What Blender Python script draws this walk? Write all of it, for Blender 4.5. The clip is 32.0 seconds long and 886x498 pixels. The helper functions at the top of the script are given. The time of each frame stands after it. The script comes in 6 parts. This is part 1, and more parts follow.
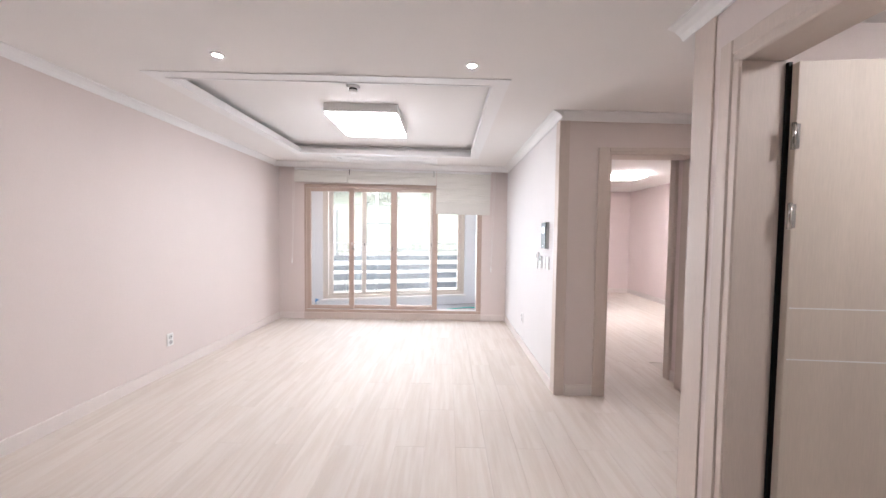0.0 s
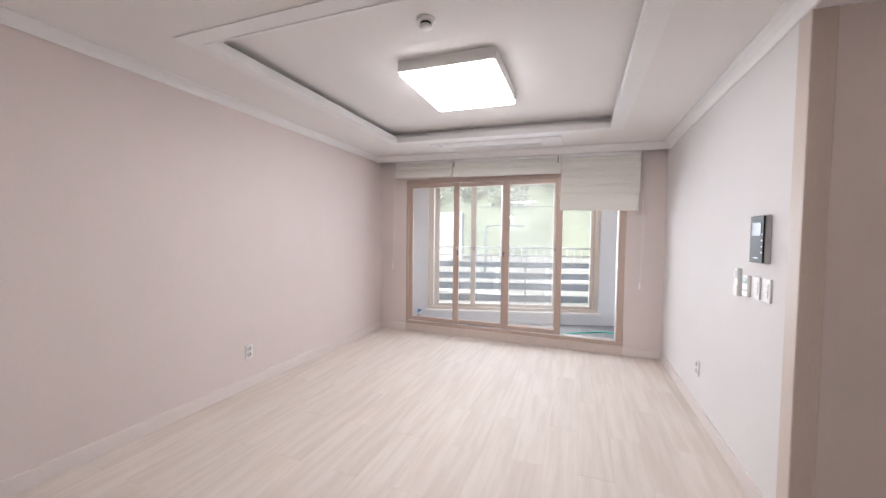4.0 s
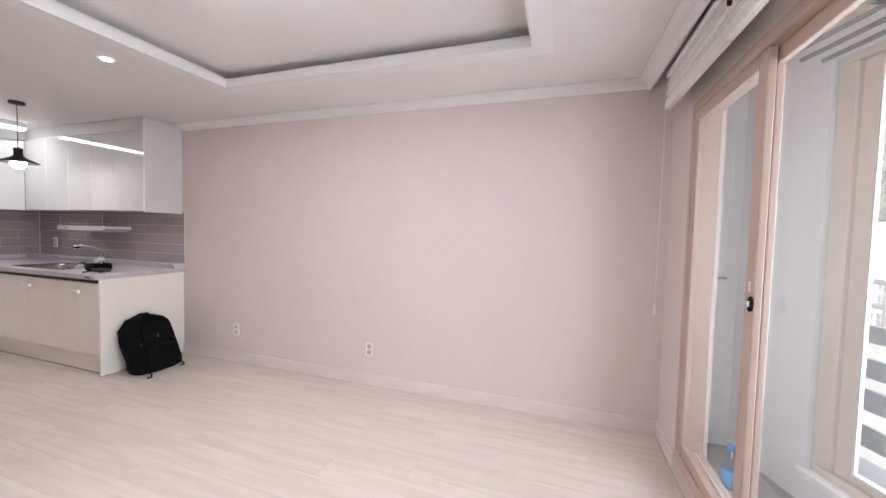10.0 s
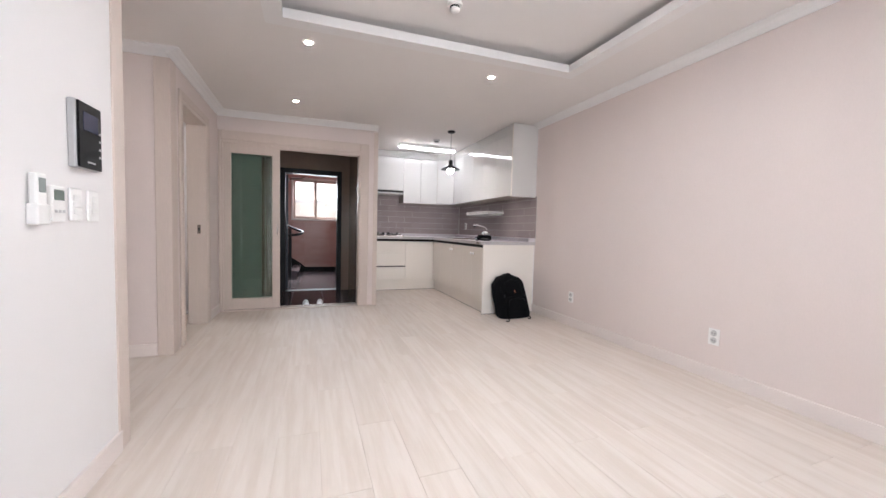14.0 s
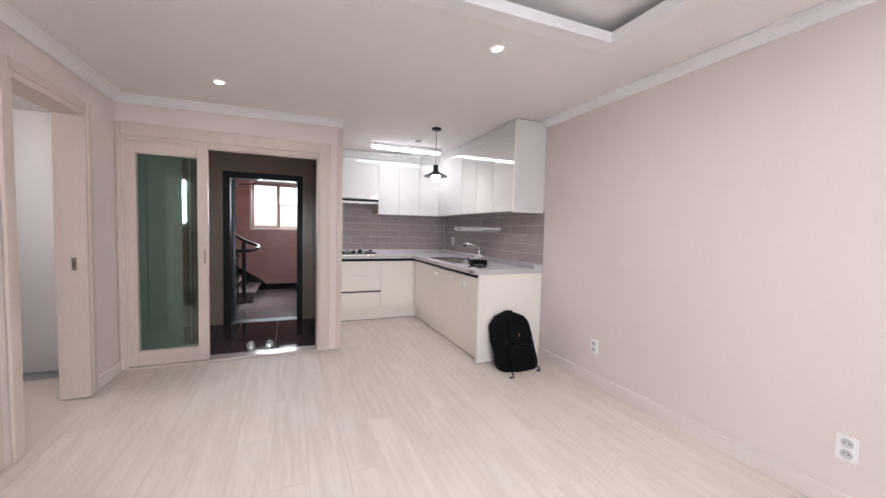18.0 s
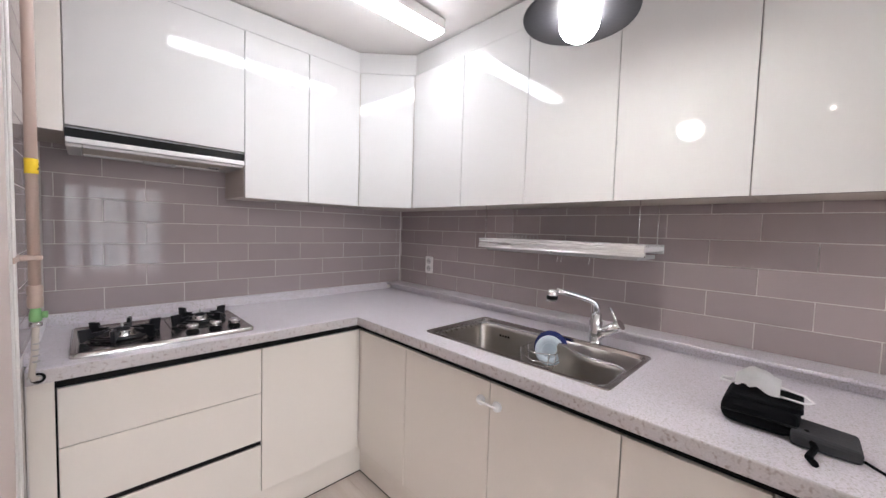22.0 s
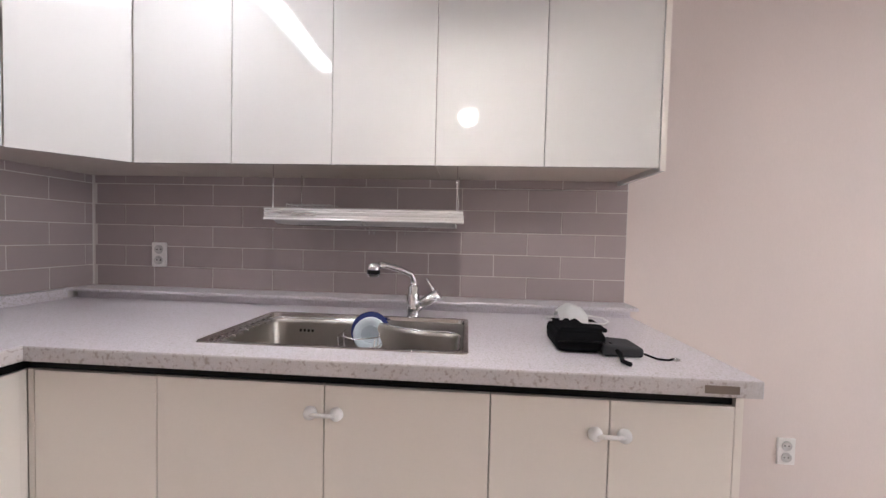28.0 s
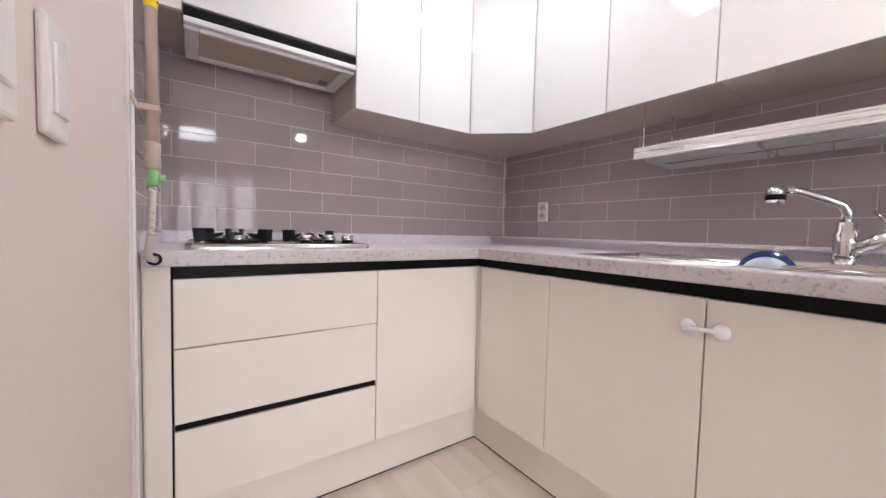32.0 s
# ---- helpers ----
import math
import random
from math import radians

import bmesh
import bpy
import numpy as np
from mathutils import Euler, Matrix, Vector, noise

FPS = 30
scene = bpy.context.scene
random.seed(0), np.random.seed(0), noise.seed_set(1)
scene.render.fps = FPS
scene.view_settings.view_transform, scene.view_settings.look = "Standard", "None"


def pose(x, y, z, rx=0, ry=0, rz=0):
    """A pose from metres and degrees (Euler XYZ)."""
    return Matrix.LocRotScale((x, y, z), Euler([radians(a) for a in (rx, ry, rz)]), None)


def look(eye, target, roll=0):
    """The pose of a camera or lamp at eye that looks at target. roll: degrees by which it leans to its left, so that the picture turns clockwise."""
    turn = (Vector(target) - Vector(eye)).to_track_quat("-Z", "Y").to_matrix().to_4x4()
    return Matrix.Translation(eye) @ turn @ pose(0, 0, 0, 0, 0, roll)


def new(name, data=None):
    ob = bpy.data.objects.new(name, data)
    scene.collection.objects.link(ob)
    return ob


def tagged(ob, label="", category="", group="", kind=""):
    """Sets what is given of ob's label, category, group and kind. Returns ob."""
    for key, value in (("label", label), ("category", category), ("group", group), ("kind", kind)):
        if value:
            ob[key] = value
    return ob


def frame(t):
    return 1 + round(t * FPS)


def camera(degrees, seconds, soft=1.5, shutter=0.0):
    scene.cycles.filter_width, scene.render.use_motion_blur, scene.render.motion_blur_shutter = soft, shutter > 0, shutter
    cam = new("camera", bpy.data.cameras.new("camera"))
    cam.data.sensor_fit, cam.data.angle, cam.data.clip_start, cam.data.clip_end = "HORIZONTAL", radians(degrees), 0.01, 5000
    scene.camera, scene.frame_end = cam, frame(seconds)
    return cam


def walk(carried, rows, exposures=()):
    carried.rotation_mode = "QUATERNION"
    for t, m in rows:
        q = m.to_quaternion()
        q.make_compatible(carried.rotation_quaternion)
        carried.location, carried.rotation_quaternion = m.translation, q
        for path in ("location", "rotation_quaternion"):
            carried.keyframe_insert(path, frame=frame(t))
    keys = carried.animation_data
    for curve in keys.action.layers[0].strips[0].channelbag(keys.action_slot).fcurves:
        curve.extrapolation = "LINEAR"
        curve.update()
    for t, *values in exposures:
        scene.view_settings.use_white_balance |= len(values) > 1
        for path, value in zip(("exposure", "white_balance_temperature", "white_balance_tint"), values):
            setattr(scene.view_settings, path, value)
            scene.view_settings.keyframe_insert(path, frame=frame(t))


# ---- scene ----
# one lens, eye heights 0.95 to 1.8 m
cam = camera(102.00, 32.0, soft=1.5)
PATH = [
    (0, (1.143, 1.061, 1.356), (0.65, -2.41, 0.72)),
    (0.5, (1.087, 1.230, 1.365), (0.50, -2.48, 0.82)),
    (1, (1.064, 1.372, 1.370), (0.36, -2.46, 0.79)),
    (1.5, (1.053, 1.640, 1.350), (1.30, -2.45, 0.76)),
    (2, (1.057, 1.757, 1.335), (2.53, -2.64, 0.87)),
    (2.5, (1.061, 1.786, 1.377), (4.33, -2.47, 0.63)),
    (3, (1.066, 1.844, 1.369), (8.75, -2.48, 0.83)),
    (3.5, (1.102, 1.949, 1.360), (14.99, -2.33, 0.77)),
    (5.5, (1.514, 3.012, 1.352), (39.83, -2.51, 0.51)),
    (6, (1.555, 3.446, 1.361), (48.77, -2.60, 0.39)),
    (6.5, (1.500, 3.882, 1.369), (56.90, -2.66, 0.27)),
    (7, (1.441, 4.245, 1.343), (64.79, -2.04, 0.32)),
    (7.5, (1.337, 4.618, 1.347), (71.17, -2.39, 0.70)),
    (8, (1.335, 5.022, 1.336), (77.95, -2.20, 0.77)),
    (8.5, (1.328, 5.384, 1.333), (86.49, -2.01, 1.00)),
    (9, (1.278, 5.703, 1.322), (94.37, -2.13, 1.21)),
    (9.5, (1.243, 5.918, 1.335), (101.71, -2.27, 1.37)),
    (10, (1.287, 5.983, 1.356), (108.22, -2.52, 1.46)),
    (10.5, (1.337, 6.018, 1.270), (110.35, -2.26, 1.41)),
    (11, (1.396, 6.053, 1.132), (113.68, -2.39, 1.33)),
    (11.5, (1.370, 6.080, 1.077), (116.37, -2.35, 1.47)),
    (12, (1.315, 6.065, 1.048), (121.48, -2.21, 1.87)),
    (12.5, (1.278, 5.993, 1.012), (127.34, -2.75, 1.74)),
    (13, (1.327, 6.014, 1.045), (136.68, -3.00, 1.83)),
    (13.5, (1.258, 6.085, 1.044), (148.86, -3.11, 1.58)),
    (14, (1.259, 6.129, 1.040), (159.71, -3.02, 1.45)),
    (14.5, (1.220, 6.153, 1.038), (166.73, -3.05, 1.39)),
    (15.3, (1.227, 6.054, 1.049), (167.96, -3.02, 1.42)),
    (16.5, (1.238, 5.907, 1.065), (157.30, -2.99, 1.46)),
    (17, (1.167, 5.769, 1.227), (157.13, -2.96, 1.60)),
    (17.5, (1.054, 5.531, 1.305), (156.83, -3.12, 1.28)),
    (18, (0.921, 5.159, 1.296), (156.88, -3.08, 1.44)),
    (18.5, (0.802, 4.730, 1.294), (155.52, -2.78, 1.58)),
    (19, (0.656, 4.302, 1.283), (152.71, -2.52, 1.70)),
    (19.5, (0.587, 3.869, 1.278), (149.09, -2.38, 2.02)),
    (20, (0.540, 3.452, 1.300), (144.34, -2.31, 1.92)),
    (20.5, (0.480, 2.994, 1.305), (142.18, -2.34, 1.65)),
    (21, (0.438, 2.579, 1.349), (138.97, -2.67, 1.61)),
    (21.5, (0.343, 2.197, 1.353), (136.00, -2.62, 1.33)),
    (22, (0.272, 1.841, 1.371), (135.29, -2.98, 1.70)),
    (22.5, (0.272, 1.627, 1.377), (134.97, -2.85, 1.49)),
    (23, (0.277, 1.471, 1.383), (134.37, -2.60, 1.64)),
    (23.5, (0.333, 1.298, 1.482), (132.57, -2.68, 1.79)),
    (24, (0.373, 1.207, 1.648), (129.26, -2.37, 1.86)),
    (24.5, (0.341, 1.225, 1.756), (123.38, -2.09, 1.76)),
    (25, (0.279, 1.296, 1.763), (114.73, -1.69, 1.51)),
    (25.5, (0.234, 1.366, 1.776), (106.41, -1.63, 1.40)),
    (26, (0.193, 1.442, 1.747), (100.97, -1.40, 1.44)),
    (26.5, (0.208, 1.478, 1.572), (96.63, -1.43, 1.43)),
    (27.3, (0.195, 1.459, 1.395), (91.47, -1.73, 1.43)),
    (28.5, (0.179, 1.435, 1.179), (100.72, -2.09, 1.43)),
    (29, (0.171, 1.399, 1.178), (112.40, -2.58, 1.51)),
    (29.5, (0.183, 1.370, 1.178), (123.95, -2.65, 1.31)),
    (30, (0.210, 1.360, 1.190), (134.07, -2.71, 1.27)),
    (30.5, (0.243, 1.367, 1.205), (144.23, -2.97, 1.21)),
    (31, (0.271, 1.366, 1.181), (148.36, -2.90, 1.50)),
    (31.5, (0.289, 1.398, 1.044), (148.23, -2.54, 1.33)),
    (32, (0.300, 1.428, 0.981), (145.30, -2.68, 1.42)),
]


def carried_pose(eye, turn):
    """Eye in metres; yaw to the left of +y, pitch up and roll in degrees."""
    yaw, pitch, roll = (radians(a) for a in turn)
    ahead = Vector((-math.sin(yaw) * math.cos(pitch), math.cos(yaw) * math.cos(pitch), math.sin(pitch)))
    return look(eye, Vector(eye) + ahead, math.degrees(roll))

EXPOSURES = [(0, 2.4, 5980, 11), (1, 2.1, 6020, 11), (3, 2.05, 6050, 11), (6, 1.84, 6150, 12), (8, 1.9, 6130, 12), (9, 2.08, 6050, 12), (10, 2.12, 6050, 11), (12, 2.1, 6050, 11), (14, 2.17, 6050, 10), (17, 2.3, 6050, 11), (18.5, 2.38, 5980, 11), (20, 2.52, 5950, 11), (21, 2.45, 5950, 10), (23, 2.3, 6150, 12), (24.5, 2.0, 6400, 14), (26, 1.9, 6450, 15), (29, 2.47, 6050, 11), (30, 2.42, 6050, 12), (31, 2.5, 6100, 12), (32, 2.6, 6060, 12)]

walk(cam, [(t, carried_pose(eye, turn)) for t, eye, turn in PATH], EXPOSURES)
# ---- daylight: a bright overcast sky, softly directed
world = bpy.data.worlds.new("overcast_sky")
scene.world = world
world.use_nodes = True
wn = world.node_tree
sky = wn.nodes.new("ShaderNodeTexSky")
sky.sky_type, sky.sun_disc = "NISHITA", False
sky.sun_elevation, sky.sun_rotation = radians(48), radians(198)
sky.air_density, sky.dust_density, sky.ozone_density = 1.0, 4.0, 1.0
hsv = wn.nodes.new("ShaderNodeHueSaturation")
hsv.inputs["Saturation"].default_value = 0.35
wn.links.new(sky.outputs[0], hsv.inputs["Color"])
wn.links.new(hsv.outputs[0], wn.nodes["Background"].inputs[0])
wn.nodes["Background"].inputs[1].default_value = 0.085
sun = new("sun", bpy.data.lights.new("sun", "SUN"))
sun.data.energy, sun.data.angle, sun.data.color = 1.9, radians(20), (1, 0.96, 0.9)
sun.matrix_world = look((0, 0, 20), (3, 9, 10))


def area(name, where, target, sx, sy, watts, color=(1, 1, 1)):
    ob = new(name, bpy.data.lights.new(name, "AREA"))
    ob.data.shape, ob.data.size, ob.data.size_y = "RECTANGLE", sx, sy
    ob.data.energy, ob.data.color = watts, color
    ob.matrix_world = look(where, target)
    return ob


# sky light standing in the outer window and in the stairwell's window
area("sky_in_window", (0.17, 7.78, 1.22), (0.17 + 0.3, 6.78, 1.15), 2.4, 1.8, 20, (0.93, 0.97, 1.0))
area("sky_in_stair_window", (1.15, -3.40, 1.72), (1.15, -2.4, 1.35), 1.0, 0.9, 11, (0.95, 0.98, 1.0))
# ---- materials
def mat(name, col, rough=0.5, metal=0.0, var=0.06, scale=3.0, grain=0.04, gscale=120.0, bump=0.02, stretch=(1, 1, 1), coat=0.0,
        rvar=0.1, rand=0.0, tint=None, spec=0.5):
    """A painted, stone, metal or wooden surface: broad stains, fine grain, and relief in metres of the world."""
    m = bpy.data.materials.new(name)
    m.use_nodes = True
    n, l = m.node_tree.nodes, m.node_tree.links
    b = n["Principled BSDF"]
    geo, mp = n.new("ShaderNodeNewGeometry"), n.new("ShaderNodeMapping")
    mp.inputs["Scale"].default_value = stretch
    l.new(geo.outputs["Position"], mp.inputs["Vector"])
    info = n.new("ShaderNodeObjectInfo")
    src = mp.outputs[0]
    if rand:
        add, mul = n.new("ShaderNodeVectorMath"), n.new("ShaderNodeMath")
        mul.operation, mul.inputs[1].default_value = "MULTIPLY", 37.0
        l.new(info.outputs["Random"], mul.inputs[0])
        l.new(mp.outputs[0], add.inputs[0])
        l.new(mul.outputs[0], add.inputs[1])
        src = add.outputs[0]
    big, fine = n.new("ShaderNodeTexNoise"), n.new("ShaderNodeTexNoise")
    for node, s, d in ((big, scale, 4), (fine, gscale, 3)):
        node.inputs["Scale"].default_value, node.inputs["Detail"].default_value = s, d
        l.new(src, node.inputs["Vector"])
    v = n.new("ShaderNodeMath")
    v.operation = "MULTIPLY_ADD"
    l.new(big.outputs["Fac"], v.inputs[0])
    v.inputs[1].default_value, v.inputs[2].default_value = 2 * var, 1 - var
    v2 = n.new("ShaderNodeMath")
    v2.operation = "MULTIPLY_ADD"
    l.new(fine.outputs["Fac"], v2.inputs[0])
    v2.inputs[1].default_value, v2.inputs[2].default_value = 2 * grain, -grain
    tot = n.new("ShaderNodeMath")
    tot.operation = "ADD"
    l.new(v.outputs[0], tot.inputs[0])
    l.new(v2.outputs[0], tot.inputs[1])
    last = tot.outputs[0]
    if rand:
        r2 = n.new("ShaderNodeMath")
        r2.operation = "MULTIPLY_ADD"
        l.new(info.outputs["Random"], r2.inputs[0])
        r2.inputs[1].default_value, r2.inputs[2].default_value = 2 * rand, -rand
        s2 = n.new("ShaderNodeMath")
        s2.operation = "ADD"
        l.new(last, s2.inputs[0])
        l.new(r2.outputs[0], s2.inputs[1])
        last = s2.outputs[0]
    mix = n.new("ShaderNodeMix")
    mix.data_type, mix.blend_type = "RGBA", "MULTIPLY"
    mix.inputs["Factor"].default_value = 1.0
    mix.inputs["A"].default_value = (*col, 1)
    if tint:
        ramp = n.new("ShaderNodeMix")
        ramp.data_type = "RGBA"
        ramp.inputs["A"].default_value, ramp.inputs["B"].default_value = (*col, 1), (*tint, 1)
        cr = n.new("ShaderNodeMapRange")
        cr.inputs["From Min"].default_value, cr.inputs["From Max"].default_value = 0.38, 0.62
        l.new(big.outputs["Fac"], cr.inputs["Value"])
        l.new(cr.outputs[0], ramp.inputs["Factor"])
        l.new(ramp.outputs["Result"], mix.inputs["A"])
    l.new(last, mix.inputs["B"])
    l.new(mix.outputs["Result"], b.inputs["Base Color"])
    rr = n.new("ShaderNodeMath")
    rr.operation = "MULTIPLY_ADD"
    l.new(big.outputs["Fac"], rr.inputs[0])
    rr.inputs[1].default_value, rr.inputs[2].default_value = rough * rvar * 2, rough * (1 - rvar)
    l.new(rr.outputs[0], b.inputs["Roughness"])
    b.inputs["Metallic"].default_value = metal
    b.inputs["Coat Weight"].default_value = coat
    b.inputs["Coat Roughness"].default_value = 0.05
    b.inputs["Specular IOR Level"].default_value = spec
    if bump:
        bp = n.new("ShaderNodeBump")
        bp.inputs["Strength"].default_value, bp.inputs["Distance"].default_value = bump, 0.01
        l.new(fine.outputs["Fac"], bp.inputs["Height"])
        l.new(bp.outputs[0], b.inputs["Normal"])
    return m


def flecks(m, scale, edge, col):
    """Small stone chips of another colour strewn over a material."""
    n, l = m.node_tree.nodes, m.node_tree.links
    base = n["Principled BSDF"].inputs["Base Color"]
    src = base.links[0].from_socket
    geo, shift, chip, cut, mix = (n.new("ShaderNodeNewGeometry"), n.new("ShaderNodeVectorMath"), n.new("ShaderNodeTexNoise"),
                                  n.new("ShaderNodeMapRange"), n.new("ShaderNodeMix"))
    shift.inputs[1].default_value = (scale * 0.37, scale * 0.11, scale * 0.05)
    chip.inputs["Scale"].default_value, chip.inputs["Detail"].default_value = scale, 1.0
    cut.inputs["From Min"].default_value, cut.inputs["From Max"].default_value = edge
    mix.data_type = "RGBA"
    mix.inputs["B"].default_value = (*col, 1)
    l.new(geo.outputs["Position"], shift.inputs[0])
    l.new(shift.outputs[0], chip.inputs["Vector"])
    l.new(chip.outputs["Fac"], cut.inputs["Value"])
    l.new(cut.outputs[0], mix.inputs["Factor"])
    l.new(src, mix.inputs["A"])
    l.new(mix.outputs["Result"], base)


def glow(name, col, strength):
    m = bpy.data.materials.new(name)
    m.use_nodes = True
    b = m.node_tree.nodes["Principled BSDF"]
    b.inputs["Base Color"].default_value = (*col, 1)
    b.inputs["Emission Color"].default_value = (*col, 1)
    b.inputs["Emission Strength"].default_value = strength
    return m


def pane(name, tint=(1, 1, 1), gloss=0.02, dust=0.0, veil=0.0):
    """Thin window glass: clear, with the gloss of its face."""
    m = bpy.data.materials.new(name)
    m.use_nodes = True
    n, l = m.node_tree.nodes, m.node_tree.links
    n.remove(n["Principled BSDF"])
    clear, shine, mix, fr = (n.new("ShaderNodeBsdfTransparent"), n.new("ShaderNodeBsdfGlossy"), n.new("ShaderNodeMixShader"),
                             n.new("ShaderNodeLayerWeight"))
    clear.inputs[0].default_value = (*tint, 1)
    shine.inputs["Roughness"].default_value = gloss
    fr.inputs["Blend"].default_value = 0.5
    bend, lift = n.new("ShaderNodeMath"), n.new("ShaderNodeMath")
    bend.operation, bend.inputs[1].default_value = "POWER", 4.0
    lift.operation, lift.inputs[1].default_value, lift.inputs[2].default_value = "MULTIPLY_ADD", 0.55, 0.06
    l.new(fr.outputs["Facing"], bend.inputs[0])
    l.new(bend.outputs[0], lift.inputs[0])
    l.new(lift.outputs[0], mix.inputs[0])
    l.new(clear.outputs[0], mix.inputs[1])
    l.new(shine.outputs[0], mix.inputs[2])
    last = mix.outputs[0]
    # streaky dirt on the glass, with the outdoor haze put into it too
    if veil:
        dirt_haze, haze, streak, share = (n.new("ShaderNodeBsdfTranslucent"), n.new("ShaderNodeMixShader"), n.new("ShaderNodeTexNoise"),
                                      n.new("ShaderNodeMath"))
        dirt_haze.inputs[0].default_value = (0.86, 0.87, 0.86, 1)
        streak.inputs["Scale"].default_value, streak.inputs["Detail"].default_value = 1.6, 4.0
        share.operation, share.inputs[1].default_value = "MULTIPLY", 2 * veil
        l.new(streak.outputs["Fac"], share.inputs[0])
        l.new(share.outputs[0], haze.inputs[0])
        l.new(last, haze.inputs[1])
        l.new(dirt_haze.outputs[0], haze.inputs[2])
        last = haze.outputs[0]
    if dust:
        film, over, spots = n.new("ShaderNodeBsdfDiffuse"), n.new("ShaderNodeMixShader"), n.new("ShaderNodeTexNoise")
        film.inputs[0].default_value = (0.30, 0.41, 0.36, 1)
        spots.inputs["Scale"].default_value = 0.3
        amount = n.new("ShaderNodeMath")
        amount.operation, amount.inputs[1].default_value = "MULTIPLY", 2 * dust
        l.new(spots.outputs["Fac"], amount.inputs[0])
        l.new(amount.outputs[0], over.inputs[0])
        l.new(last, over.inputs[1])
        l.new(film.outputs[0], over.inputs[2])
        last = over.outputs[0]
    l.new(last, n["Material Output"].inputs[0])
    return m


WALLPAPER = mat("wallpaper", (0.70, 0.613, 0.580), 0.85, var=0.03, grain=0.04, gscale=260, stretch=(1, 1, 0.25), bump=0.06)
WALL_WHITE = mat("pale_wallpaper", (0.74, 0.71, 0.70), 0.85, var=0.03, grain=0.03, gscale=260, bump=0.05)
WALL_PINK = mat("pink_wallpaper", (0.74, 0.63, 0.61), 0.85, var=0.03, grain=0.03, gscale=260, bump=0.05)
CEILING = mat("ceiling_paper", (0.78, 0.745, 0.72), 0.9, var=0.02, grain=0.03, gscale=180, bump=0.08)
CROWN = mat("white_moulding", (0.80, 0.78, 0.77), 0.55, var=0.02, bump=0.0)
TRIM = mat("pale_wood_film", (0.61, 0.518, 0.462), 0.5, var=0.05, scale=4, grain=0.10, gscale=60, stretch=(6, 6, 0.35), bump=0.03)
FRAME = mat("beige_window_film", (0.48, 0.362, 0.297), 0.42, var=0.05, grain=0.06, gscale=60, stretch=(4, 4, 0.5), bump=0.02)
DOORWOOD = mat("pale_wood_door", (0.64, 0.55, 0.475), 0.5, var=0.06, grain=0.10, gscale=50, stretch=(5, 5, 0.3), bump=0.03)
PLANK = mat("pale_wood_tile", (0.71, 0.635, 0.575), 0.6, var=0.05, scale=4, grain=0.045, gscale=30, stretch=(6, 0.4, 1), bump=0.02, rand=0.025, spec=0.24,
            tint=(0.64, 0.557, 0.492))
GROUT_FLOOR = mat("floor_joint", (0.60, 0.525, 0.46), 0.8)
BASE = mat("baseboard_film", (0.74, 0.665, 0.63), 0.45, var=0.04, grain=0.05, gscale=60, stretch=(1, 1, 4), bump=0.01)
GLOSSWHITE = mat("high_gloss_white", (0.67, 0.656, 0.640), 0.05, var=0.015, grain=0.01, bump=0.0, coat=0.0, rvar=0.2)
SATINWHITE = mat("cream_satin_door", (0.86, 0.805, 0.74), 0.22, var=0.02, grain=0.015, bump=0.0, rvar=0.15)
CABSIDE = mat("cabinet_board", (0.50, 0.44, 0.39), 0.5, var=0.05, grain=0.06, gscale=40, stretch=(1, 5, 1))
STONE = mat("speckled_stone_top", (0.70, 0.66, 0.705), 0.3, var=0.02, scale=9, grain=0.2, gscale=260, bump=0.0)
flecks(STONE, 200, (0.50, 0.68), (0.54, 0.505, 0.50))
flecks(STONE, 250, (0.64, 0.78), (0.40, 0.35, 0.33))
STONEEDGE = mat("cut_stone_edge", (0.56, 0.53, 0.535), 0.35, var=0.08, scale=30, grain=0.2, gscale=260, bump=0.0, tint=(0.53, 0.49, 0.485))
flecks(STONEEDGE, 90, (0.56, 0.74), (0.36, 0.31, 0.29))
TILE = mat("grey_glazed_tile", (0.385, 0.326, 0.324), 0.05, var=0.08, scale=2.5, grain=0.02, bump=0.006, gscale=16, rand=0.05, spec=0.30)
GROUT = mat("white_grout", (0.66, 0.62, 0.60), 0.8)
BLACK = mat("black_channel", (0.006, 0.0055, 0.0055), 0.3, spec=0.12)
BLACKIRON = mat("black_iron_paint", (0.012, 0.012, 0.014), 0.4, bump=0.05, spec=0.25)
CLOTH = mat("black_nylon", (0.005, 0.005, 0.006), 0.9, spec=0.12, grain=0.25, gscale=400, bump=0.3)
STEEL = mat("brushed_steel", (0.50, 0.48, 0.46), 0.18, 1.0, var=0.05, grain=0.05, gscale=90, stretch=(1, 14, 14), bump=0.02)
# the rim's steel again, darkened to stand for the basin's dark reflections
BASIN = mat("brushed_steel_darkened", (0.36, 0.335, 0.305), 0.32, 1.0, var=0.06, grain=0.05, gscale=90, stretch=(1, 14, 14), bump=0.02)
CHROME = mat("chrome", (0.75, 0.75, 0.76), 0.06, 1.0, var=0.02, bump=0.0)
ALU = mat("white_aluminium", (0.78, 0.77, 0.76), 0.42, 0.3, var=0.02)
PLASTIC = mat("white_plastic", (0.80, 0.78, 0.76), 0.35, var=0.02, bump=0.0)
# white plastic greyed for the shade inside the socket wells
WELLSHADE = mat("shaded_white_plastic", (0.52, 0.51, 0.50), 0.4, var=0.02, bump=0.0)
DARKHOLE = mat("dark_socket", (0.03, 0.03, 0.03), 0.6)
GREYPLASTIC = mat("grey_plastic", (0.45, 0.44, 0.44), 0.4)
PIPE = mat("painted_gas_pipe", (0.52, 0.40, 0.34), 0.4, var=0.08, scale=9)
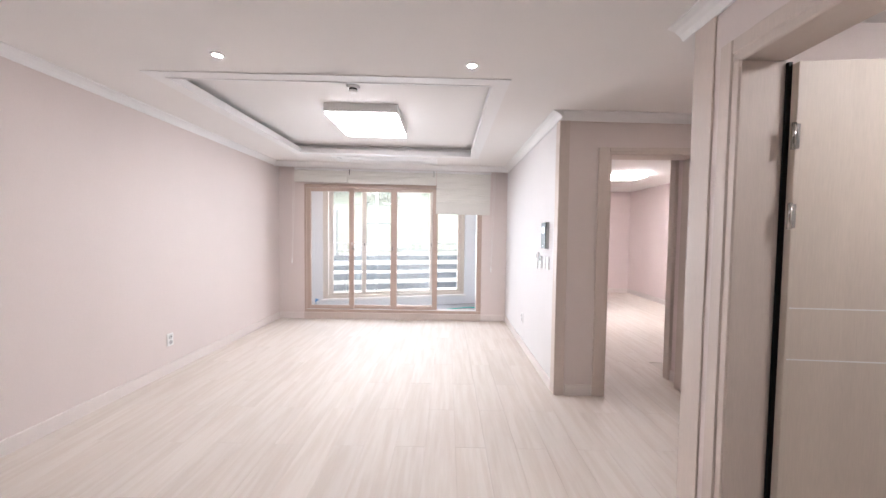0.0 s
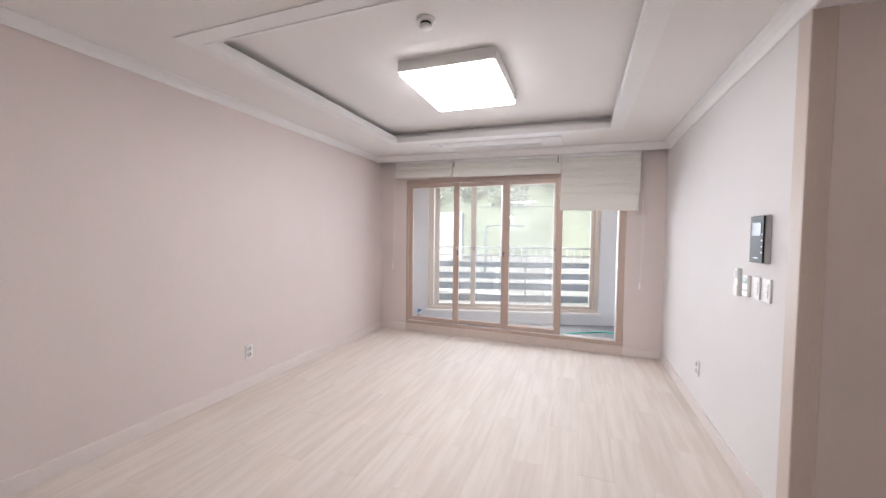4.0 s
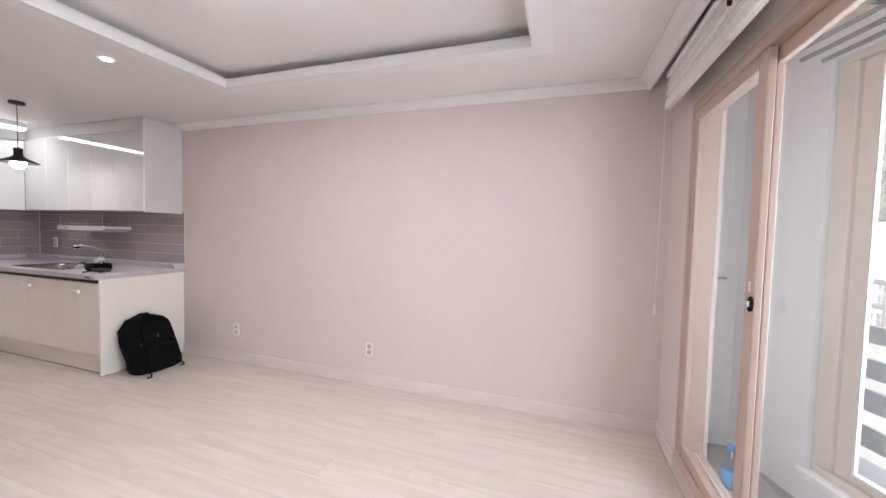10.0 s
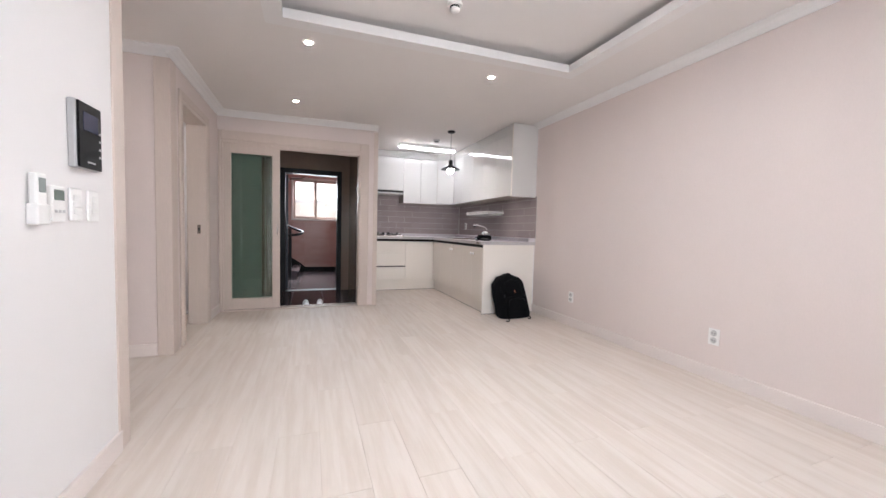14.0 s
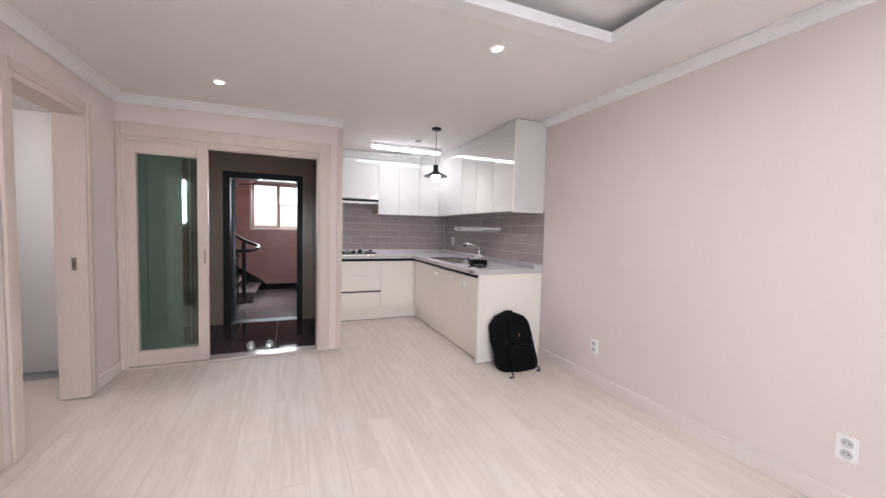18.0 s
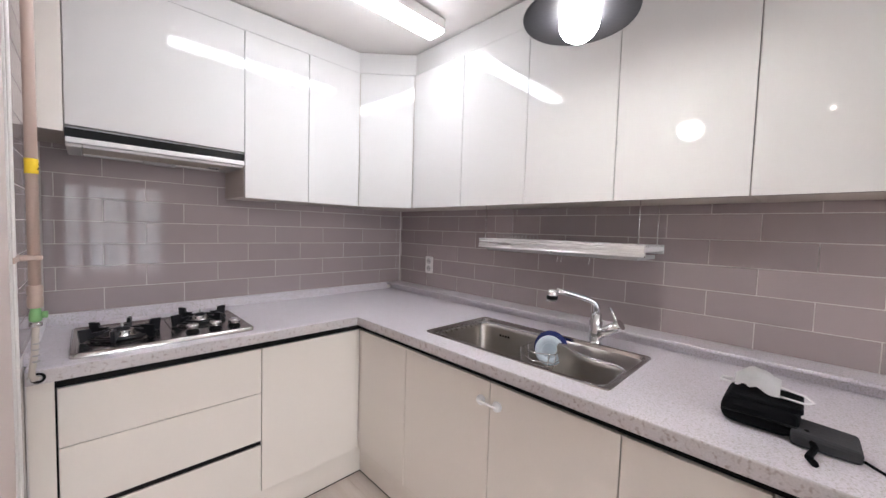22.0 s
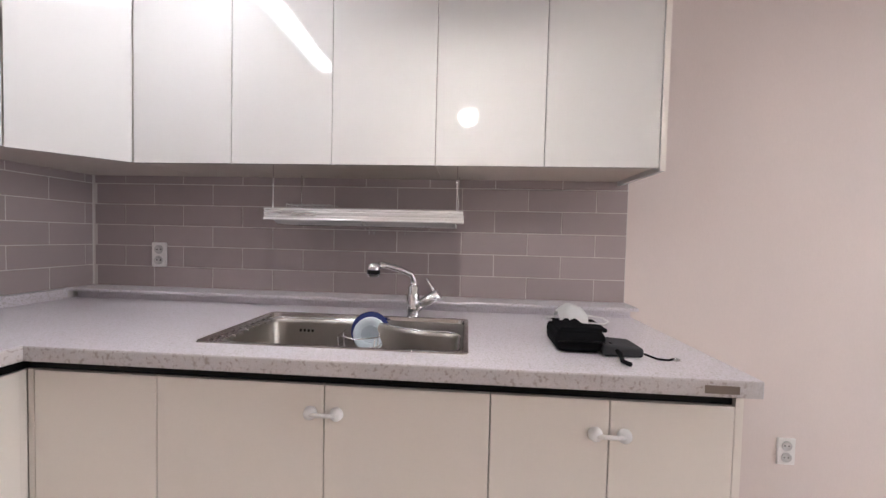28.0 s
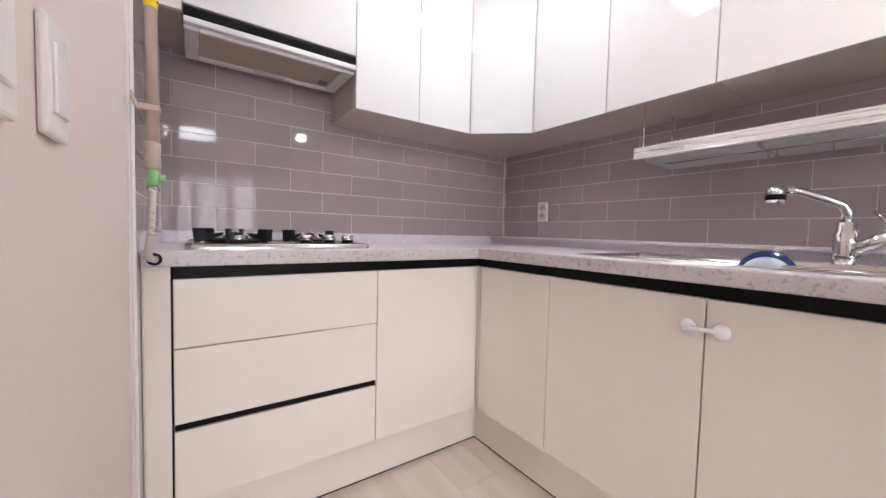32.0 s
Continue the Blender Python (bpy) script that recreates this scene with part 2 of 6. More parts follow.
YELLOW = mat("yellow_tape", (0.95, 0.68, 0.02), 0.5)
GREEN = mat("green_valve", (0.25, 0.50, 0.20), 0.4)
HOSE = mat("translucent_hose", (0.62, 0.56, 0.50), 0.35)
BLIND = mat("off_white_shade_cloth", (0.74, 0.71, 0.66), 0.8, grain=0.12, gscale=140, stretch=(0.3, 1, 3), bump=0.1)
GLASS = pane("window_glass", veil=0.015)
TINTED = pane("clear_green_glass", (0.86, 0.91, 0.88), 0.02)
FROST = pane("dark_green_glass", (0.26, 0.305, 0.29), 0.03, dust=0.5)
ENTRYWALL = mat("brown_entry_tile", (0.33, 0.25, 0.20), 0.12, var=0.12, scale=2.5, grain=0.05, gscale=30, rand=0.05)
ENTRYFLOOR = mat("dark_polished_stone", (0.06, 0.042, 0.045), 0.035, var=0.2, scale=4, grain=0.15, gscale=60, rand=0.05, spec=0.07)
PINKSTONE = mat("pink_beige_wall_tile", (0.56, 0.36, 0.32), 0.22, var=0.10, scale=1.6, stretch=(1, 1, 3), grain=0.03, gscale=20, rand=0.05,
                tint=(0.49, 0.29, 0.255))
STAIRSTONE = mat("grey_granite", (0.13, 0.105, 0.115), 0.2, var=0.1, grain=0.2, gscale=150)
BALTILE = mat("grey_balcony_tile", (0.235, 0.23, 0.235), 0.35, var=0.06, grain=0.05, gscale=40, rand=0.06)
BALWALL = mat("balcony_white_paint", (0.70, 0.71, 0.73), 0.8, var=0.04, grain=0.06, gscale=220, bump=0.15)
SLAT = mat("slate_blue_painted_slat", (0.075, 0.098, 0.118), 0.55, var=0.10, scale=1.5)
RAIL = mat("grey_white_rail_paint", (0.56, 0.555, 0.55), 0.5)
WHITECHINA = mat("pale_blue_china", (0.55, 0.62, 0.68), 0.12, bump=0)
NAVY = mat("navy_glaze", (0.02, 0.03, 0.13), 0.12, bump=0)
LED = glow("led_diffuser", (1.0, 0.985, 0.985), 5.2)
LED_KITCHEN = glow("led_tube_diffuser", (1.0, 0.985, 0.99), 5.2)
BULB = glow("warm_white_bulb", (1.0, 0.92, 0.84), 34.0)
SPOT = glow("downlight_led", (1.0, 0.89, 0.78), 70.0)
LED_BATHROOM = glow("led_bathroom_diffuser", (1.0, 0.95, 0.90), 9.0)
LED_BEDROOM = glow("led_bedroom_diffuser", (1.0, 0.95, 0.92), 14.0)


# ---- building blocks
def box(bm, x0, x1, y0, y1, z0, z1, bevel=0.0, seg=1):
    vs = [bm.verts.new((x, y, z)) for x in (min(x0, x1), max(x0, x1)) for y in (min(y0, y1), max(y0, y1)) for z in (min(z0, z1), max(z0, z1))]
    fs = [bm.faces.new([vs[i] for i in f]) for f in ((0, 1, 3, 2), (4, 6, 7, 5), (0, 4, 5, 1), (2, 3, 7, 6), (0, 2, 6, 4), (1, 5, 7, 3))]
    if bevel:
        es = list({e for f in fs for e in f.edges})
        bmesh.ops.bevel(bm, geom=es, offset=bevel, segments=seg, affect="EDGES", profile=0.5)
    return bm


def rod(bm, a, b, r, seg=10, r2=None, caps=True):
    a, b = Vector(a), Vector(b)
    d = b - a
    q = d.to_track_quat("Z", "Y").to_matrix()
    rings = []
    for p, rr in ((a, r), (b, r if r2 is None else r2)):
        rings.append([bm.verts.new(p + q @ Vector((rr * math.cos(2 * math.pi * i / seg), rr * math.sin(2 * math.pi * i / seg), 0))) for i in range(seg)])
    for i in range(seg):
        f = bm.faces.new([rings[0][i], rings[0][(i + 1) % seg], rings[1][(i + 1) % seg], rings[1][i]])
        f.smooth = seg > 6
    if caps:
        bm.faces.new(rings[0][::-1]), bm.faces.new(rings[1])
    return bm


def tube(bm, pts, r, seg=8, closed=False):
    """A round bar along points."""
    pts = [Vector(p) for p in pts]
    k = len(pts)
    rings, side = [], None
    for i, p in enumerate(pts):
        d = (pts[(i + 1) % k] - pts[i - 1]) if closed else pts[min(i + 1, k - 1)] - pts[max(i - 1, 0)]
        d.normalize()
        if side is None:
            side = d.orthogonal().normalized()
        side = (side - d * side.dot(d)).normalized()
        up = d.cross(side)
        rings.append([bm.verts.new(p + r * (math.cos(2 * math.pi * j / seg) * side + math.sin(2 * math.pi * j / seg) * up)) for j in range(seg)])
    for i in range(k if closed else k - 1):
        a, b = rings[i], rings[(i + 1) % k]
        for j in range(seg):
            bm.faces.new([a[j], a[(j + 1) % seg], b[(j + 1) % seg], b[j]]).smooth = True
    if not closed:
        bm.faces.new(rings[0][::-1]), bm.faces.new(rings[-1])
    return bm


def lathe(bm, profile, centre, seg=24, smooth=True):
    """Turns (radius, height) pairs round a vertical axis."""
    cx, cy, cz = centre
    rings = [[bm.verts.new((cx + r * math.cos(2 * math.pi * i / seg), cy + r * math.sin(2 * math.pi * i / seg), cz + z)) for i in range(seg)] for r, z in profile]
    for a, b in zip(rings, rings[1:]):
        for i in range(seg):
            bm.faces.new([a[i], a[(i + 1) % seg], b[(i + 1) % seg], b[i]]).smooth = smooth
    if profile[0][0] > 1e-5:
        bm.faces.new(rings[0][::-1])
    if profile[-1][0] > 1e-5:
        bm.faces.new(rings[-1])
    return bm


def prism(bm, outline, axis, a, b):
    """Pulls a closed outline along an axis from a to b. Outline in the two other axes, in the order x, y, z."""
    def put(p, s):
        return {"x": (s, p[0], p[1]), "y": (p[0], s, p[1]), "z": (p[0], p[1], s)}[axis]
    r0, r1 = [bm.verts.new(put(p, a)) for p in outline], [bm.verts.new(put(p, b)) for p in outline]
    for i in range(len(outline)):
        j = (i + 1) % len(outline)
        bm.faces.new([r0[i], r0[j], r1[j], r1[i]])
    bm.faces.new(r0[::-1]), bm.faces.new(r1)
    bmesh.ops.recalc_face_normals(bm, faces=bm.faces[:])
    return bm


def mesh_from(name, bm, material):
    me = bpy.data.meshes.new(name)
    bmesh.ops.recalc_face_normals(bm, faces=bm.faces[:])
    bm.to_mesh(me)
    bm.free()
    me.materials.append(material)
    return me


def thing(name, where=(0, 0, 0), label="", category="", group="", kind="", rz=0.0):
    ob = new(name)
    ob.empty_display_size = 0.05
    ob.matrix_basis = pose(*where, 0, 0, rz)
    return tagged(ob, label, category, group, kind)


def part(name, bm, material, parent, label="", local=False):
    """One mesh under a thing or under a part; built in world coordinates unless local."""
    top = parent
    while top.parent:
        top = top.parent
    if not local:
        bm.transform(top.matrix_basis.inverted())
    ob = new(name, mesh_from(name, bm, material))
    ob.parent = parent
    return tagged(ob, label)


def solid(name, bm, material, label="", category="", group="", kind=""):
    """A thing that is one mesh."""
    return tagged(new(name, mesh_from(name, bm, material)), label, category, group, kind)


def wall(name, label, material, *boxes):
    bm = bmesh.new()
    for b in boxes:
        box(bm, *b)
    return solid(name, bm, material, label, "wall", kind="structure")


BM = bmesh.new
# ---- plan (metres): walls of the flat
XL, XR, YB, YW = -1.49, 2.065, -0.42, 6.66     # left wall, living room's right wall, kitchen's back wall, window wall
H, HT = 2.405, 2.62                            # ceiling, top of walls
PX, PY = 0.424, 1.26                           # corner between kitchen and entrance
XB, YK, YN, XN = 2.28, 2.76, 4.07, 3.33        # bathroom wall, nook's back wall, bedroom wall, nook's end wall
YO = 7.32                                      # balcony's outer wall

tagged(solid("floor", box(box(BM(), XL, 5.9, PY - 0.0, YW, -0.12, -0.006), XL, PX, YB, PY, -0.12, -0.006), GROUT_FLOOR,
             "pale wood-look floor laid in long staggered boards", "floor", kind="structure"))
FLOOR = bpy.data.objects["floor"]

wall("wall_left", "plain pink-beige papered living room wall", WALLPAPER, (XL - 0.15, XL, YB - 0.15, YO + 0.2, -0.12, HT))
wall("wall_kitchen_back", "kitchen back wall behind the hob", WALLPAPER, (XL, PX + 0.12, YB - 0.15, YB, -0.12, HT))
wall("wall_kitchen_side", "papered partition between kitchen and entrance", WALLPAPER, (PX, 0.60, YB, PY, -0.12, HT))
wall("wall_entrance", "papered wall above the entrance sliding doors", WALLPAPER,
     (0.60, 0.637, PY - 0.14, PY, -0.12, HT), (0.637, 2.25, PY - 0.14, PY, 2.04, HT), (2.25, XB, PY - 0.14, PY, -0.12, HT))
wall("wall_bathroom", "papered wall with the open bathroom doorway", WALLPAPER,
     (XB, XB + 0.15, 1.12, 1.76, -0.12, HT), (XB, XB + 0.15, 2.51, YK, -0.12, HT), (XB, XB + 0.15, 1.76, 2.51, 2.06, HT))
wall("wall_nook_back", "papered back wall of the nook", WALLPAPER, (XB + 0.15, XN + 0.15, YK - 0.15, YK, -0.12, HT))
wall("wall_nook_end", "papered end wall of the nook", WALLPAPER, (XN, XN + 0.15, YK, YN + 0.17, -0.12, HT))
wall("wall_bedroom", "papered wall with the bedroom doorway", WALLPAPER,
     (XR + 0.16, 2.48, YN, YN + 0.17, -0.12, HT), (3.205, XN, YN, YN + 0.17, -0.12, HT), (2.48, 3.205, YN, YN + 0.17, 2.034, HT))
wall("wall_bedroom_end", "papered end of the wall beside the bedroom doorway", WALLPAPER, (XR, XR + 0.16, YN, YN + 0.003, -0.12, HT))
wall("wall_right", "pale papered living room wall with the intercom", WALL_WHITE, (XR, XR + 0.16, YN + 0.003, 9.85, -0.12, HT))
wall("wall_window", "papered wall round the balcony window", WALLPAPER,
     (XL, -1.095, YW, YW + 0.16, -0.12, HT), (1.68, XR, YW, YW + 0.16, -0.12, HT), (-1.095, 1.68, YW, YW + 0.16, 2.11, HT),
     (-1.095, 1.68, YW, YW + 0.16, -0.12, 0.10))
# bedroom beyond the nook
wall("wall_bedroom_far", "pink papered far bedroom wall", WALL_PINK, (XR + 0.16, 5.9, 9.7, 9.85, -0.12, HT))
wall("wall_bedroom_side", "pink papered bedroom side wall", WALL_PINK, (5.5, 5.65, YN + 0.17, 9.7, -0.12, HT))
wall("wall_bedroom_stub", "pink papered wall return inside the bedroom", WALL_PINK, (3.27, 5.5, YN + 0.17, 4.48, -0.12, HT))
wall("wall_bathroom_far", "white bathroom wall", WALL_WHITE, (4.0, 4.15, 0.6, YK - 0.15, -0.12, HT), (XB + 0.15, 4.0, 0.6, 0.75, -0.12, HT))
solid("floor_bedroom", box(BM(), XR + 0.16, 5.9, YW, 9.85, -0.12, -0.006), GROUT_FLOOR, "pale wood-look bedroom floor", "floor", kind="structure")
solid("floor_bathroom", box(BM(), XB + 0.15, 4.0, 0.75, YK - 0.15, -0.16, -0.10), BALTILE, "grey tiled bathroom floor", "floor", kind="structure")

# ceiling with a tray recess over the living room
RX0, RX1, RY0, RY1, RZ = -0.79, 1.436, 3.56, 5.79, 2.515
YC = 6.50                                      # where the ceiling stops before the curtain box
# the ceiling falls a little towards the entrance side: 17 mm in a metre
TILT = Matrix.Translation((-0.6, 0, H)) @ Matrix.Rotation(0.017, 4, "Y") @ Matrix.Translation((0.6, 0, -H))


def hung(ob):
    """Turns a finished thing that is fixed to the ceiling with the ceiling's slope."""
    ob.matrix_basis = TILT @ ob.matrix_basis
    return ob


bm = BM()
for b in ((XL, RX0, YB, YC), (RX1, XR, YB, YC), (RX0, RX1, YB, RY0), (RX0, RX1, RY1, YC)):
    box(bm, *b, H, H + 0.03)
box(bm, XR, XN, PY - 0.14, YN, H, H + 0.03)
box(bm, RX0 - 0.12, RX1 + 0.12, RY0 - 0.12, RY1 + 0.12, RZ, RZ + 0.05)
for b in ((RX0 - 0.12, RX0 - 0.10, RY0 - 0.12, RY1 + 0.12), (RX1 + 0.10, RX1 + 0.12, RY0 - 0.12, RY1 + 0.12),
          (RX0 - 0.10, RX1 + 0.10, RY0 - 0.12, RY0 - 0.10), (RX0 - 0.10, RX1 + 0.10, RY1 + 0.10, RY1 + 0.12)):
    box(bm, *b, H + 0.03, RZ)
box(bm, XL, XR, YC, YC + 0.02, H, HT)
box(bm, XL, XR, YC + 0.02, YW, HT - 0.05, HT)
hung(solid("ceiling", bm, CEILING, "warm white papered ceiling with a tray recess", "ceiling", kind="structure"))
solid("ceiling_bedroom", box(box(BM(), XR + 0.16, 5.65, YN + 0.17, 9.85, H, H + 0.03), XB + 0.15, 4.15, 0.6, YK - 0.15, H - 0.15, H - 0.12), CEILING,
      "plain white bedroom and bathroom ceilings", "ceiling", kind="structure")
solid("roof_slab", box(box(BM(), XL - 0.15, XR + 0.1, YB - 0.15, 7.2, HT, HT + 0.15), XR + 0.1, 5.9, YB - 0.15, 9.85, HT, HT + 0.15), BALWALL, "concrete slab above the flat", "slab", kind="structure")
# broad trim band round the recess
bm = BM()
for x0, x1, y0, y1 in ((RX0 - 0.11, RX0, RY0 - 0.11, RY1 + 0.11), (RX1, RX1 + 0.11, RY0 - 0.11, RY1 + 0.11), (RX0, RX1, RY0 - 0.11, RY0), (RX0, RX1, RY1, RY1 + 0.11)):
    box(bm, x0, x1, y0, y1, H - 0.005, H - 0.0005)
for x0, x1, y0, y1 in ((RX0 - 0.015, RX0 + 0.003, RY0 - 0.015, RY1 + 0.015), (RX1 - 0.003, RX1 + 0.015, RY0 - 0.015, RY1 + 0.015), (RX0 + 0.003, RX1 - 0.003, RY0 - 0.015, RY0 + 0.003), (RX0 + 0.003, RX1 - 0.003, RY1 - 0.003, RY1 + 0.015)):
    box(bm, x0, x1, y0, y1, H - 0.009, H + 0.05)
hung(solid("trim_recess", bm, CROWN, "white trim band round the ceiling recess", "trim", kind="structure"))


# crown moulding: a cove between wall and ceiling
def crown(name, a, b, inward, drop=0.05):
    """Along a wall from a to b (x, y), facing inward."""
    a, b, n = Vector((*a, 0)), Vector((*b, 0)), Vector((*inward, 0))
    prof = [(0.0, -0.10), (0.012, -0.10), (0.018, -0.085), (0.03, -0.06), (0.055, -0.03), (0.075, -0.018), (0.085, -0.012), (0.085, 0.0), (0.0, 0.0)]
    bm = BM()
    rings = [[bm.verts.new(p + n * u + Vector((0, 0, H + v * drop / 0.1))) for u, v in prof] for p in (a, b)]
    for i in range(len(prof)):
        j = (i + 1) % len(prof)
        bm.faces.new([rings[0][i], rings[0][j], rings[1][j], rings[1][i]])
    bm.faces.new(rings[0][::-1]), bm.faces.new(rings[1])
    hung(solid(name, bm, CROWN, "white cove moulding under the ceiling", "moulding", kind="structure"))


crown("trim_crown_left", (XL, 2.14), (XL, YC), (1, 0), 0.055)
crown("trim_crown_right", (XR, YN - 0.085), (XR, YC), (-1, 0), 0.055)
crown("trim_crown_curtain", (XL, YC + 0.02), (XR, YC + 0.02), (0, -1), 0.07)
crown("trim_crown_entrance", (PX, PY), (XB, PY), (0, 1), 0.06)
crown("trim_crown_bathroom", (XB, PY + 0.085), (XB, YK + 0.085), (-1, 0), 0.06)
crown("trim_crown_nook_back", (XB, YK), (XN, YK), (0, 1), 0.06)
crown("trim_crown_nook_end", (XN, YK + 0.085), (XN, YN - 0.085), (-1, 0), 0.06)
crown("trim_crown_bedroom", (XR, YN), (XN, YN), (0, -1), 0.06)


def skirting(name, x0, x1, y0, y1):
    bm = box(BM(), x0, x1, y0, y1, 0, 0.088, 0.002)
    ex, ey = (0.002, 0.0) if x1 - x0 < y1 - y0 else (0.0, 0.002)
    box(bm, x0 - ex, x1 + ex, y0 - ey, y1 + ey, 0.0885, 0.096, 0.0015)
    solid(name, bm, BASE, "pale wood-film baseboard with a thin top edge", "baseboard", kind="structure")


S = 0.012
skirting("baseboard_left", XL, XL + S, 2.14, YW)
skirting("baseboard_right", XR - S, XR, YN + 0.08, YW)
skirting("baseboard_window_left", XL + S, -1.095, YW - S, YW)
skirting("baseboard_window_right", 1.68, XR - S, YW - S, YW)
skirting("baseboard_bedroom", XR + 0.09, 2.38, YN - S, YN)
skirting("baseboard_nook_end", XN - S, XN, YK, YN)
skirting("baseboard_nook_back", XB + 0.1, XN - S, YK, YK + S)
skirting("baseboard_bathroom", XB - S, XB, PY, 1.68)
skirting("baseboard_bedroom_far", XR + 0.16, 5.5, 9.688, 9.7)
skirting("baseboard_bedroom_side", 5.488, 5.5, 4.48, 9.688)
skirting("baseboard_bedroom_stub", 3.258, 3.27, YN + 0.17, 4.48)


def casing(name, label, boxes, bev=0.006):
    bm = BM()
    for b in boxes:
        box(bm, *b, bev)
    return solid(name, bm, TRIM, label, "door frame", kind="structure")


# bathroom doorway: jambs, head and flat casing on the living-room side
casing("trim_door_bathroom", "pale wood-film bathroom door frame", (
    (XB - 0.014, XB + 0.165, 1.74, 1.78, 0, 2.06), (XB - 0.014, XB + 0.168, 2.49, 2.53, 0, 2.06), (XB - 0.014, XB + 0.165, 1.74, 2.53, 2.04, 2.08),
    (XB - 0.02, XB - 0.002, 1.68, 1.745, 0, 2.14), (XB - 0.02, XB - 0.002, 2.525, 2.59, 0, 2.14), (XB - 0.02, XB - 0.002, 1.745, 2.525, 2.075, 2.14)))
casing("trim_door_bedroom", "pale wood-film bedroom door frame", (
    (2.45, 2.49, YN - 0.014, YN + 0.185, 0, 2.024), (3.195, 3.236, YN - 0.014, YN + 0.185, 0, 2.024), (2.45, 3.236, YN - 0.014, YN + 0.185, 2.024, 2.064),
    (2.38, 2.47, YN - 0.02, YN - 0.002, 0, 2.085), (3.216, 3.30, YN - 0.02, YN - 0.002, 0, 2.085), (2.47, 3.216, YN - 0.02, YN - 0.002, 2.045, 2.085)))
# corner boards at the free wall ends
casing("trim_corner_right", "pale wood-film corner board at the wall end", ((XR - 0.006, XR + 0.08, YN - 0.008, YN + 0.09, 0, H - 0.1),), 0.003)
casing("trim_corner_bathroom", "pale wood-film corner board at the wall end", ((XB - 0.008, XB + 0.10, YK - 0.12, YK + 0.008, 0, H - 0.1),), 0.003)
casing("trim_corner_kitchen", "pale wood-film corner board at the wall end", ((PX - 0.006, PX + 0.05, PY - 0.13, PY + 0.006, 0, H - 0.1),), 0.003)
casing("trim_bedroom_stub", "pale wood-film board on the wall return", ((3.24, 3.29, 4.42, 4.50, 0, 2.1),), 0.003)
# wall sockets and switches
def socket(x, y, z, facing, group="wall sockets"):
    """Double upright socket; facing: rotation of its face from -y, in degrees."""
    s = thing("wall_socket", (x, y, z), "white double wall socket", "socket", group, rz=facing)
    part("plate", box(BM(), -0.0375, 0.0375, -0.010, 0.0, -0.060, 0.060, 0.004, 2), PLASTIC, s, local=True)
    for k in (-1, 1):
        bm = lathe(BM(), [(0.0, 0.0006), (0.0182, 0.0006), (0.0190, 0.0032), (0.0205, 0.0034), (0.0222, 0.0)], (0, 0, 0), 18)
        bm.transform(Matrix.Translation((0, -0.010, 0.026 * k)) @ Matrix.Rotation(radians(90), 4, "X"))
        w = part("socket_well", bm, WELLSHADE, s, "recessed round socket", local=True)
        for d in (-1, 1):
            h = rod(BM(), (0.0085 * d, -0.0102, 0.026 * k), (0.0085 * d, -0.0109, 0.026 * k), 0.0036, 8)
            part("pin_hole", h, DARKHOLE, w, local=True)
    return s


def switch(x, y, z, facing, keys=2, w=0.072, h=0.118):
    s = thing("light_switch", (x, y, z), "white wall switch with %d rocker keys" % keys, "switch", "wall switches", rz=facing)
    part("plate", box(BM(), -w / 2, w / 2, -0.009, 0.0, -h / 2, h / 2, 0.004, 2), PLASTIC, s, local=True)
    n = h * 0.62 / keys
    for k in range(keys):
        z1 = h * 0.31 - k * n
        part("rocker", box(BM(), -w * 0.3, w * 0.3, -0.0125, -0.008, z1 - n + 0.0015, z1 - 0.0015, 0.0015), PLASTIC, s, local=True)


# ---- living room
# square ceiling lamp
lamp = thing("ceiling_lamp", (0.36, 4.65, 2.42), "square flat white LED ceiling lamp, lit, in the ceiling recess", "ceiling lamp")
part("lamp_body", box(BM(), 0.03, 0.69, 4.27, 5.03, 2.440, 2.515, 0.004), PLASTIC, lamp)
part("diffuser", box(BM(), 0.04, 0.68, 4.28, 5.02, 2.42, 2.4398, 0.008, 2), LED, lamp, "glowing white diffuser")
hung(lamp)


def downlight(x, y):
    d = thing("downlight", (x, y, H), "small round recessed white downlight, lit", "downlight", "ceiling downlights")
    part("ring", lathe(BM(), [(0.024, -0.001), (0.028, -0.006), (0.040, -0.005), (0.042, 0.0)], (x, y, H), 20), PLASTIC, d)
    part("led", lathe(BM(), [(0.0, -0.002), (0.025, -0.002)], (x, y, H), 16), SPOT, d)
    hung(d)


for x, y in ((1.28, 3.272), (-0.232, 3.218), (1.418, 1.923), (2.757, 3.423)):
    downlight(x, y)


# ---- sliding balcony window: fixed frame, three sashes in view, the fourth slid behind the third
WX0, WX1, WZ0, WZ1 = -1.095, 1.68, 0.10, 2.11
win = thing("window_1", (0.28, YW + 0.06, WZ0), "wide sliding balcony window with beige wood-film frames, one part open", "window", kind="structure")
fr = BM()
box(fr, WX0, WX1, YW - 0.004, YW + 0.13, WZ0, WZ0 + 0.045, 0.004)
box(fr, WX0, WX1, YW - 0.004, YW + 0.13, WZ1 - 0.055, WZ1, 0.004)
box(fr, WX0, WX0 + 0.035, YW - 0.004, YW + 0.13, WZ0 + 0.045, WZ1 - 0.055, 0.004)
box(fr, WX1 - 0.072, WX1, YW - 0.004, YW + 0.13, WZ0 + 0.045, WZ1 - 0.055, 0.004)
part("window_frame", fr, FRAME, win)
tr = BM()
for y in (YW + 0.014, YW + 0.050, YW + 0.086):
    box(tr, WX0 + 0.05, WX1 - 0.05, y - 0.003, y + 0.003, WZ0 + 0.045, WZ0 + 0.055)
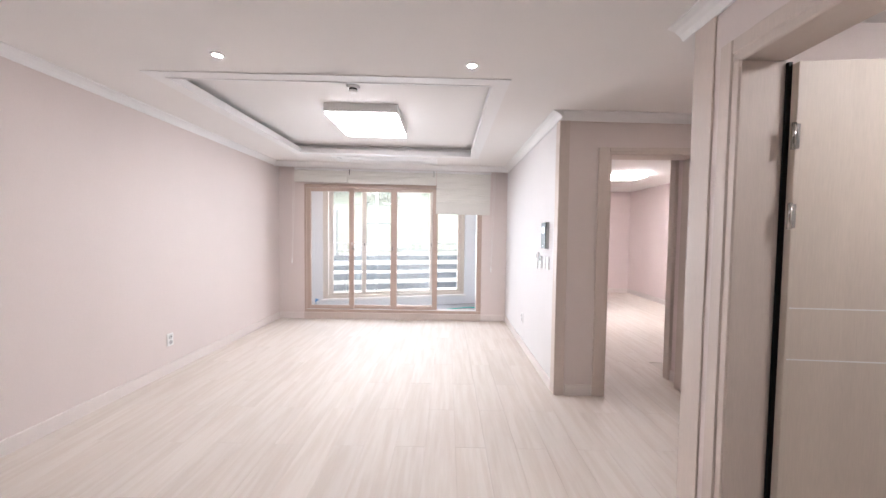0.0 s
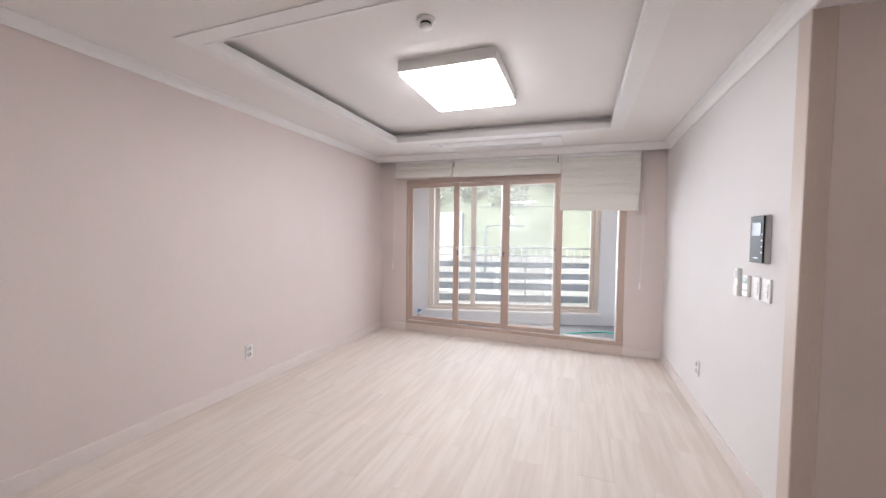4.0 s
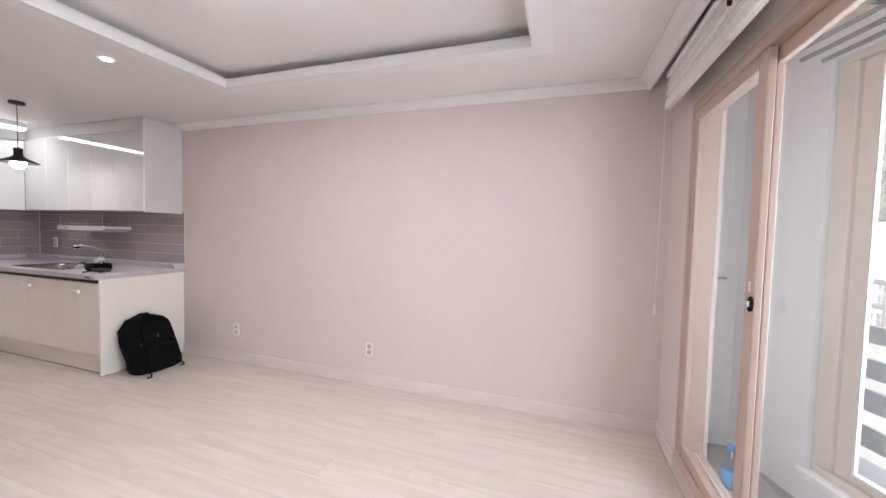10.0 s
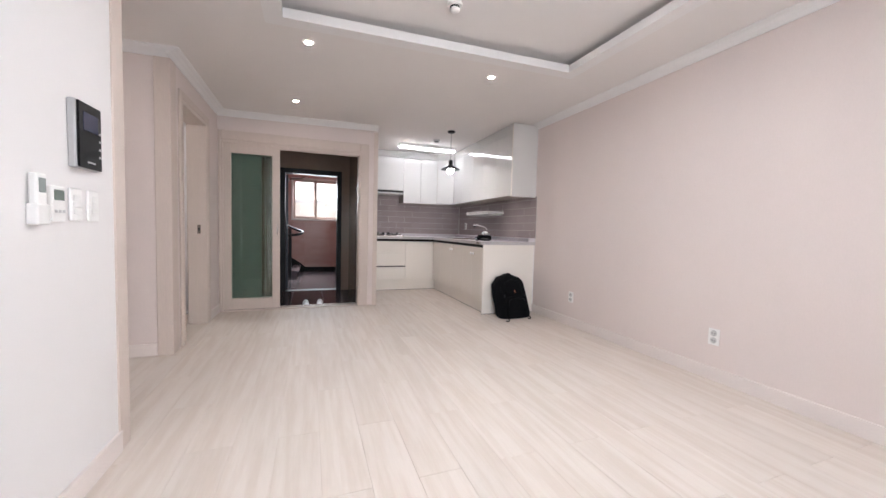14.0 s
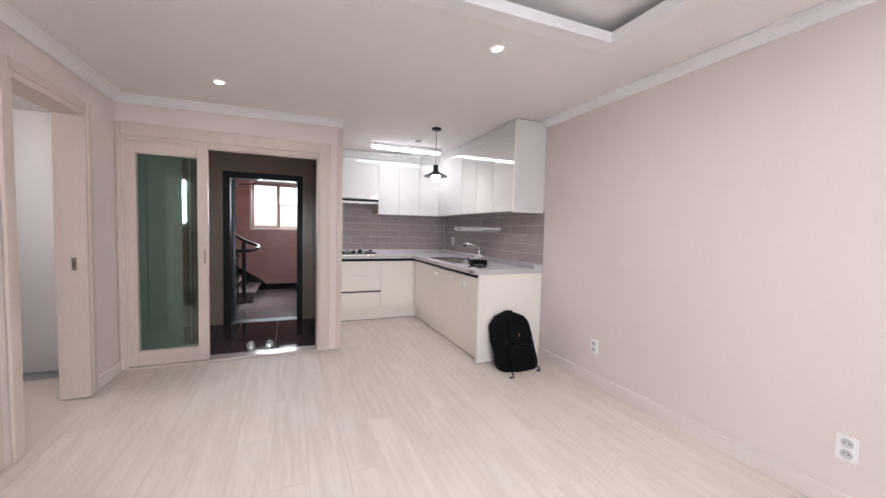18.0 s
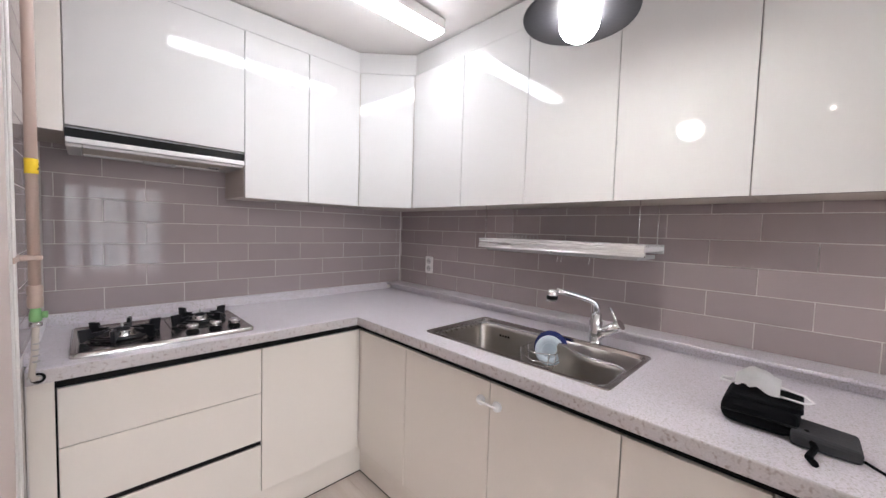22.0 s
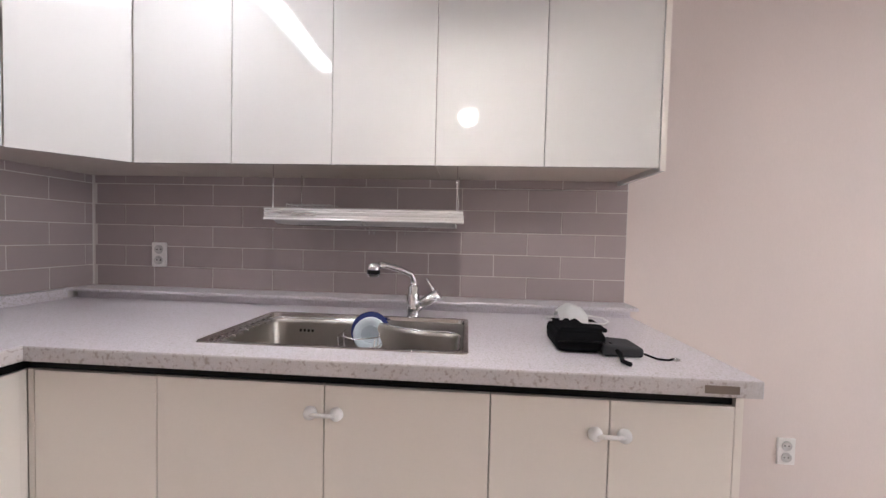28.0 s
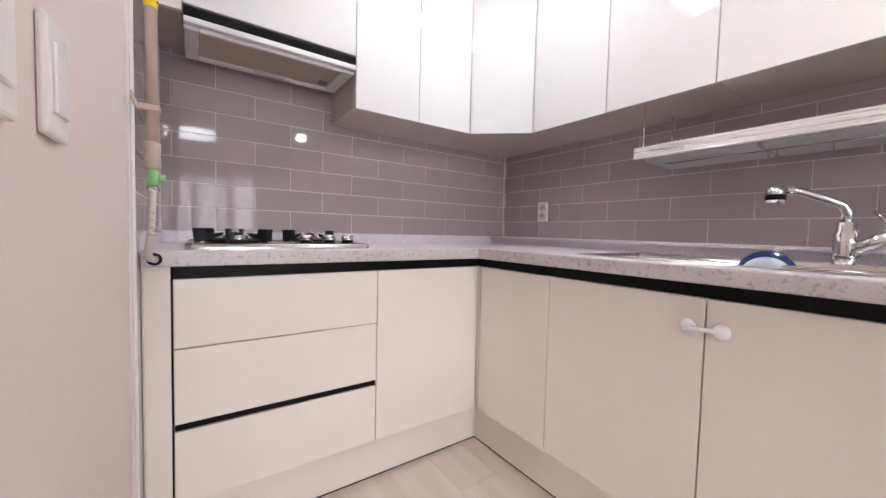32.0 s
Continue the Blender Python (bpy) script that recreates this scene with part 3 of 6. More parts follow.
box(tr, WX1 - 0.080, WX1 - 0.0725, YW + 0.030, YW + 0.125, WZ0 + 0.056, WZ1 - 0.056)
part("sill_track", tr, ALU, win, "white aluminium sill and jamb tracks")


def sash(x0, x1, y, stile=0.075, rail=0.055, handle=None, z0=WZ0 + 0.056, z1=WZ1 - 0.058, material=None, into=None, glass=None):
    fm = material or FRAME
    s = BM()
    box(s, x0, x0 + stile, y - 0.014, y + 0.014, z0, z1, 0.004)
    box(s, x1 - stile, x1, y - 0.014, y + 0.014, z0, z1, 0.004)
    box(s, x0 + stile, x1 - stile, y - 0.0135, y + 0.0135, z0, z0 + rail, 0.003)
    box(s, x0 + stile, x1 - stile, y - 0.0135, y + 0.0135, z1 - rail, z1, 0.003)
    sp = part("sash", s, fm, into or win)
    g = part("pane", box(BM(), x0 + stile - 0.004, x1 - stile + 0.004, y - 0.0095, y - 0.0045, z0 + rail - 0.004, z1 - rail + 0.004), glass or GLASS, sp, "clear glass")
    g.visible_shadow = False
    gk = BM()
    for b in ((x0 + stile, x0 + stile + 0.005), (x1 - stile - 0.005, x1 - stile)):
        box(gk, *b, y - 0.0115, y + 0.008, z0 + rail, z1 - rail)
    part("glazing_bead", gk, fm, sp)
    if handle:
        hx, hz = handle
        b = lathe(BM(), [(0.0, 0.0), (0.016, 0.0), (0.018, 0.004), (0.016, 0.010), (0.0, 0.012)], (0, 0, 0), 16)
        b.transform(Matrix.Translation((hx, y - 0.013, hz)) @ Matrix.Diagonal((0.72, 1.3, 1.65, 1)) @ Matrix.Rotation(radians(90), 4, "X"))
        part("latch", b, BLACK, sp, "black crescent latch")
        part("latch_lever", box(BM(), hx + 0.002, hx + 0.011, y - 0.035, y - 0.0245, hz - 0.010, hz + 0.012, 0.004, 2), PLASTIC, sp, "white lever")
    return sp


sash(-1.058, -0.315, YW + 0.014, stile=0.062, handle=(-0.322, 1.123))
part("sticker", box(BM(), -0.357, -0.337, YW - 0.0006, YW - 0.0001, 1.165, 1.205), CROWN, win, "small white printed sticker")
sash(-0.405, 0.325, YW + 0.050, stile=0.066)
sash(0.283, 0.994, YW + 0.014, stile=0.070, handle=(0.287, 1.115))
sash(0.256, 0.975, YW + 0.086, stile=0.06)
part("window_sill", box(BM(), WX0, WX1, YW - 0.014, YW - 0.001, 0.0, WZ0 - 0.001, 0.002), TRIM, win, "pale beige film board under the window")


# ---- pleated shades in the curtain box
def shade(x0, x1, drop, label):
    y = YC + 0.062
    s = thing("window_shade", ((x0 + x1) / 2, y, 2.30 - drop), label, "window shade", "window shades")
    part("head_rail", box(BM(), x0, x1, y - 0.02, y + 0.02, 2.304, 2.334, 0.003), CROWN, s)
    top = 2.300
    folds = 6 if drop < 0.3 else 13
    step = drop * 0.72 / folds
    for i in range(folds):
        z1 = top - step * i
        bulge = 0.0105 + 0.0035 * math.sin(i * 2.3)
        bm = prism(BM(), [(y - 0.004, z1), (y - bulge, z1 - step * 0.55), (y - bulge, z1 - step * 0.9), (y - 0.006, z1 - step), (y + 0.012, z1 - step), (y + 0.012, z1)], "x", x0 + 0.002, x1 - 0.002)
        part("fold", bm, BLIND, s)
    zb = top - step * folds
    part("bottom_fold", box(BM(), x0 + 0.002, x1 - 0.002, y - 0.020, y + 0.014, top - drop, zb, 0.005, 2), BLIND, s, "flat hanging bottom hem")
    return s


sh1 = shade(-1.20, -0.379, 0.182, "off-white pleated window shade, drawn up")
sh2 = shade(-0.375, 0.966, 0.182, "wide off-white pleated window shade, drawn up")
sh3 = shade(0.975, 1.80, 0.612, "off-white pleated window shade, half lowered")


def pull_cord(s, x, z):
    y = YC + 0.05
    part("pull_cord", tube(BM(), [(x, y, 2.32), (x - 0.004, y, 1.6), (x, y, z + 0.06)], 0.0016, 6), PLASTIC, s)
    part("pull_cord", tube(BM(), [(x + 0.022, y, 2.32), (x + 0.02, y, 1.6), (x + 0.006, y, z + 0.06)], 0.0016, 6), PLASTIC, s)
    part("cord_weight", lathe(BM(), [(0.0, 0.0), (0.009, 0.001), (0.011, 0.01), (0.008, 0.06), (0.004, 0.072), (0, 0.073)], (x, y, z), 12), PLASTIC, s, "white cord weight")


pull_cord(sh1, -1.218, 0.865)
pull_cord(sh3, 1.842, 0.82)
for s, x in ((sh2, 0.93), (sh2, -0.36)):
    part("shade_bracket", box(BM(), x, x + 0.007, YC + 0.040, YC + 0.06, 2.24, 2.325, 0.002), BLACKIRON, s)
for s in (sh1, sh2, sh3):
    hung(s)

# ---- flush ceiling air conditioner
ac = thing("air_conditioner", (0.31, 6.09, H), "flush one-way ceiling air conditioner, white, off", "air conditioner")
AX0, AX1, AY0, AY1 = -0.455, 0.99, 5.98, 6.375
part("panel", box(BM(), AX0, AX1, AY0, AY1, H - 0.010, H, 0.004, 3), CROWN, ac)
part("outlet_flap", box(BM(), AX0 + 0.16, AX1 - 0.16, AY0 + 0.05, AY0 + 0.14, H - 0.016, H - 0.009, 0.004, 2), CROWN, ac, "long closed outlet flap")
gr = part("intake_grille", box(BM(), AX0 + 0.20, AX1 - 0.20, AY0 + 0.19, AY1 - 0.04, H - 0.013, H - 0.0095, 0.002), CROWN, ac)
for i in range(16):
    y = AY0 + 0.198 + i * 0.0092
    part("grille_slat", box(BM(), AX0 + 0.21, AX1 - 0.21, y, y + 0.0045, H - 0.0155, H - 0.0208), CROWN, gr)
part("sensor", box(BM(), AX0 + 0.09, AX0 + 0.10, AY0 + 0.10, AY0 + 0.12, H - 0.0115, H - 0.0095, 0.001), DARKHOLE, ac)
part("status_window", box(BM(), AX0 + 0.06, AX0 + 0.12, AY0 + 0.06, AY0 + 0.085, H - 0.0115, H - 0.0095, 0.001), GREYPLASTIC, ac)
hung(ac)

# ---- sockets, switches, intercom
socket(XL, 2.885, 0.325, 90)
socket(XL, 4.41, 0.318, 90)
socket(XR, 5.36, 0.36, -90)
switch(XN, 3.84, 1.075, -90, 2, 0.11, 0.12)
switch(XR, 4.44, 1.098, -90, 3)
switch(XR, 4.33, 1.098, -90, 3)
ic = thing("intercom", (XR, 4.395, 1.352), "black video intercom panel in a silver frame on the wall", "intercom", rz=-90)
part("back_frame", box(BM(), -0.076, 0.076, -0.026, 0.0, -0.122, 0.122, 0.006, 2), GREYPLASTIC, ic, "silver-grey frame", local=True)
part("front_glass", box(BM(), -0.0735, 0.0735, -0.034, -0.026, -0.118, 0.118, 0.003), BLACK, ic, local=True)
part("screen", box(BM(), -0.048, 0.048, -0.0355, -0.034, 0.018, 0.084, 0.001), mat("dark_lcd", (0.05, 0.055, 0.09), 0.08, bump=0), ic, local=True)
for k in range(4):
    part("touch_mark", box(BM(), 0.054, 0.066, -0.0352, -0.034, -0.07 + 0.03 * k, -0.062 + 0.03 * k), GREYPLASTIC, ic, local=True)
part("name_bar", box(BM(), -0.025, 0.025, -0.0352, -0.034, -0.098, -0.092), GREYPLASTIC, ic, local=True)
th = thing("thermostat", (XR, 4.555, 1.095), "white room thermostat with a small display", "thermostat", rz=-90)
part("case", box(BM(), -0.035, 0.035, -0.018, 0.0, -0.060, 0.060, 0.006, 2), PLASTIC, th, local=True)
part("display", box(BM(), -0.026, 0.026, -0.0195, -0.018, 0.012, 0.046, 0.001), mat("green_grey_lcd", (0.12, 0.15, 0.13), 0.2, bump=0), th, local=True)
for k in range(3):
    part("key", box(BM(), -0.026 + 0.02 * k, -0.012 + 0.02 * k, -0.020, -0.018, -0.03, -0.02, 0.001), GREYPLASTIC, th, local=True)
rm = thing("remote_control", (XR, 4.650, 1.10), "white remote control in its wall holder", "remote control", rz=-90)
part("holder", box(BM(), -0.028, 0.028, -0.030, 0.0, -0.075, -0.01, 0.004, 2), PLASTIC, rm, local=True)
part("remote", box(BM(), -0.024, 0.024, -0.026, -0.004, -0.07, 0.085, 0.006, 2), PLASTIC, rm, local=True)
part("display", box(BM(), -0.016, 0.016, -0.0275, -0.026, 0.025, 0.07, 0.001), mat("grey_lcd", (0.25, 0.27, 0.26), 0.2, bump=0), rm, local=True)

# ---- backpack leaning on the cabinet end panel
bp = thing("backpack", (-1.085, 2.345, 0.0), "large black nylon backpack standing on the floor against the cabinet", "backpack", rz=4)


def bag_mesh(w0, w1, d0, d1, h, lean, n=20, m=12, bulge=0.0):
    """A soft upright bag: superellipse rings, fullest below the middle."""
    bm = BM()
    rings = []
    for j in range(m + 1):
        v = j / m
        end = max(0.0, (v - 0.72) / 0.28)
        f = math.sqrt(max(0.0, 1 - end ** 2.4)) if end < 1 else 0.12
        f = max(f, 0.12)
        if v < 0.06:
            f *= 0.9
        w = (w0 * (1 - v) + w1 * v) * f
        d = (d0 * (1 - v) + d1 * v) * (0.55 + 0.45 * f)
        ring = []
        for i in range(n):
            t = 2 * math.pi * i / n
            c, s = math.cos(t), math.sin(t)
            x = w * math.copysign(abs(c) ** 0.6, c)
            y = d * math.copysign(abs(s) ** 0.6, s) * (1 + bulge * math.sin(v * 3.0))
            p = Vector((x, y + lean * v, h * v))
            p += 0.006 * noise.noise_vector(p * 14) * (0 if j == 0 else 1)
            ring.append(bm.verts.new(p))
        rings.append(ring)
    for a, b in zip(rings, rings[1:]):
        for i in range(n):
            bm.faces.new([a[i], a[(i + 1) % n], b[(i + 1) % n], b[i]]).smooth = True
    bm.faces.new(rings[0][::-1]), bm.faces.new(rings[-1])
    return bm


def bag_part(name, bm, material, parent, label="", local=True):
    """The bag leans back against the cabinet: each piece leans with its height."""
    for v in bm.verts:
        v.co.z *= 0.95
        v.co.y -= 0.17 * v.co.z
        v.co.x += 0.03 * v.co.z
    return part(name, bm, material, parent, label, True)


bag_part("main_bag", bag_mesh(0.235, 0.195, 0.095, 0.08, 0.535, -0.06), CLOTH, bp, local=True)
fp = bag_mesh(0.15, 0.13, 0.05, 0.035, 0.27, -0.02, bulge=0.2)
fp.transform(Matrix.Translation((0.0, 0.085, 0.012)))
pk = bag_part("front_pocket", fp, CLOTH, bp, local=True)
fp = bag_mesh(0.125, 0.11, 0.03, 0.022, 0.20, -0.03)
fp.transform(Matrix.Translation((0.0, 0.055, 0.275)))
bag_part("upper_pocket", fp, CLOTH, bp, local=True)
for sx in (-1, 1):
    fp = bag_mesh(0.03, 0.026, 0.06, 0.045, 0.19, -0.02, 14, 8)
    fp.transform(Matrix.Translation((sx * 0.185, 0.0, 0.03)))
    bag_part("side_pocket", fp, CLOTH, bp, local=True)
    bag_part("side_strap", tube(BM(), [(sx * 0.172, 0.02, 0.39), (sx * 0.172, 0.05, 0.31), (sx * 0.142, 0.075, 0.24)], 0.007, 6), CLOTH, bp, local=True)
    bag_part("strap_buckle", box(BM(), sx * 0.150 - 0.008, sx * 0.150 + 0.008, 0.056, 0.076, 0.26, 0.29, 0.003), BLACKIRON, bp, local=True)
for sx, reach in ((-1, 0.085), (1, 0.05)):
    bag_part("shoulder_strap", tube(BM(), [(sx * 0.07, -0.075, 0.50), (sx * 0.13, -0.10, 0.485), (sx * (0.175 + reach * 0.5), -0.10, 0.40), (sx * (0.185 + reach * 0.6), -0.08, 0.27), (sx * 0.20, -0.06, 0.13), (sx * 0.19, -0.04, 0.06)], 0.016, 8), CLOTH, bp, local=True)
bag_part("grab_loop", tube(BM(), [(-0.03, -0.03, 0.515), (-0.02, -0.035, 0.545), (0.02, -0.035, 0.545), (0.03, -0.03, 0.515)], 0.008, 8), CLOTH, bp, local=True)
bag_part("zip_line", tube(BM(), [(-0.12, 0.105, 0.15), (-0.11, 0.118, 0.235), (0.0, 0.125, 0.262), (0.11, 0.118, 0.235), (0.12, 0.105, 0.15)], 0.004, 6), BLACK, pk, local=True)
bag_part("emblem", prism(BM(), [(-0.010, 0.318), (0.0, 0.325), (0.010, 0.318), (0.003, 0.332), (0.0, 0.352), (-0.004, 0.332)], "y", 0.072, 0.079), mat("orange_thread", (0.55, 0.16, 0.06), 0.6), bp, "small orange stitched mark", local=True)
for x, y in ((0.17, 0.16), (-0.16, 0.13)):
    bag_part("loose_strap", tube(BM(), [(x * 0.95, y - 0.05, 0.03), (x, y, 0.012), (x + 0.03, y + 0.04, 0.008), (x + 0.065, y + 0.035, 0.008)], 0.0065, 6), CLOTH, bp, local=True)

# ---- bathroom door, swung open into the bathroom
bd = thing("bathroom_door", (XB + 0.176, 2.485, 0.02), "pale wood-film bathroom door with two grooves, standing open", "door", rz=-4)
part("leaf", box(BM(), 0.0, 0.70, -0.038, 0.0, 0.0, 2.0, 0.002), DOORWOOD, bd, local=True)
for z in (0.865, 1.065):
    part("groove", box(BM(), 0.008, 0.698, -0.0392, -0.038, z, z + 0.005), CROWN, bd, "thin pale inlay line", local=True)
for z in (0.25, 1.42, 1.72):
    hg = part("hinge", rod(BM(), (-0.012, -0.044, z - 0.05), (-0.012, -0.044, z + 0.05), 0.0075, 10), STEEL, bd, local=True)
    part("hinge_plate", box(BM(), -0.006, 0.012, -0.0415, -0.038, z - 0.046, z + 0.046), STEEL, hg, local=True)
# black strip put in as the shade between jamb and leaf
part("door_seal", box(BM(), XB + 0.158, XB + 0.177, 2.476, 2.488, 0.02, 2.03, 0.002), BLACK, bd, "black strip for the shade in the hinge gap")
part("door_handle", tube(BM(), [(0.64, -0.038, 0.98), (0.64, -0.085, 0.98), (0.53, -0.085, 0.98)], 0.009, 10), CHROME, bd, local=True)
for nm, x, y, w in (("strike_plate", XB + 0.06, 1.781, 0), ("strike_plate", 3.193, YN + 0.07, 1)):
    t = thing(nm, (x, y, 0.99), "small steel strike plate in a door jamb", "strike plate", "strike plates")
    part("plate", box(BM(), x - 0.014, x + 0.014, y - 0.001, y + 0.001, 0.94, 1.03) if not w else box(BM(), x - 0.001, x + 0.001, y - 0.014, y + 0.014, 0.94, 1.03), STEEL, t)
    part("latch_hole", box(BM(), x - 0.007, x + 0.007, y, y + 0.0015, 0.965, 1.0) if not w else box(BM(), x - 0.0015, x, y - 0.007, y + 0.007, 0.965, 1.0), DARKHOLE, t)
# tall bathroom mirror cabinet seen through the doorway
mc = thing("bathroom_cabinet", (3.6, 1.6, 0.5), "tall white bathroom cabinet with an aluminium edge", "cabinet")
part("body", box(BM(), 3.2, 3.9, 0.76, 0.95, 0.3, 1.95, 0.004), GLOSSWHITE, mc)
part("edge_profile", box(BM(), 3.19, 3.2, 0.76, 0.96, 0.3, 1.95), GREYPLASTIC, mc)

# assumed flush lamp, added out of view, lighting the bathroom and its door
al = thing("unseen_bathroom_lamp", (3.0, 1.75, H - 0.2), "round white bathroom ceiling lamp, lit, added out of view", "ceiling lamp")
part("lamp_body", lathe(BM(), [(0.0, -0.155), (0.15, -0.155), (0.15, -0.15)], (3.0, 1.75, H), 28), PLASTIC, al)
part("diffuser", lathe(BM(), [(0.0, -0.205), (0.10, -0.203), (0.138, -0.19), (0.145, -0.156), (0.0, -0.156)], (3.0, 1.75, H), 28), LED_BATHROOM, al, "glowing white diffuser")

# ---- bedroom lamp
bl = thing("bedroom_ceiling_lamp", (4.17, 7.3, 2.36), "square white LED bedroom ceiling lamp, lit", "ceiling lamp")
part("lamp_body", box(BM(), 3.90, 4.44, 7.05, 7.55, 2.385, H, 0.003), PLASTIC, bl)
part("diffuser", box(BM(), 3.91, 4.43, 7.06, 7.54, 2.35, 2.385, 0.01, 2), LED_BEDROOM, bl, "glowing white diffuser")
# ---- kitchen
UZ0, UZ1 = 1.50, 2.283          # upper doors
UX, UY = -1.127, -0.068         # faces of the upper doors on the two walls
CZ = 0.9135                     # worktop
G = 0.0015                      # half a gap between doors


def slab_door(name, x0, x1, y0, y1, z0, z1, material, parent, label=""):
    return part(name, box(BM(), x0, x1, y0, y1, z0, z1, 0.002, 2), material, parent, label)


def upper_on_sink_wall(y0, y1):
    c = thing("upper_cabinet", (-1.3, (y0 + y1) / 2, UZ0), "glossy white handleless upper cabinet above the sink", "cabinet", "upper kitchen cabinets")
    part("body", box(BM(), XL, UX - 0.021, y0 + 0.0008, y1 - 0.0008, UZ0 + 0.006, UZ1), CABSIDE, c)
    slab_door("door", UX - 0.02, UX, y0 + G, y1 - G, UZ0, UZ1, GLOSSWHITE, c)


def upper_on_hob_wall(x0, x1, z0=UZ0, label="glossy white handleless upper cabinet beside the hood"):
    c = thing("upper_cabinet", ((x0 + x1) / 2, -0.25, z0), label, "cabinet", "upper kitchen cabinets")
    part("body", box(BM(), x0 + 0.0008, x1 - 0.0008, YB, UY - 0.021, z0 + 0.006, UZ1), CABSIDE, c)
    slab_door("door", x0 + G, x1 - G, UY - 0.02, UY, z0, UZ1, GLOSSWHITE, c)


ys = (0.148, 0.546, 0.936, 1.324, 1.716, 2.112)
for a, b in zip(ys, ys[1:]):
    upper_on_sink_wall(a, b)
upper_on_hob_wall(-0.889, -0.579)
upper_on_hob_wall(-0.579, -0.266)
upper_on_hob_wall(-0.266, 0.330, 1.715, "wide glossy white lift-up cabinet above the range hood")
# diagonal corner unit
corner = thing("corner_upper_cabinet", (-1.25, -0.2, UZ0), "glossy white diagonal corner cabinet", "cabinet", "upper kitchen cabinets")
A, B = Vector((-0.889, UY, 0)), Vector((UX, 0.148, 0))
along = (B - A).normalized()
out = Vector((-along.y, along.x, 0)) * -1
if out.x < 0:
    out = -out
q = [A, B, Vector((XL, 0.148, 0)), Vector((XL, YB, 0)), Vector((-0.889, YB, 0))]
A2 = A - out * 0.022
part("body", prism(BM(), [(-0.891, A2.y - 0.012), (UX - 0.022, 0.146), (XL, 0.146), (XL, YB), (-0.891, YB)], "z", UZ0 + 0.006, UZ1), CABSIDE, corner)
a1, b1 = A + along * 0.003, B - along * 0.003
part("door", prism(BM(), [(p.x, p.y) for p in (a1, b1, b1 - out * 0.018, a1 - out * 0.018)], "z", UZ0, UZ1), GLOSSWHITE, corner)
# filler band between doors and ceiling, and the side panels
e = 0.006
fl = thing("cabinet_filler_panel", (-1.0, 0.5, UZ1 + 0.004), "glossy white filler panels between upper cabinets and ceiling", "panel")
part("sink_side_panel", box(BM(), XL, UX - e, 0.15, 2.112, UZ1 + 0.004, H + 0.003, 0.001), GLOSSWHITE, fl)
part("hob_side_panel", prism(BM(), [(-0.889, UZ1 + 0.004), (PX - 0.002, UZ1 + 0.004), (PX - 0.002, H - 0.0235), (-0.889, H - 0.001)], "y", YB, UY - e), GLOSSWHITE, fl)
part("corner_panel", prism(BM(), [(-0.889, UY - e), (UX - e, 0.15), (XL, 0.15), (XL, YB), (-0.889, YB)], "z", UZ1 + 0.004, H - 0.001), GLOSSWHITE, fl)
ue = thing("cabinet_end_panel", (-1.3, 2.12, UZ0 - 0.012), "white end panel of the upper cabinets", "panel")
part("board", box(BM(), XL, UX + 0.001, 2.113, 2.132, UZ0 - 0.012, H + 0.003, 0.001), GLOSSWHITE, ue)
part("edge_band", box(BM(), UX + 0.0015, UX + 0.004, 2.113, 2.132, UZ0 - 0.012, H + 0.003), SATINWHITE, ue, "cream edge band")
hs = thing("hood_side_filler", (0.38, -0.2, 1.69), "narrow white filler beside the hood cabinet", "panel")
part("face_board", box(BM(), 0.331, PX - 0.005, UY - 0.022, UY - 0.004, 1.69, UZ1 + 0.003, 0.001), SATINWHITE, hs)
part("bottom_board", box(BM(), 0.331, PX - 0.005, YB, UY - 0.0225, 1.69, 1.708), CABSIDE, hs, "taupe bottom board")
# solid black strip drawn as the shade between filler and ceiling
solid("ceiling_gap_shade", prism(box(BM(), XL, UX - 0.02, 0.2, 2.1, H + 0.003, H + 0.0085), [(-0.88, H - 0.003), (0.43, H - 0.0255), (0.43, H - 0.0185), (-0.88, H + 0.004)], "y", YB, UY - 0.02), BLACK, "black strip for the shade in the gap above the cabinet filler", "gap", kind="structure")

# slide-out hood
hood = thing("range_hood", (0.03, -0.2, 1.60), "slim white slide-out range hood with a black glass strip", "range hood")
HW = mat("hood_white_enamel", (0.70, 0.68, 0.67), 0.25, var=0.02, bump=0)
part("body", box(BM(), -0.262, 0.328, -0.345, UY - 0.012, 1.668, 1.712), HW, hood)
part("glass_strip", box(BM(), -0.262, 0.328, UY - 0.012, UY + 0.010, 1.672, 1.704, 0.002), BLACK, hood, "black glass front strip")
part("front_lip", box(BM(), -0.262, 0.328, UY - 0.012, UY + 0.014, 1.650, 1.671, 0.004, 2), HW, hood)
for b in ((-0.262, -0.215, -0.345, UY - 0.013), (0.285, 0.328, -0.345, UY - 0.013), (-0.214, 0.284, -0.345, -0.315), (-0.214, 0.284, -0.098, UY - 0.013)):
    part("lower_frame", box(BM(), *b, 1.640, 1.667, 0.003), HW, hood)
flt = part("filter", box(BM(), -0.214, 0.284, -0.314, -0.099, 1.648, 1.660, 0.001), mat("hood_filter_mesh", (0.47, 0.40, 0.32), 0.35, 0.5, grain=0.35, gscale=300), hood, "bronze-grey mesh filter")
part("filter_latch", box(BM(), -0.03, 0.09, -0.325, -0.300, 1.634, 1.648, 0.002), GREYPLASTIC, flt)
vt = part("lamp_lens", box(BM(), -0.20, -0.155, -0.285, -0.225, 1.643, 1.648, 0.001), GREYPLASTIC, hood)
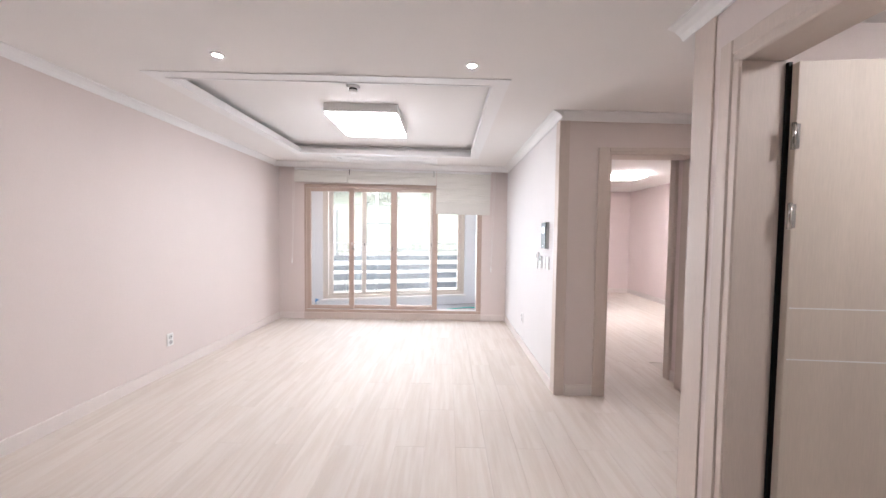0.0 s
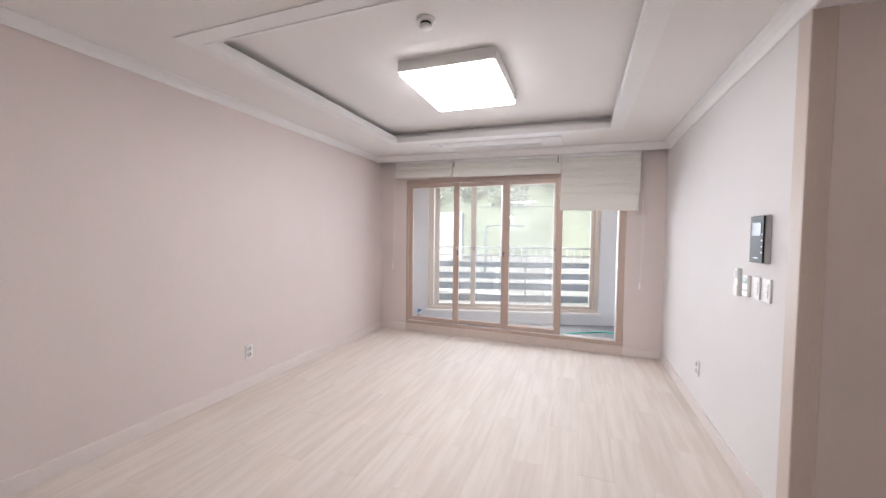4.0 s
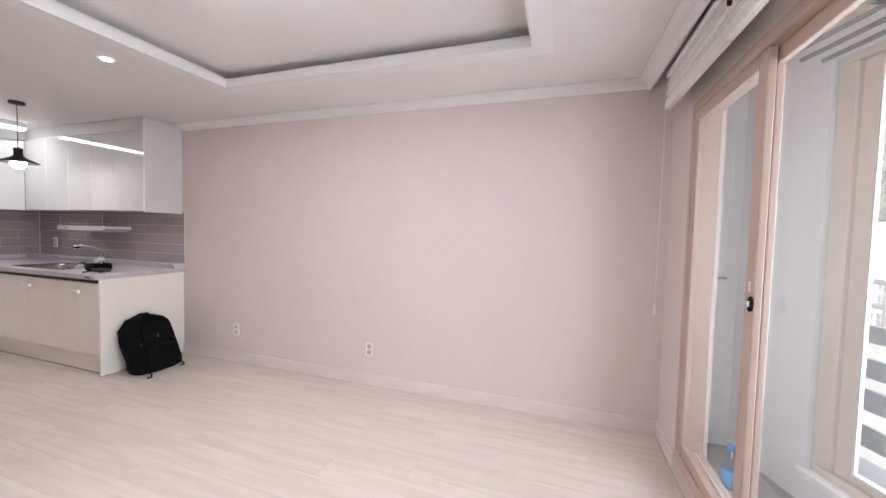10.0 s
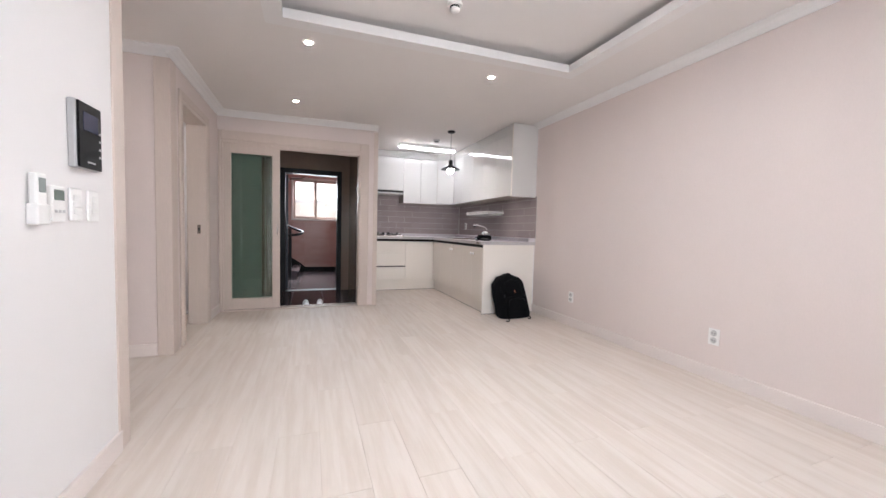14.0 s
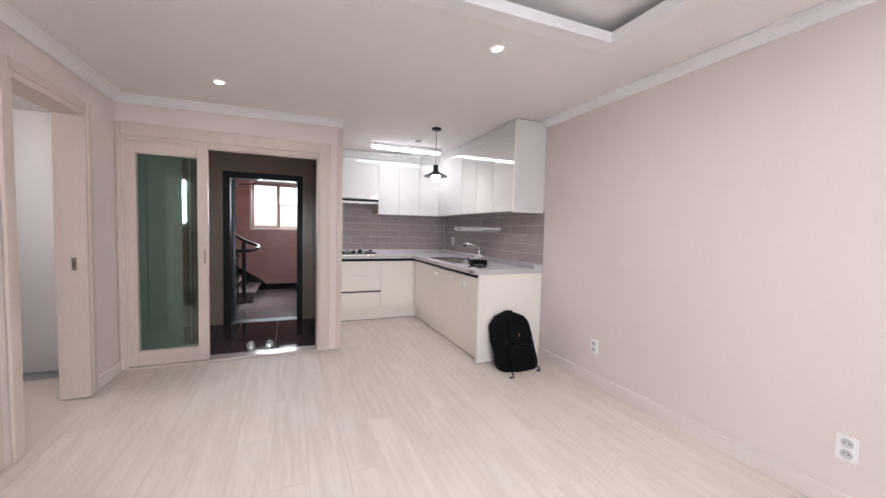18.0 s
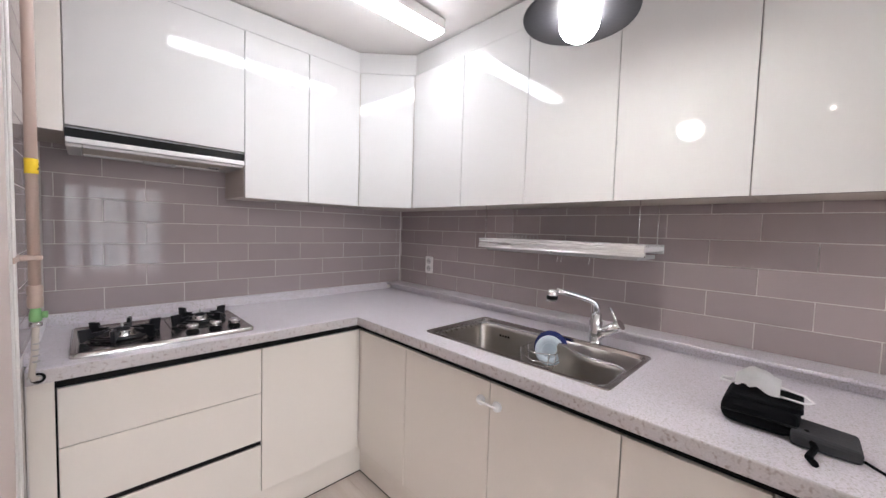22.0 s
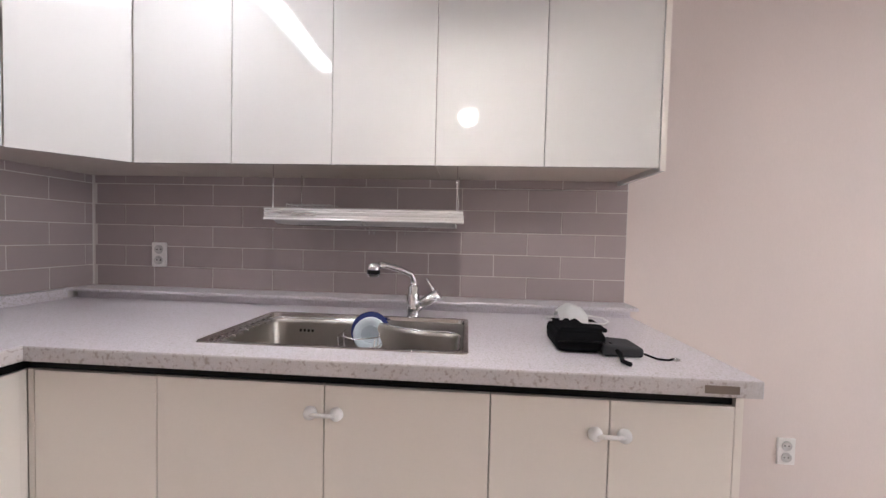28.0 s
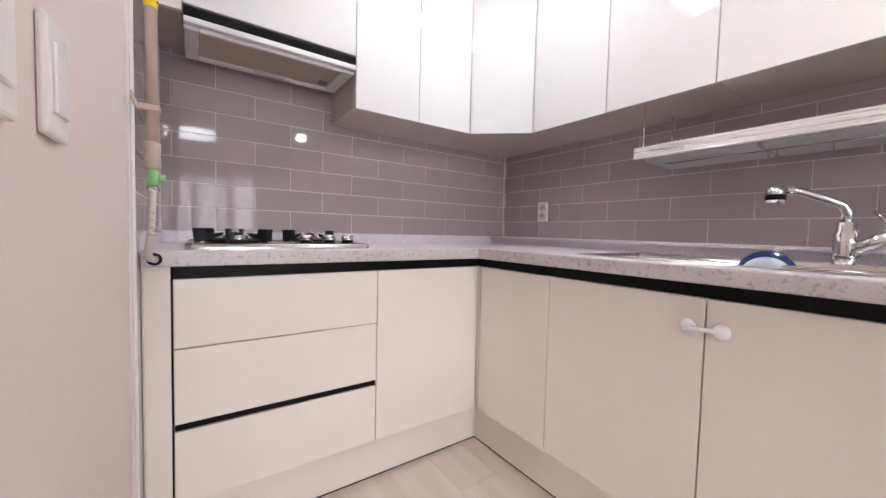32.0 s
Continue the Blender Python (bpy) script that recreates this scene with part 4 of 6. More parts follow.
for k in range(4):
    part("vent_slot", box(BM(), -0.196 + 0.010 * k, -0.191 + 0.010 * k, -0.28, -0.23, 1.6415, 1.643), BLACK, vt)

RACKALU = mat("bright_drawn_aluminium", (0.80, 0.79, 0.78), 0.28, 0.75, var=0.04, grain=0.06, gscale=120, stretch=(14, 0.6, 14), bump=0.02)
# dish rack hung under the cabinets
rack = thing("dish_rack", (-1.28, 1.045, 1.29), "hanging aluminium dish rack with a wire grid", "dish rack")
for y in (0.675, 0.80, 0.93, 1.06, 1.18, 1.30, 1.415):
    part("cross_wire", rod(BM(), (-1.41, y, 1.332), (-1.18, y, 1.332), 0.0016, 6), RACKALU, rack)
for k in range(9):
    part("long_wire", rod(BM(), (-1.40 + k * 0.026, 0.665, 1.336), (-1.40 + k * 0.026, 1.42, 1.336), 0.0016, 6), RACKALU, rack)
rail_profile = [(-1.180, 1.338), (-1.180, 1.294), (-1.158, 1.292), (-1.156, 1.296), (-1.161, 1.299), (-1.161, 1.308), (-1.165, 1.310), (-1.165, 1.313), (-1.161, 1.315), (-1.161, 1.324), (-1.165, 1.326),
                (-1.165, 1.329), (-1.161, 1.331), (-1.162, 1.338)]
part("front_rail", prism(BM(), rail_profile, "y", 0.655, 1.43), RACKALU, rack, "ribbed bright aluminium front rail")
part("back_rail", box(BM(), -1.425, -1.41, 0.655, 1.43, 1.30, 1.338, 0.002), ALU, rack)
for y0, y1 in ((0.69, 1.040), (1.052, 1.40)):
    part("drip_tray", prism(BM(), [(-1.41, 1.278), (-1.195, 1.278), (-1.172, 1.290), (-1.172, 1.293), (-1.415, 1.293)], "y", y0, y1), GREYPLASTIC, rack, "grey drip tray")
for y in (0.655, 1.424):
    part("end_cap", box(BM(), -1.408, -1.182, y, y + 0.006, 1.312, 1.330, 0.002), ALU, rack)
for y in (0.685, 1.405):
    for x in (-1.175, -1.415):
        part("hanger_rod", rod(BM(), (x, y, 1.335), (x, y, 1.508), 0.0022, 8), CHROME, rack)
for k in range(9):
    y = 0.70 + 0.022 * k
    part("plate_prong", tube(BM(), [(-1.36, y, 1.336), (-1.36, y, 1.362), (-1.25, y, 1.362), (-1.25, y, 1.336)], 0.0016, 6), GREYPLASTIC, rack)
hb = part("hook_rail", rod(BM(), (-1.24, 0.74, 1.274), (-1.24, 1.30, 1.274), 0.002, 8), STEEL, rack)
for y in (0.76, 1.28):
    part("rail_stay", rod(BM(), (-1.24, y, 1.274), (-1.24, y, 1.29), 0.002, 8), STEEL, hb)
for y in (1.055, 1.075, 1.20):
    part("hook", tube(BM(), [(-1.24, y, 1.278), (-1.237, y, 1.270), (-1.24, y, 1.252), (-1.232, y, 1.245), (-1.226, y, 1.254)], 0.002, 6), CHROME, hb)

solid("wall_sticker", box(BM(), -1.4870, -1.4860, 1.809, 1.839, 1.305, 1.360, 0.0004), CROWN, "small white paper sticker on the grey tiles", "sticker")

# worktop in an L, with the sink cut out
SX0, SX1, SY0, SY1 = -1.228, -0.808, 0.66, 1.455
CX, CY, CE = -0.707, 0.242, 2.160
bm = BM()
for b in ((XL, PX - 0.010, YB, SY0 - 0.418), (XL, CX, SY0 - 0.418, SY0), (XL, SX0, SY0, SY1), (SX1, CX, SY0, SY1), (XL, CX, SY1, CE)):
    box(bm, *b, CZ - 0.012, CZ)
bmesh.ops.remove_doubles(bm, verts=bm.verts[:], dist=1e-4)
top = thing("worktop", (-1.0, 0.5, CZ - 0.04), "speckled grey-white stone worktop in an L, with a raised back edge", "worktop")
part("slab", bm, STONE, top)
part("front_edge", box(BM(), CX - 0.03, CX + 0.004, CY - 0.03, CE, CZ - 0.042, CZ - 0.0005, 0.003, 2), STONEEDGE, top)
part("front_edge", box(BM(), CX - 0.03, PX - 0.01, CY - 0.03, CY + 0.004, CZ - 0.042, CZ - 0.0008, 0.003, 2), STONEEDGE, top)
part("end_edge", box(BM(), XL + 0.002, CX + 0.003, CE - 0.03, CE + 0.0015, CZ - 0.042, CZ - 0.0005, 0.002), STONEEDGE, top)
part("ledge_face", box(BM(), XL + 0.001, -1.390, YB + 0.023, 2.150, CZ - 0.001, 0.9472), STONE, top, "upright stone face under the ledge")
part("back_ledge", box(BM(), XL + 0.001, -1.352, YB + 0.002, 2.170, 0.9475, 0.962, 0.004, 2), STONE, top, "thin overhanging stone ledge along the sink wall")
part("upstand", box(BM(), -1.351, PX - 0.004, YB + 0.002, YB + 0.022, CZ - 0.001, 0.960, 0.003, 2), STONE, top)
part("side_upstand", box(BM(), PX - 0.018, PX - 0.002, YB + 0.022, 0.18, CZ - 0.001, 0.958, 0.002), STONE, top)
part("maker_plate", box(BM(), CX + 0.0035, CX + 0.0052, 2.025, 2.105, CZ - 0.033, CZ - 0.013, 0.001), mat("bronze_plate", (0.22, 0.18, 0.15), 0.35, 0.7), top, "small bronze plate")

# base units
DY, DX = 0.203, -0.745           # door faces
DZ0, DZ1 = 0.186, 0.832


def unit(label, boxes_body, group="base kitchen cabinets"):
    u = thing("base_cabinet", boxes_body[0:1] + boxes_body[2:3] + (0.0,), label, "cabinet", group)
    part("body", box(BM(), *boxes_body), SATINWHITE, u)
    return u


drw = unit("cream white three-drawer base cabinet under the hob", (-0.258, 0.352, YB + 0.002, DY - 0.021, 0.184, 0.868))
for z0, z1 in ((0.6375, DZ1), (0.4205, 0.6345), (DZ0, 0.398)):
    slab_door("drawer_front", -0.256, 0.350, DY - 0.02, DY, z0, z1, SATINWHITE, drw)
part("grip_channel", box(BM(), -0.256, 0.350, DY - 0.019, DY - 0.006, 0.3985, 0.420), BLACK, drw, "black grip channel")
part("grip_channel_trim", box(BM(), -0.256, 0.350, DY - 0.018, DY - 0.001, 0.3985, 0.403, 0.0005), STEEL, drw, "thin metal trim")
cab = unit("cream white single-door base cabinet in the corner", (-0.73, -0.2595, YB + 0.002, DY - 0.021, 0.184, 0.868))
slab_door("door", -0.728, -0.259, DY - 0.02, DY, DZ0, DZ1, SATINWHITE, cab)
solid("corner_post", box(box(BM(), -0.748, -0.7305, DY - 0.035, DY - 0.006, DZ0, DZ1, 0.001), -0.775, -0.7495, DY - 0.006, DY + 0.012, DZ0, DZ1, 0.001), SATINWHITE, "cream corner post between the base cabinets", "corner post")
bsf = thing("base_side_filler", (0.397, DY, 0.0), "narrow cream filler beside the drawers at the wall", "panel")
part("face_board", box(BM(), 0.356, PX - 0.010, DY - 0.02, DY - 0.002, 0.0, 0.868, 0.001), SATINWHITE, bsf)
part("sealant_bead", box(BM(), PX - 0.010, PX - 0.006, DY - 0.02, DY - 0.004, 0.0, 0.868, 0.001), PLASTIC, bsf, "white silicone bead")
# black filling that stands for shade between drawers and filler
part("drawer_gap_shade", box(BM(), 0.3515, 0.356, DY - 0.03, DY - 0.012, 0.0, 0.868), BLACK, bsf, "black strip for the shade in the gap beside the drawers")
for a, b, w in ((0.222, 0.595, "narrow"), (0.595, 1.075, "wide"), (1.075, 1.52, "wide"), (1.52, 1.824, "narrow"), (1.824, 2.127, "narrow")):
    c = unit("cream white single-door base cabinet, " + w + ", under the worktop", (XL + 0.002, DX - 0.021, a + 0.0008, b - 0.0008, 0.184, 0.868 if not 0.6 <= a + 0.01 < 1.5 else 0.66))
    slab_door("door", DX - 0.02, DX, a + G, b - G, DZ0, DZ1, SATINWHITE, c)
ep = thing("base_end_panel", (-1.1, 2.14, 0), "white end panel of the base cabinets", "panel")
part("board", box(BM(), XL + 0.014, DX - 0.004, 2.128, 2.147, 0.004, 0.871, 0.001), SATINWHITE, ep)
part("edge_band", box(BM(), DX - 0.0035, DX - 0.001, 2.128, 2.147, 0.004, 0.871), SATINWHITE, ep, "cream edge band")
part("wall_seal", box(BM(), XL + 0.0005, XL + 0.0135, 2.130, 2.145, 0.004, 0.871), PLASTIC, ep, "thin white sealant joint")
# black strip drawn as the shade where the panel meets the floor
part("floor_gap_shade", box(BM(), XL + 0.014, DX - 0.002, 2.129, 2.1475, 0.0, 0.0038), BLACK, ep, "black strip for the gap's shade at the floor")
bm = box(BM(), -0.80, 0.353, 0.085, 0.140, 0.005, 0.182)
solid("baseboard_kick_hob", bm, SATINWHITE, "cream kickboard under the base cabinets", "kickboard", kind="structure")
solid("baseboard_kick_sink", box(BM(), -0.85, -0.80, 0.085, 2.127, 0.005, 0.182), SATINWHITE, "cream kickboard under the base cabinets", "kickboard", kind="structure")
# thin shadow line under the kickboards, drawn as a black strip
solid("trim_kick_shade", box(box(BM(), -0.801, 0.353, 0.10, 0.141, 0.0, 0.0048), -0.84, -0.799, 0.085, 2.127, 0.0, 0.0048), BLACK, "black strip for the shade under the kickboards", "joint", kind="structure")
solid("handle_channel_hob", box(box(BM(), -0.76, 0.353, DY - 0.03, DY - 0.012, 0.833, 0.872), DX - 0.03, DX - 0.012, 0.19, 2.127, 0.833, 0.872), BLACK, "black grip channel under the worktop edge", "grip channel", kind="structure")
LOCKWHITE = mat("bright_white_plastic", (0.92, 0.91, 0.90), 0.3, var=0.01, bump=0.0)
for y, z in ((1.075, 0.757), (1.824, 0.745)):
    k = thing("child_lock", (DX, y, z), "white plastic child lock strap across two cabinet doors", "child lock", "child locks")
    for s in (-1, 1):
        bm = BM()
        lathe(bm, [(0.0, 0.0), (0.017, 0.0), (0.019, 0.004), (0.017, 0.012), (0.010, 0.017), (0.0, 0.018)], (0, 0, 0), 16)
        bm.transform(Matrix.Translation((DX, y + s * 0.036, z)) @ Matrix.Rotation(radians(90), 4, "Y"))
        part("pad", bm, LOCKWHITE, k)
    part("strap", tube(BM(), [(DX + 0.012, y - 0.036, z), (DX + 0.018, y - 0.015, z), (DX + 0.018, y + 0.015, z), (DX + 0.012, y + 0.036, z)], 0.006, 8), PLASTIC, k)


# gas hob
def loop(x0, x1, y0, y1, r, z, seg=5):
    pts = []
    for cx, cy, a in ((x1 - r, y1 - r, 0), (x0 + r, y1 - r, 90), (x0 + r, y0 + r, 180), (x1 - r, y0 + r, 270)):
        for i in range(seg + 1):
            t = radians(a + 90 * i / seg)
            pts.append((cx + r * math.cos(t), cy + r * math.sin(t), z))
    return pts


def skin(bm, loops, cap0=False, cap1=False, smooth=True):
    rings = [[bm.verts.new(p) for p in lp] for lp in loops]
    for a, b in zip(rings, rings[1:]):
        for i in range(len(a)):
            bm.faces.new([a[i], a[(i + 1) % len(a)], b[(i + 1) % len(a)], b[i]]).smooth = smooth
    if cap0:
        bm.faces.new(rings[0])
    if cap1:
        bm.faces.new(rings[-1])
    return bm


hob = thing("gas_hob", (0.04, -0.02, CZ), "steel two-burner gas hob with black pan supports", "gas hob")
hx0, hx1, hy0, hy1 = -0.235, 0.325, -0.225, 0.185
part("tray", skin(BM(), [loop(hx0, hx1, hy0, hy1, 0.02, CZ + 0.0005), loop(hx0, hx1, hy0, hy1, 0.02, CZ + 0.014), loop(hx0 + 0.006, hx1 - 0.006, hy0 + 0.006, hy1 - 0.006, 0.018, CZ + 0.018),
     loop(hx0 + 0.016, hx1 - 0.016, hy0 + 0.016, hy1 - 0.016, 0.014, CZ + 0.014)], cap1=True), STEEL, hob)
part("divider", box(BM(), 0.030, 0.034, hy0 + 0.02, hy1 - 0.02, CZ + 0.014, CZ + 0.019, 0.001), STEEL, hob)


def burner(cx, cy, r, reach, fingers, turn):
    z = CZ + 0.014
    b = part("burner", lathe(BM(), [(r * 1.5, 0.0), (r * 1.45, 0.006), (r, 0.008), (r, 0.022), (r * 0.92, 0.026), (r * 0.5, 0.026), (0, 0.027)], (cx, cy, z), 24), STEEL, hob)
    part("burner_cap", lathe(BM(), [(r * 0.62, 0.026), (r * 0.66, 0.029), (r * 0.60, 0.034), (r * 0.2, 0.037), (0, 0.037)], (cx, cy, z), 20), BLACKIRON, b, "black burner cap")
    part("sensor_pin", rod(BM(), (cx, cy, z + 0.036), (cx, cy, z + 0.052), 0.004, 10), GREYPLASTIC, b)
    part("drip_ring", lathe(BM(), [(r * 1.46, 0.004), (r * 1.7, 0.012), (r * 2.0, 0.012), (r * 2.05, 0.001)], (cx, cy, z), 24), BLACKIRON, b)
    g = part("pan_support", tube(BM(), [(cx + reach * 0.82 * math.cos(2 * math.pi * i / 24), cy + reach * 0.82 * math.sin(2 * math.pi * i / 24), z + 0.010) for i in range(24)], 0.005, 6, True), BLACKIRON, hob)
    for i in range(fingers):
        t = math.radians(turn + 360 / fingers * i)
        bm = BM()
        c, s = math.cos(t), math.sin(t)
        bm2 = prism(bm, [(reach * 0.42, z + 0.034), (reach * 0.62, z + 0.030), (reach * 0.74, z + 0.031), (reach * 0.78, z + 0.048), (reach * 1.06, z + 0.048), (reach * 1.02, z + 0.002), (reach * 0.92, z + 0.002),
                              (reach * 0.80, z + 0.012), (reach * 0.5, z + 0.022)], "y", -0.0055, 0.0055)
        bm2.transform(Matrix.Translation((cx, cy, 0)) @ Matrix.Rotation(t, 4, "Z"))
        part("grate_finger", bm2, BLACKIRON, g)


burner(0.185, 0.005, 0.038, 0.118, 6, 15)
burner(-0.085, -0.085, 0.030, 0.120, 4, 28)
for x in (-0.025, -0.105, -0.175):
    kn = part("knob", lathe(BM(), [(0.025, 0.0), (0.025, 0.004), (0.0215, 0.006), (0.0215, 0.028), (0.018, 0.032), (0, 0.032)], (x, 0.105, CZ + 0.014), 18), BLACK, hob)
    part("knob_cap", lathe(BM(), [(0.0220, 0.014), (0.0223, 0.029), (0.019, 0.0335), (0, 0.0338)], (x, 0.105, CZ + 0.014), 18), CHROME, kn)

# sink
sink = thing("kitchen_sink", (-1.05, 1.05, CZ), "brushed steel kitchen sink with a large basin", "sink")
rim = skin(BM(), [loop(SX0 - 0.006, SX1 + 0.006, SY0 - 0.006, SY1 + 0.006, 0.020, CZ + 0.0008), loop(SX0 - 0.004, SX1 + 0.004, SY0 - 0.004, SY1 + 0.004, 0.020, CZ + 0.004),
                  loop(SX0 + 0.010, SX1 - 0.010, SY0 + 0.010, SY1 - 0.010, 0.030, CZ + 0.003), loop(SX0 + 0.014, SX1 - 0.014, SY0 + 0.014, SY1 - 0.014, 0.030, CZ - 0.010)], smooth=False)
part("rim", rim, STEEL, sink)
bx0, bx1, by0, by1 = SX0 + 0.045, SX1 - 0.022, SY0 + 0.030, SY1 - 0.028


def back_edge(y):
    """The basin's edge by the wall: it draws in to leave the tap its deck."""
    u = min(1.0, max(0.0, (y - 1.02) / 0.30))
    return bx0 + 0.120 * u * u * (3 - 2 * u)


def basin_loop(inset, r, z):
    """Anticlockwise from the front corner: three plain sides, then the waved back."""
    x1, y0, y1 = bx1 - inset, by0 + inset, by1 - inset
    xa, xb = back_edge(y1) + inset, bx0 + inset
    pts = []
    for cx, cy, a in ((x1 - r, y1 - r, 0), (xa + r, y1 - r, 90)):
        pts += [(cx + r * math.cos(radians(a + 15 * i)), cy + r * math.sin(radians(a + 15 * i)), z) for i in range(7)]
    for i in range(1, 24):
        y = (y1 - r) + (y0 - y1 + 2 * r) * i / 24
        pts.append((back_edge(y) + inset, y, z))
    for cx, cy, a in ((xb + r, y0 + r, 180), (x1 - r, y0 + r, 270)):
        pts += [(cx + r * math.cos(radians(a + 15 * i)), cy + r * math.sin(radians(a + 15 * i)), z) for i in range(7)]
    return pts


deck = BM()
outer = loop(SX0 + 0.014, SX1 - 0.014, SY0 + 0.014, SY1 - 0.014, 0.030, CZ - 0.010)
outer_ring, inner_ring = [deck.verts.new(p) for p in outer], [deck.verts.new(p) for p in basin_loop(0, 0.055, CZ - 0.011)]
for ring in (outer_ring, inner_ring):
    for i in range(len(ring)):
        deck.edges.new((ring[i], ring[(i + 1) % len(ring)]))
bmesh.ops.triangle_fill(deck, edges=deck.edges[:], use_beauty=True)
part("deck", deck, BASIN, sink)
basin = skin(BM(), [basin_loop(0, 0.055, CZ - 0.011), basin_loop(0.004, 0.055, CZ - 0.014), basin_loop(0.008, 0.055, CZ - 0.026), basin_loop(0.016, 0.055, CZ - 0.15), basin_loop(0.028, 0.05, CZ - 0.178),
                    basin_loop(0.055, 0.04, CZ - 0.192), basin_loop(0.11, 0.02, CZ - 0.197)], cap1=True)
bs = part("basin", basin, BASIN, sink)
part("drain", lathe(BM(), [(0.055, 0.0), (0.05, 0.003), (0.035, 0.001), (0, 0.002)], ((bx0 + bx1) / 2, 1.15, CZ - 0.197), 24), CHROME, bs, "chrome drain strainer")
part("pressed_rim", tube(BM(), basin_loop(-0.005, 0.059, CZ - 0.0095), 0.0048, 8, True), CHROME, sink, "bright pressed edge round the basin")
for k in range(4):
    part("overflow_hole", box(BM(), bx0 + 0.009, bx0 + 0.015, 0.800 + 0.016 * k, 0.810 + 0.016 * k, CZ - 0.058, CZ - 0.047, 0.002), BLACK, bs)
for k in range(9):
    part("drain_rib", rod(BM(), (SX0 + 0.085 + 0.035 * k, SY0 + 0.016, CZ - 0.006), (SX0 + 0.085 + 0.035 * k, SY0 + 0.040, CZ - 0.014), 0.004, 6), STEEL, sink)

tapx, tapy = -1.252, 1.235
tap = thing("kitchen_tap", (tapx, tapy, CZ), "chrome pull-out kitchen mixer tap", "tap")
part("body", lathe(BM(), [(0.030, -0.011), (0.030, 0.0), (0.025, 0.004), (0.0265, 0.02), (0.0265, 0.092), (0.022, 0.098), (0.0225, 0.122), (0.016, 0.128), (0, 0.127)], (tapx, tapy, CZ), 24), CHROME, tap)
sp = [(tapx, tapy, CZ + 0.12), (tapx, tapy, CZ + 0.155), (tapx + 0.010, tapy - 0.010, CZ + 0.175), (tapx + 0.04, tapy - 0.04, CZ + 0.192), (tapx + 0.10, tapy - 0.085, CZ + 0.212), (tapx + 0.135, tapy - 0.11, CZ + 0.218)]
part("spout", tube(BM(), sp, 0.0125, 14), CHROME, tap)
hx, hy, hz = tapx + 0.150, tapy - 0.125, CZ + 0.205
hd = part("spray_head", lathe(BM(), [(0.020, -0.030), (0.023, -0.026), (0.023, 0.004), (0.020, 0.014), (0.012, 0.020), (0, 0.021)], (hx, hy, hz), 20), CHROME, tap)
part("head_ring", lathe(BM(), [(0.0236, -0.020), (0.0238, -0.012), (0.0236, -0.004)], (hx, hy, hz), 20), BLACK, hd, "dark rubber ring")
part("side_arm", rod(BM(), (tapx, tapy + 0.01, CZ + 0.035), (tapx + 0.012, tapy + 0.105, CZ + 0.100), 0.0215, 18), CHROME, tap)
part("lever", tube(BM(), [(tapx + 0.008, tapy + 0.090, CZ + 0.100), (tapx - 0.008, tapy + 0.066, CZ + 0.135), (tapx - 0.014, tapy + 0.052, CZ + 0.155)], 0.006, 10), CHROME, tap)

# plate in a wire rest inside the sink
rest = thing("wire_plate_rest", (-1.1, 1.06, CZ - 0.15), "thin chrome wire plate rest hooked in the sink", "wire rest")
for z in (CZ - 0.04, CZ - 0.075):
    part("wire", tube(BM(), [(bx0 + 0.012, 0.99, z), (-1.09, 0.985, z - 0.004), (-1.055, 1.06, z - 0.006), (-1.09, 1.135, z - 0.004), (bx0 + 0.012, 1.14, z)], 0.0022, 6), CHROME, rest)
for s in (0.0, 0.06):
    part("wire", tube(BM(), [(-1.12 + s, 0.995, CZ - 0.04), (-1.12 + s, 1.0, CZ - 0.12), (-1.12 + s, 1.12, CZ - 0.12), (-1.12 + s, 1.13, CZ - 0.04)], 0.0022, 6), CHROME, rest)


def dish(name, r, centre, normal, material, label, rims):
    d = thing(name, centre, label, "plate", "plates in the sink")
    rot = Vector(normal).to_track_quat("Z", "Y").to_matrix().to_4x4()
    for nm, prof, m in rims:
        bm = lathe(BM(), prof, (0, 0, 0), 32)
        bm.transform(rot)
        part(nm, bm, m, d, local=True)


basket = thing("cutlery_basket", (-1.0, 0.80, CZ - 0.19), "small coiled chrome wire basket lying in the sink", "wire basket")
for k in range(7):
    part("coil", tube(BM(), [(-1.02 + 0.035 * math.cos(a * 0.5236), 0.72 + 0.022 * k, CZ - 0.158 + 0.033 * math.sin(a * 0.5236)) for a in range(12)], 0.0016, 6, True), CHROME, basket)
for a in (0.3, 1.4, 2.6):
    part("stay", rod(BM(), (-1.02 + 0.035 * math.cos(a), 0.71, CZ - 0.158 - 0.033 * math.sin(a)), (-1.02 + 0.035 * math.cos(a), 0.86, CZ - 0.158 - 0.033 * math.sin(a)), 0.0016, 6), CHROME, basket)
nrm = (0.86, 0.22, 0.28)
dish("plate", 0.075, (-1.142, 1.090, CZ - 0.048), nrm, WHITECHINA, "pale blue-white china plate standing in the sink",
     [("dish", [(0.0, 0.008), (0.031, 0.008), (0.033, 0.010), (0.060, 0.015), (0.063, 0.013), (0.040, 0.0), (0.0, 0.0)], WHITECHINA), ("foot_ring", [(0.028, 0.0085), (0.030, 0.012), (0.033, 0.0085)], WHITECHINA)])
dish("plate", 0.085, (-1.154, 1.088, CZ - 0.038), nrm, NAVY, "navy blue glazed plate behind the pale one",
     [("dish", [(0.0, 0.006), (0.04, 0.006), (0.069, 0.012), (0.072, 0.010), (0.045, 0.0), (0.0, 0.0)], NAVY)])

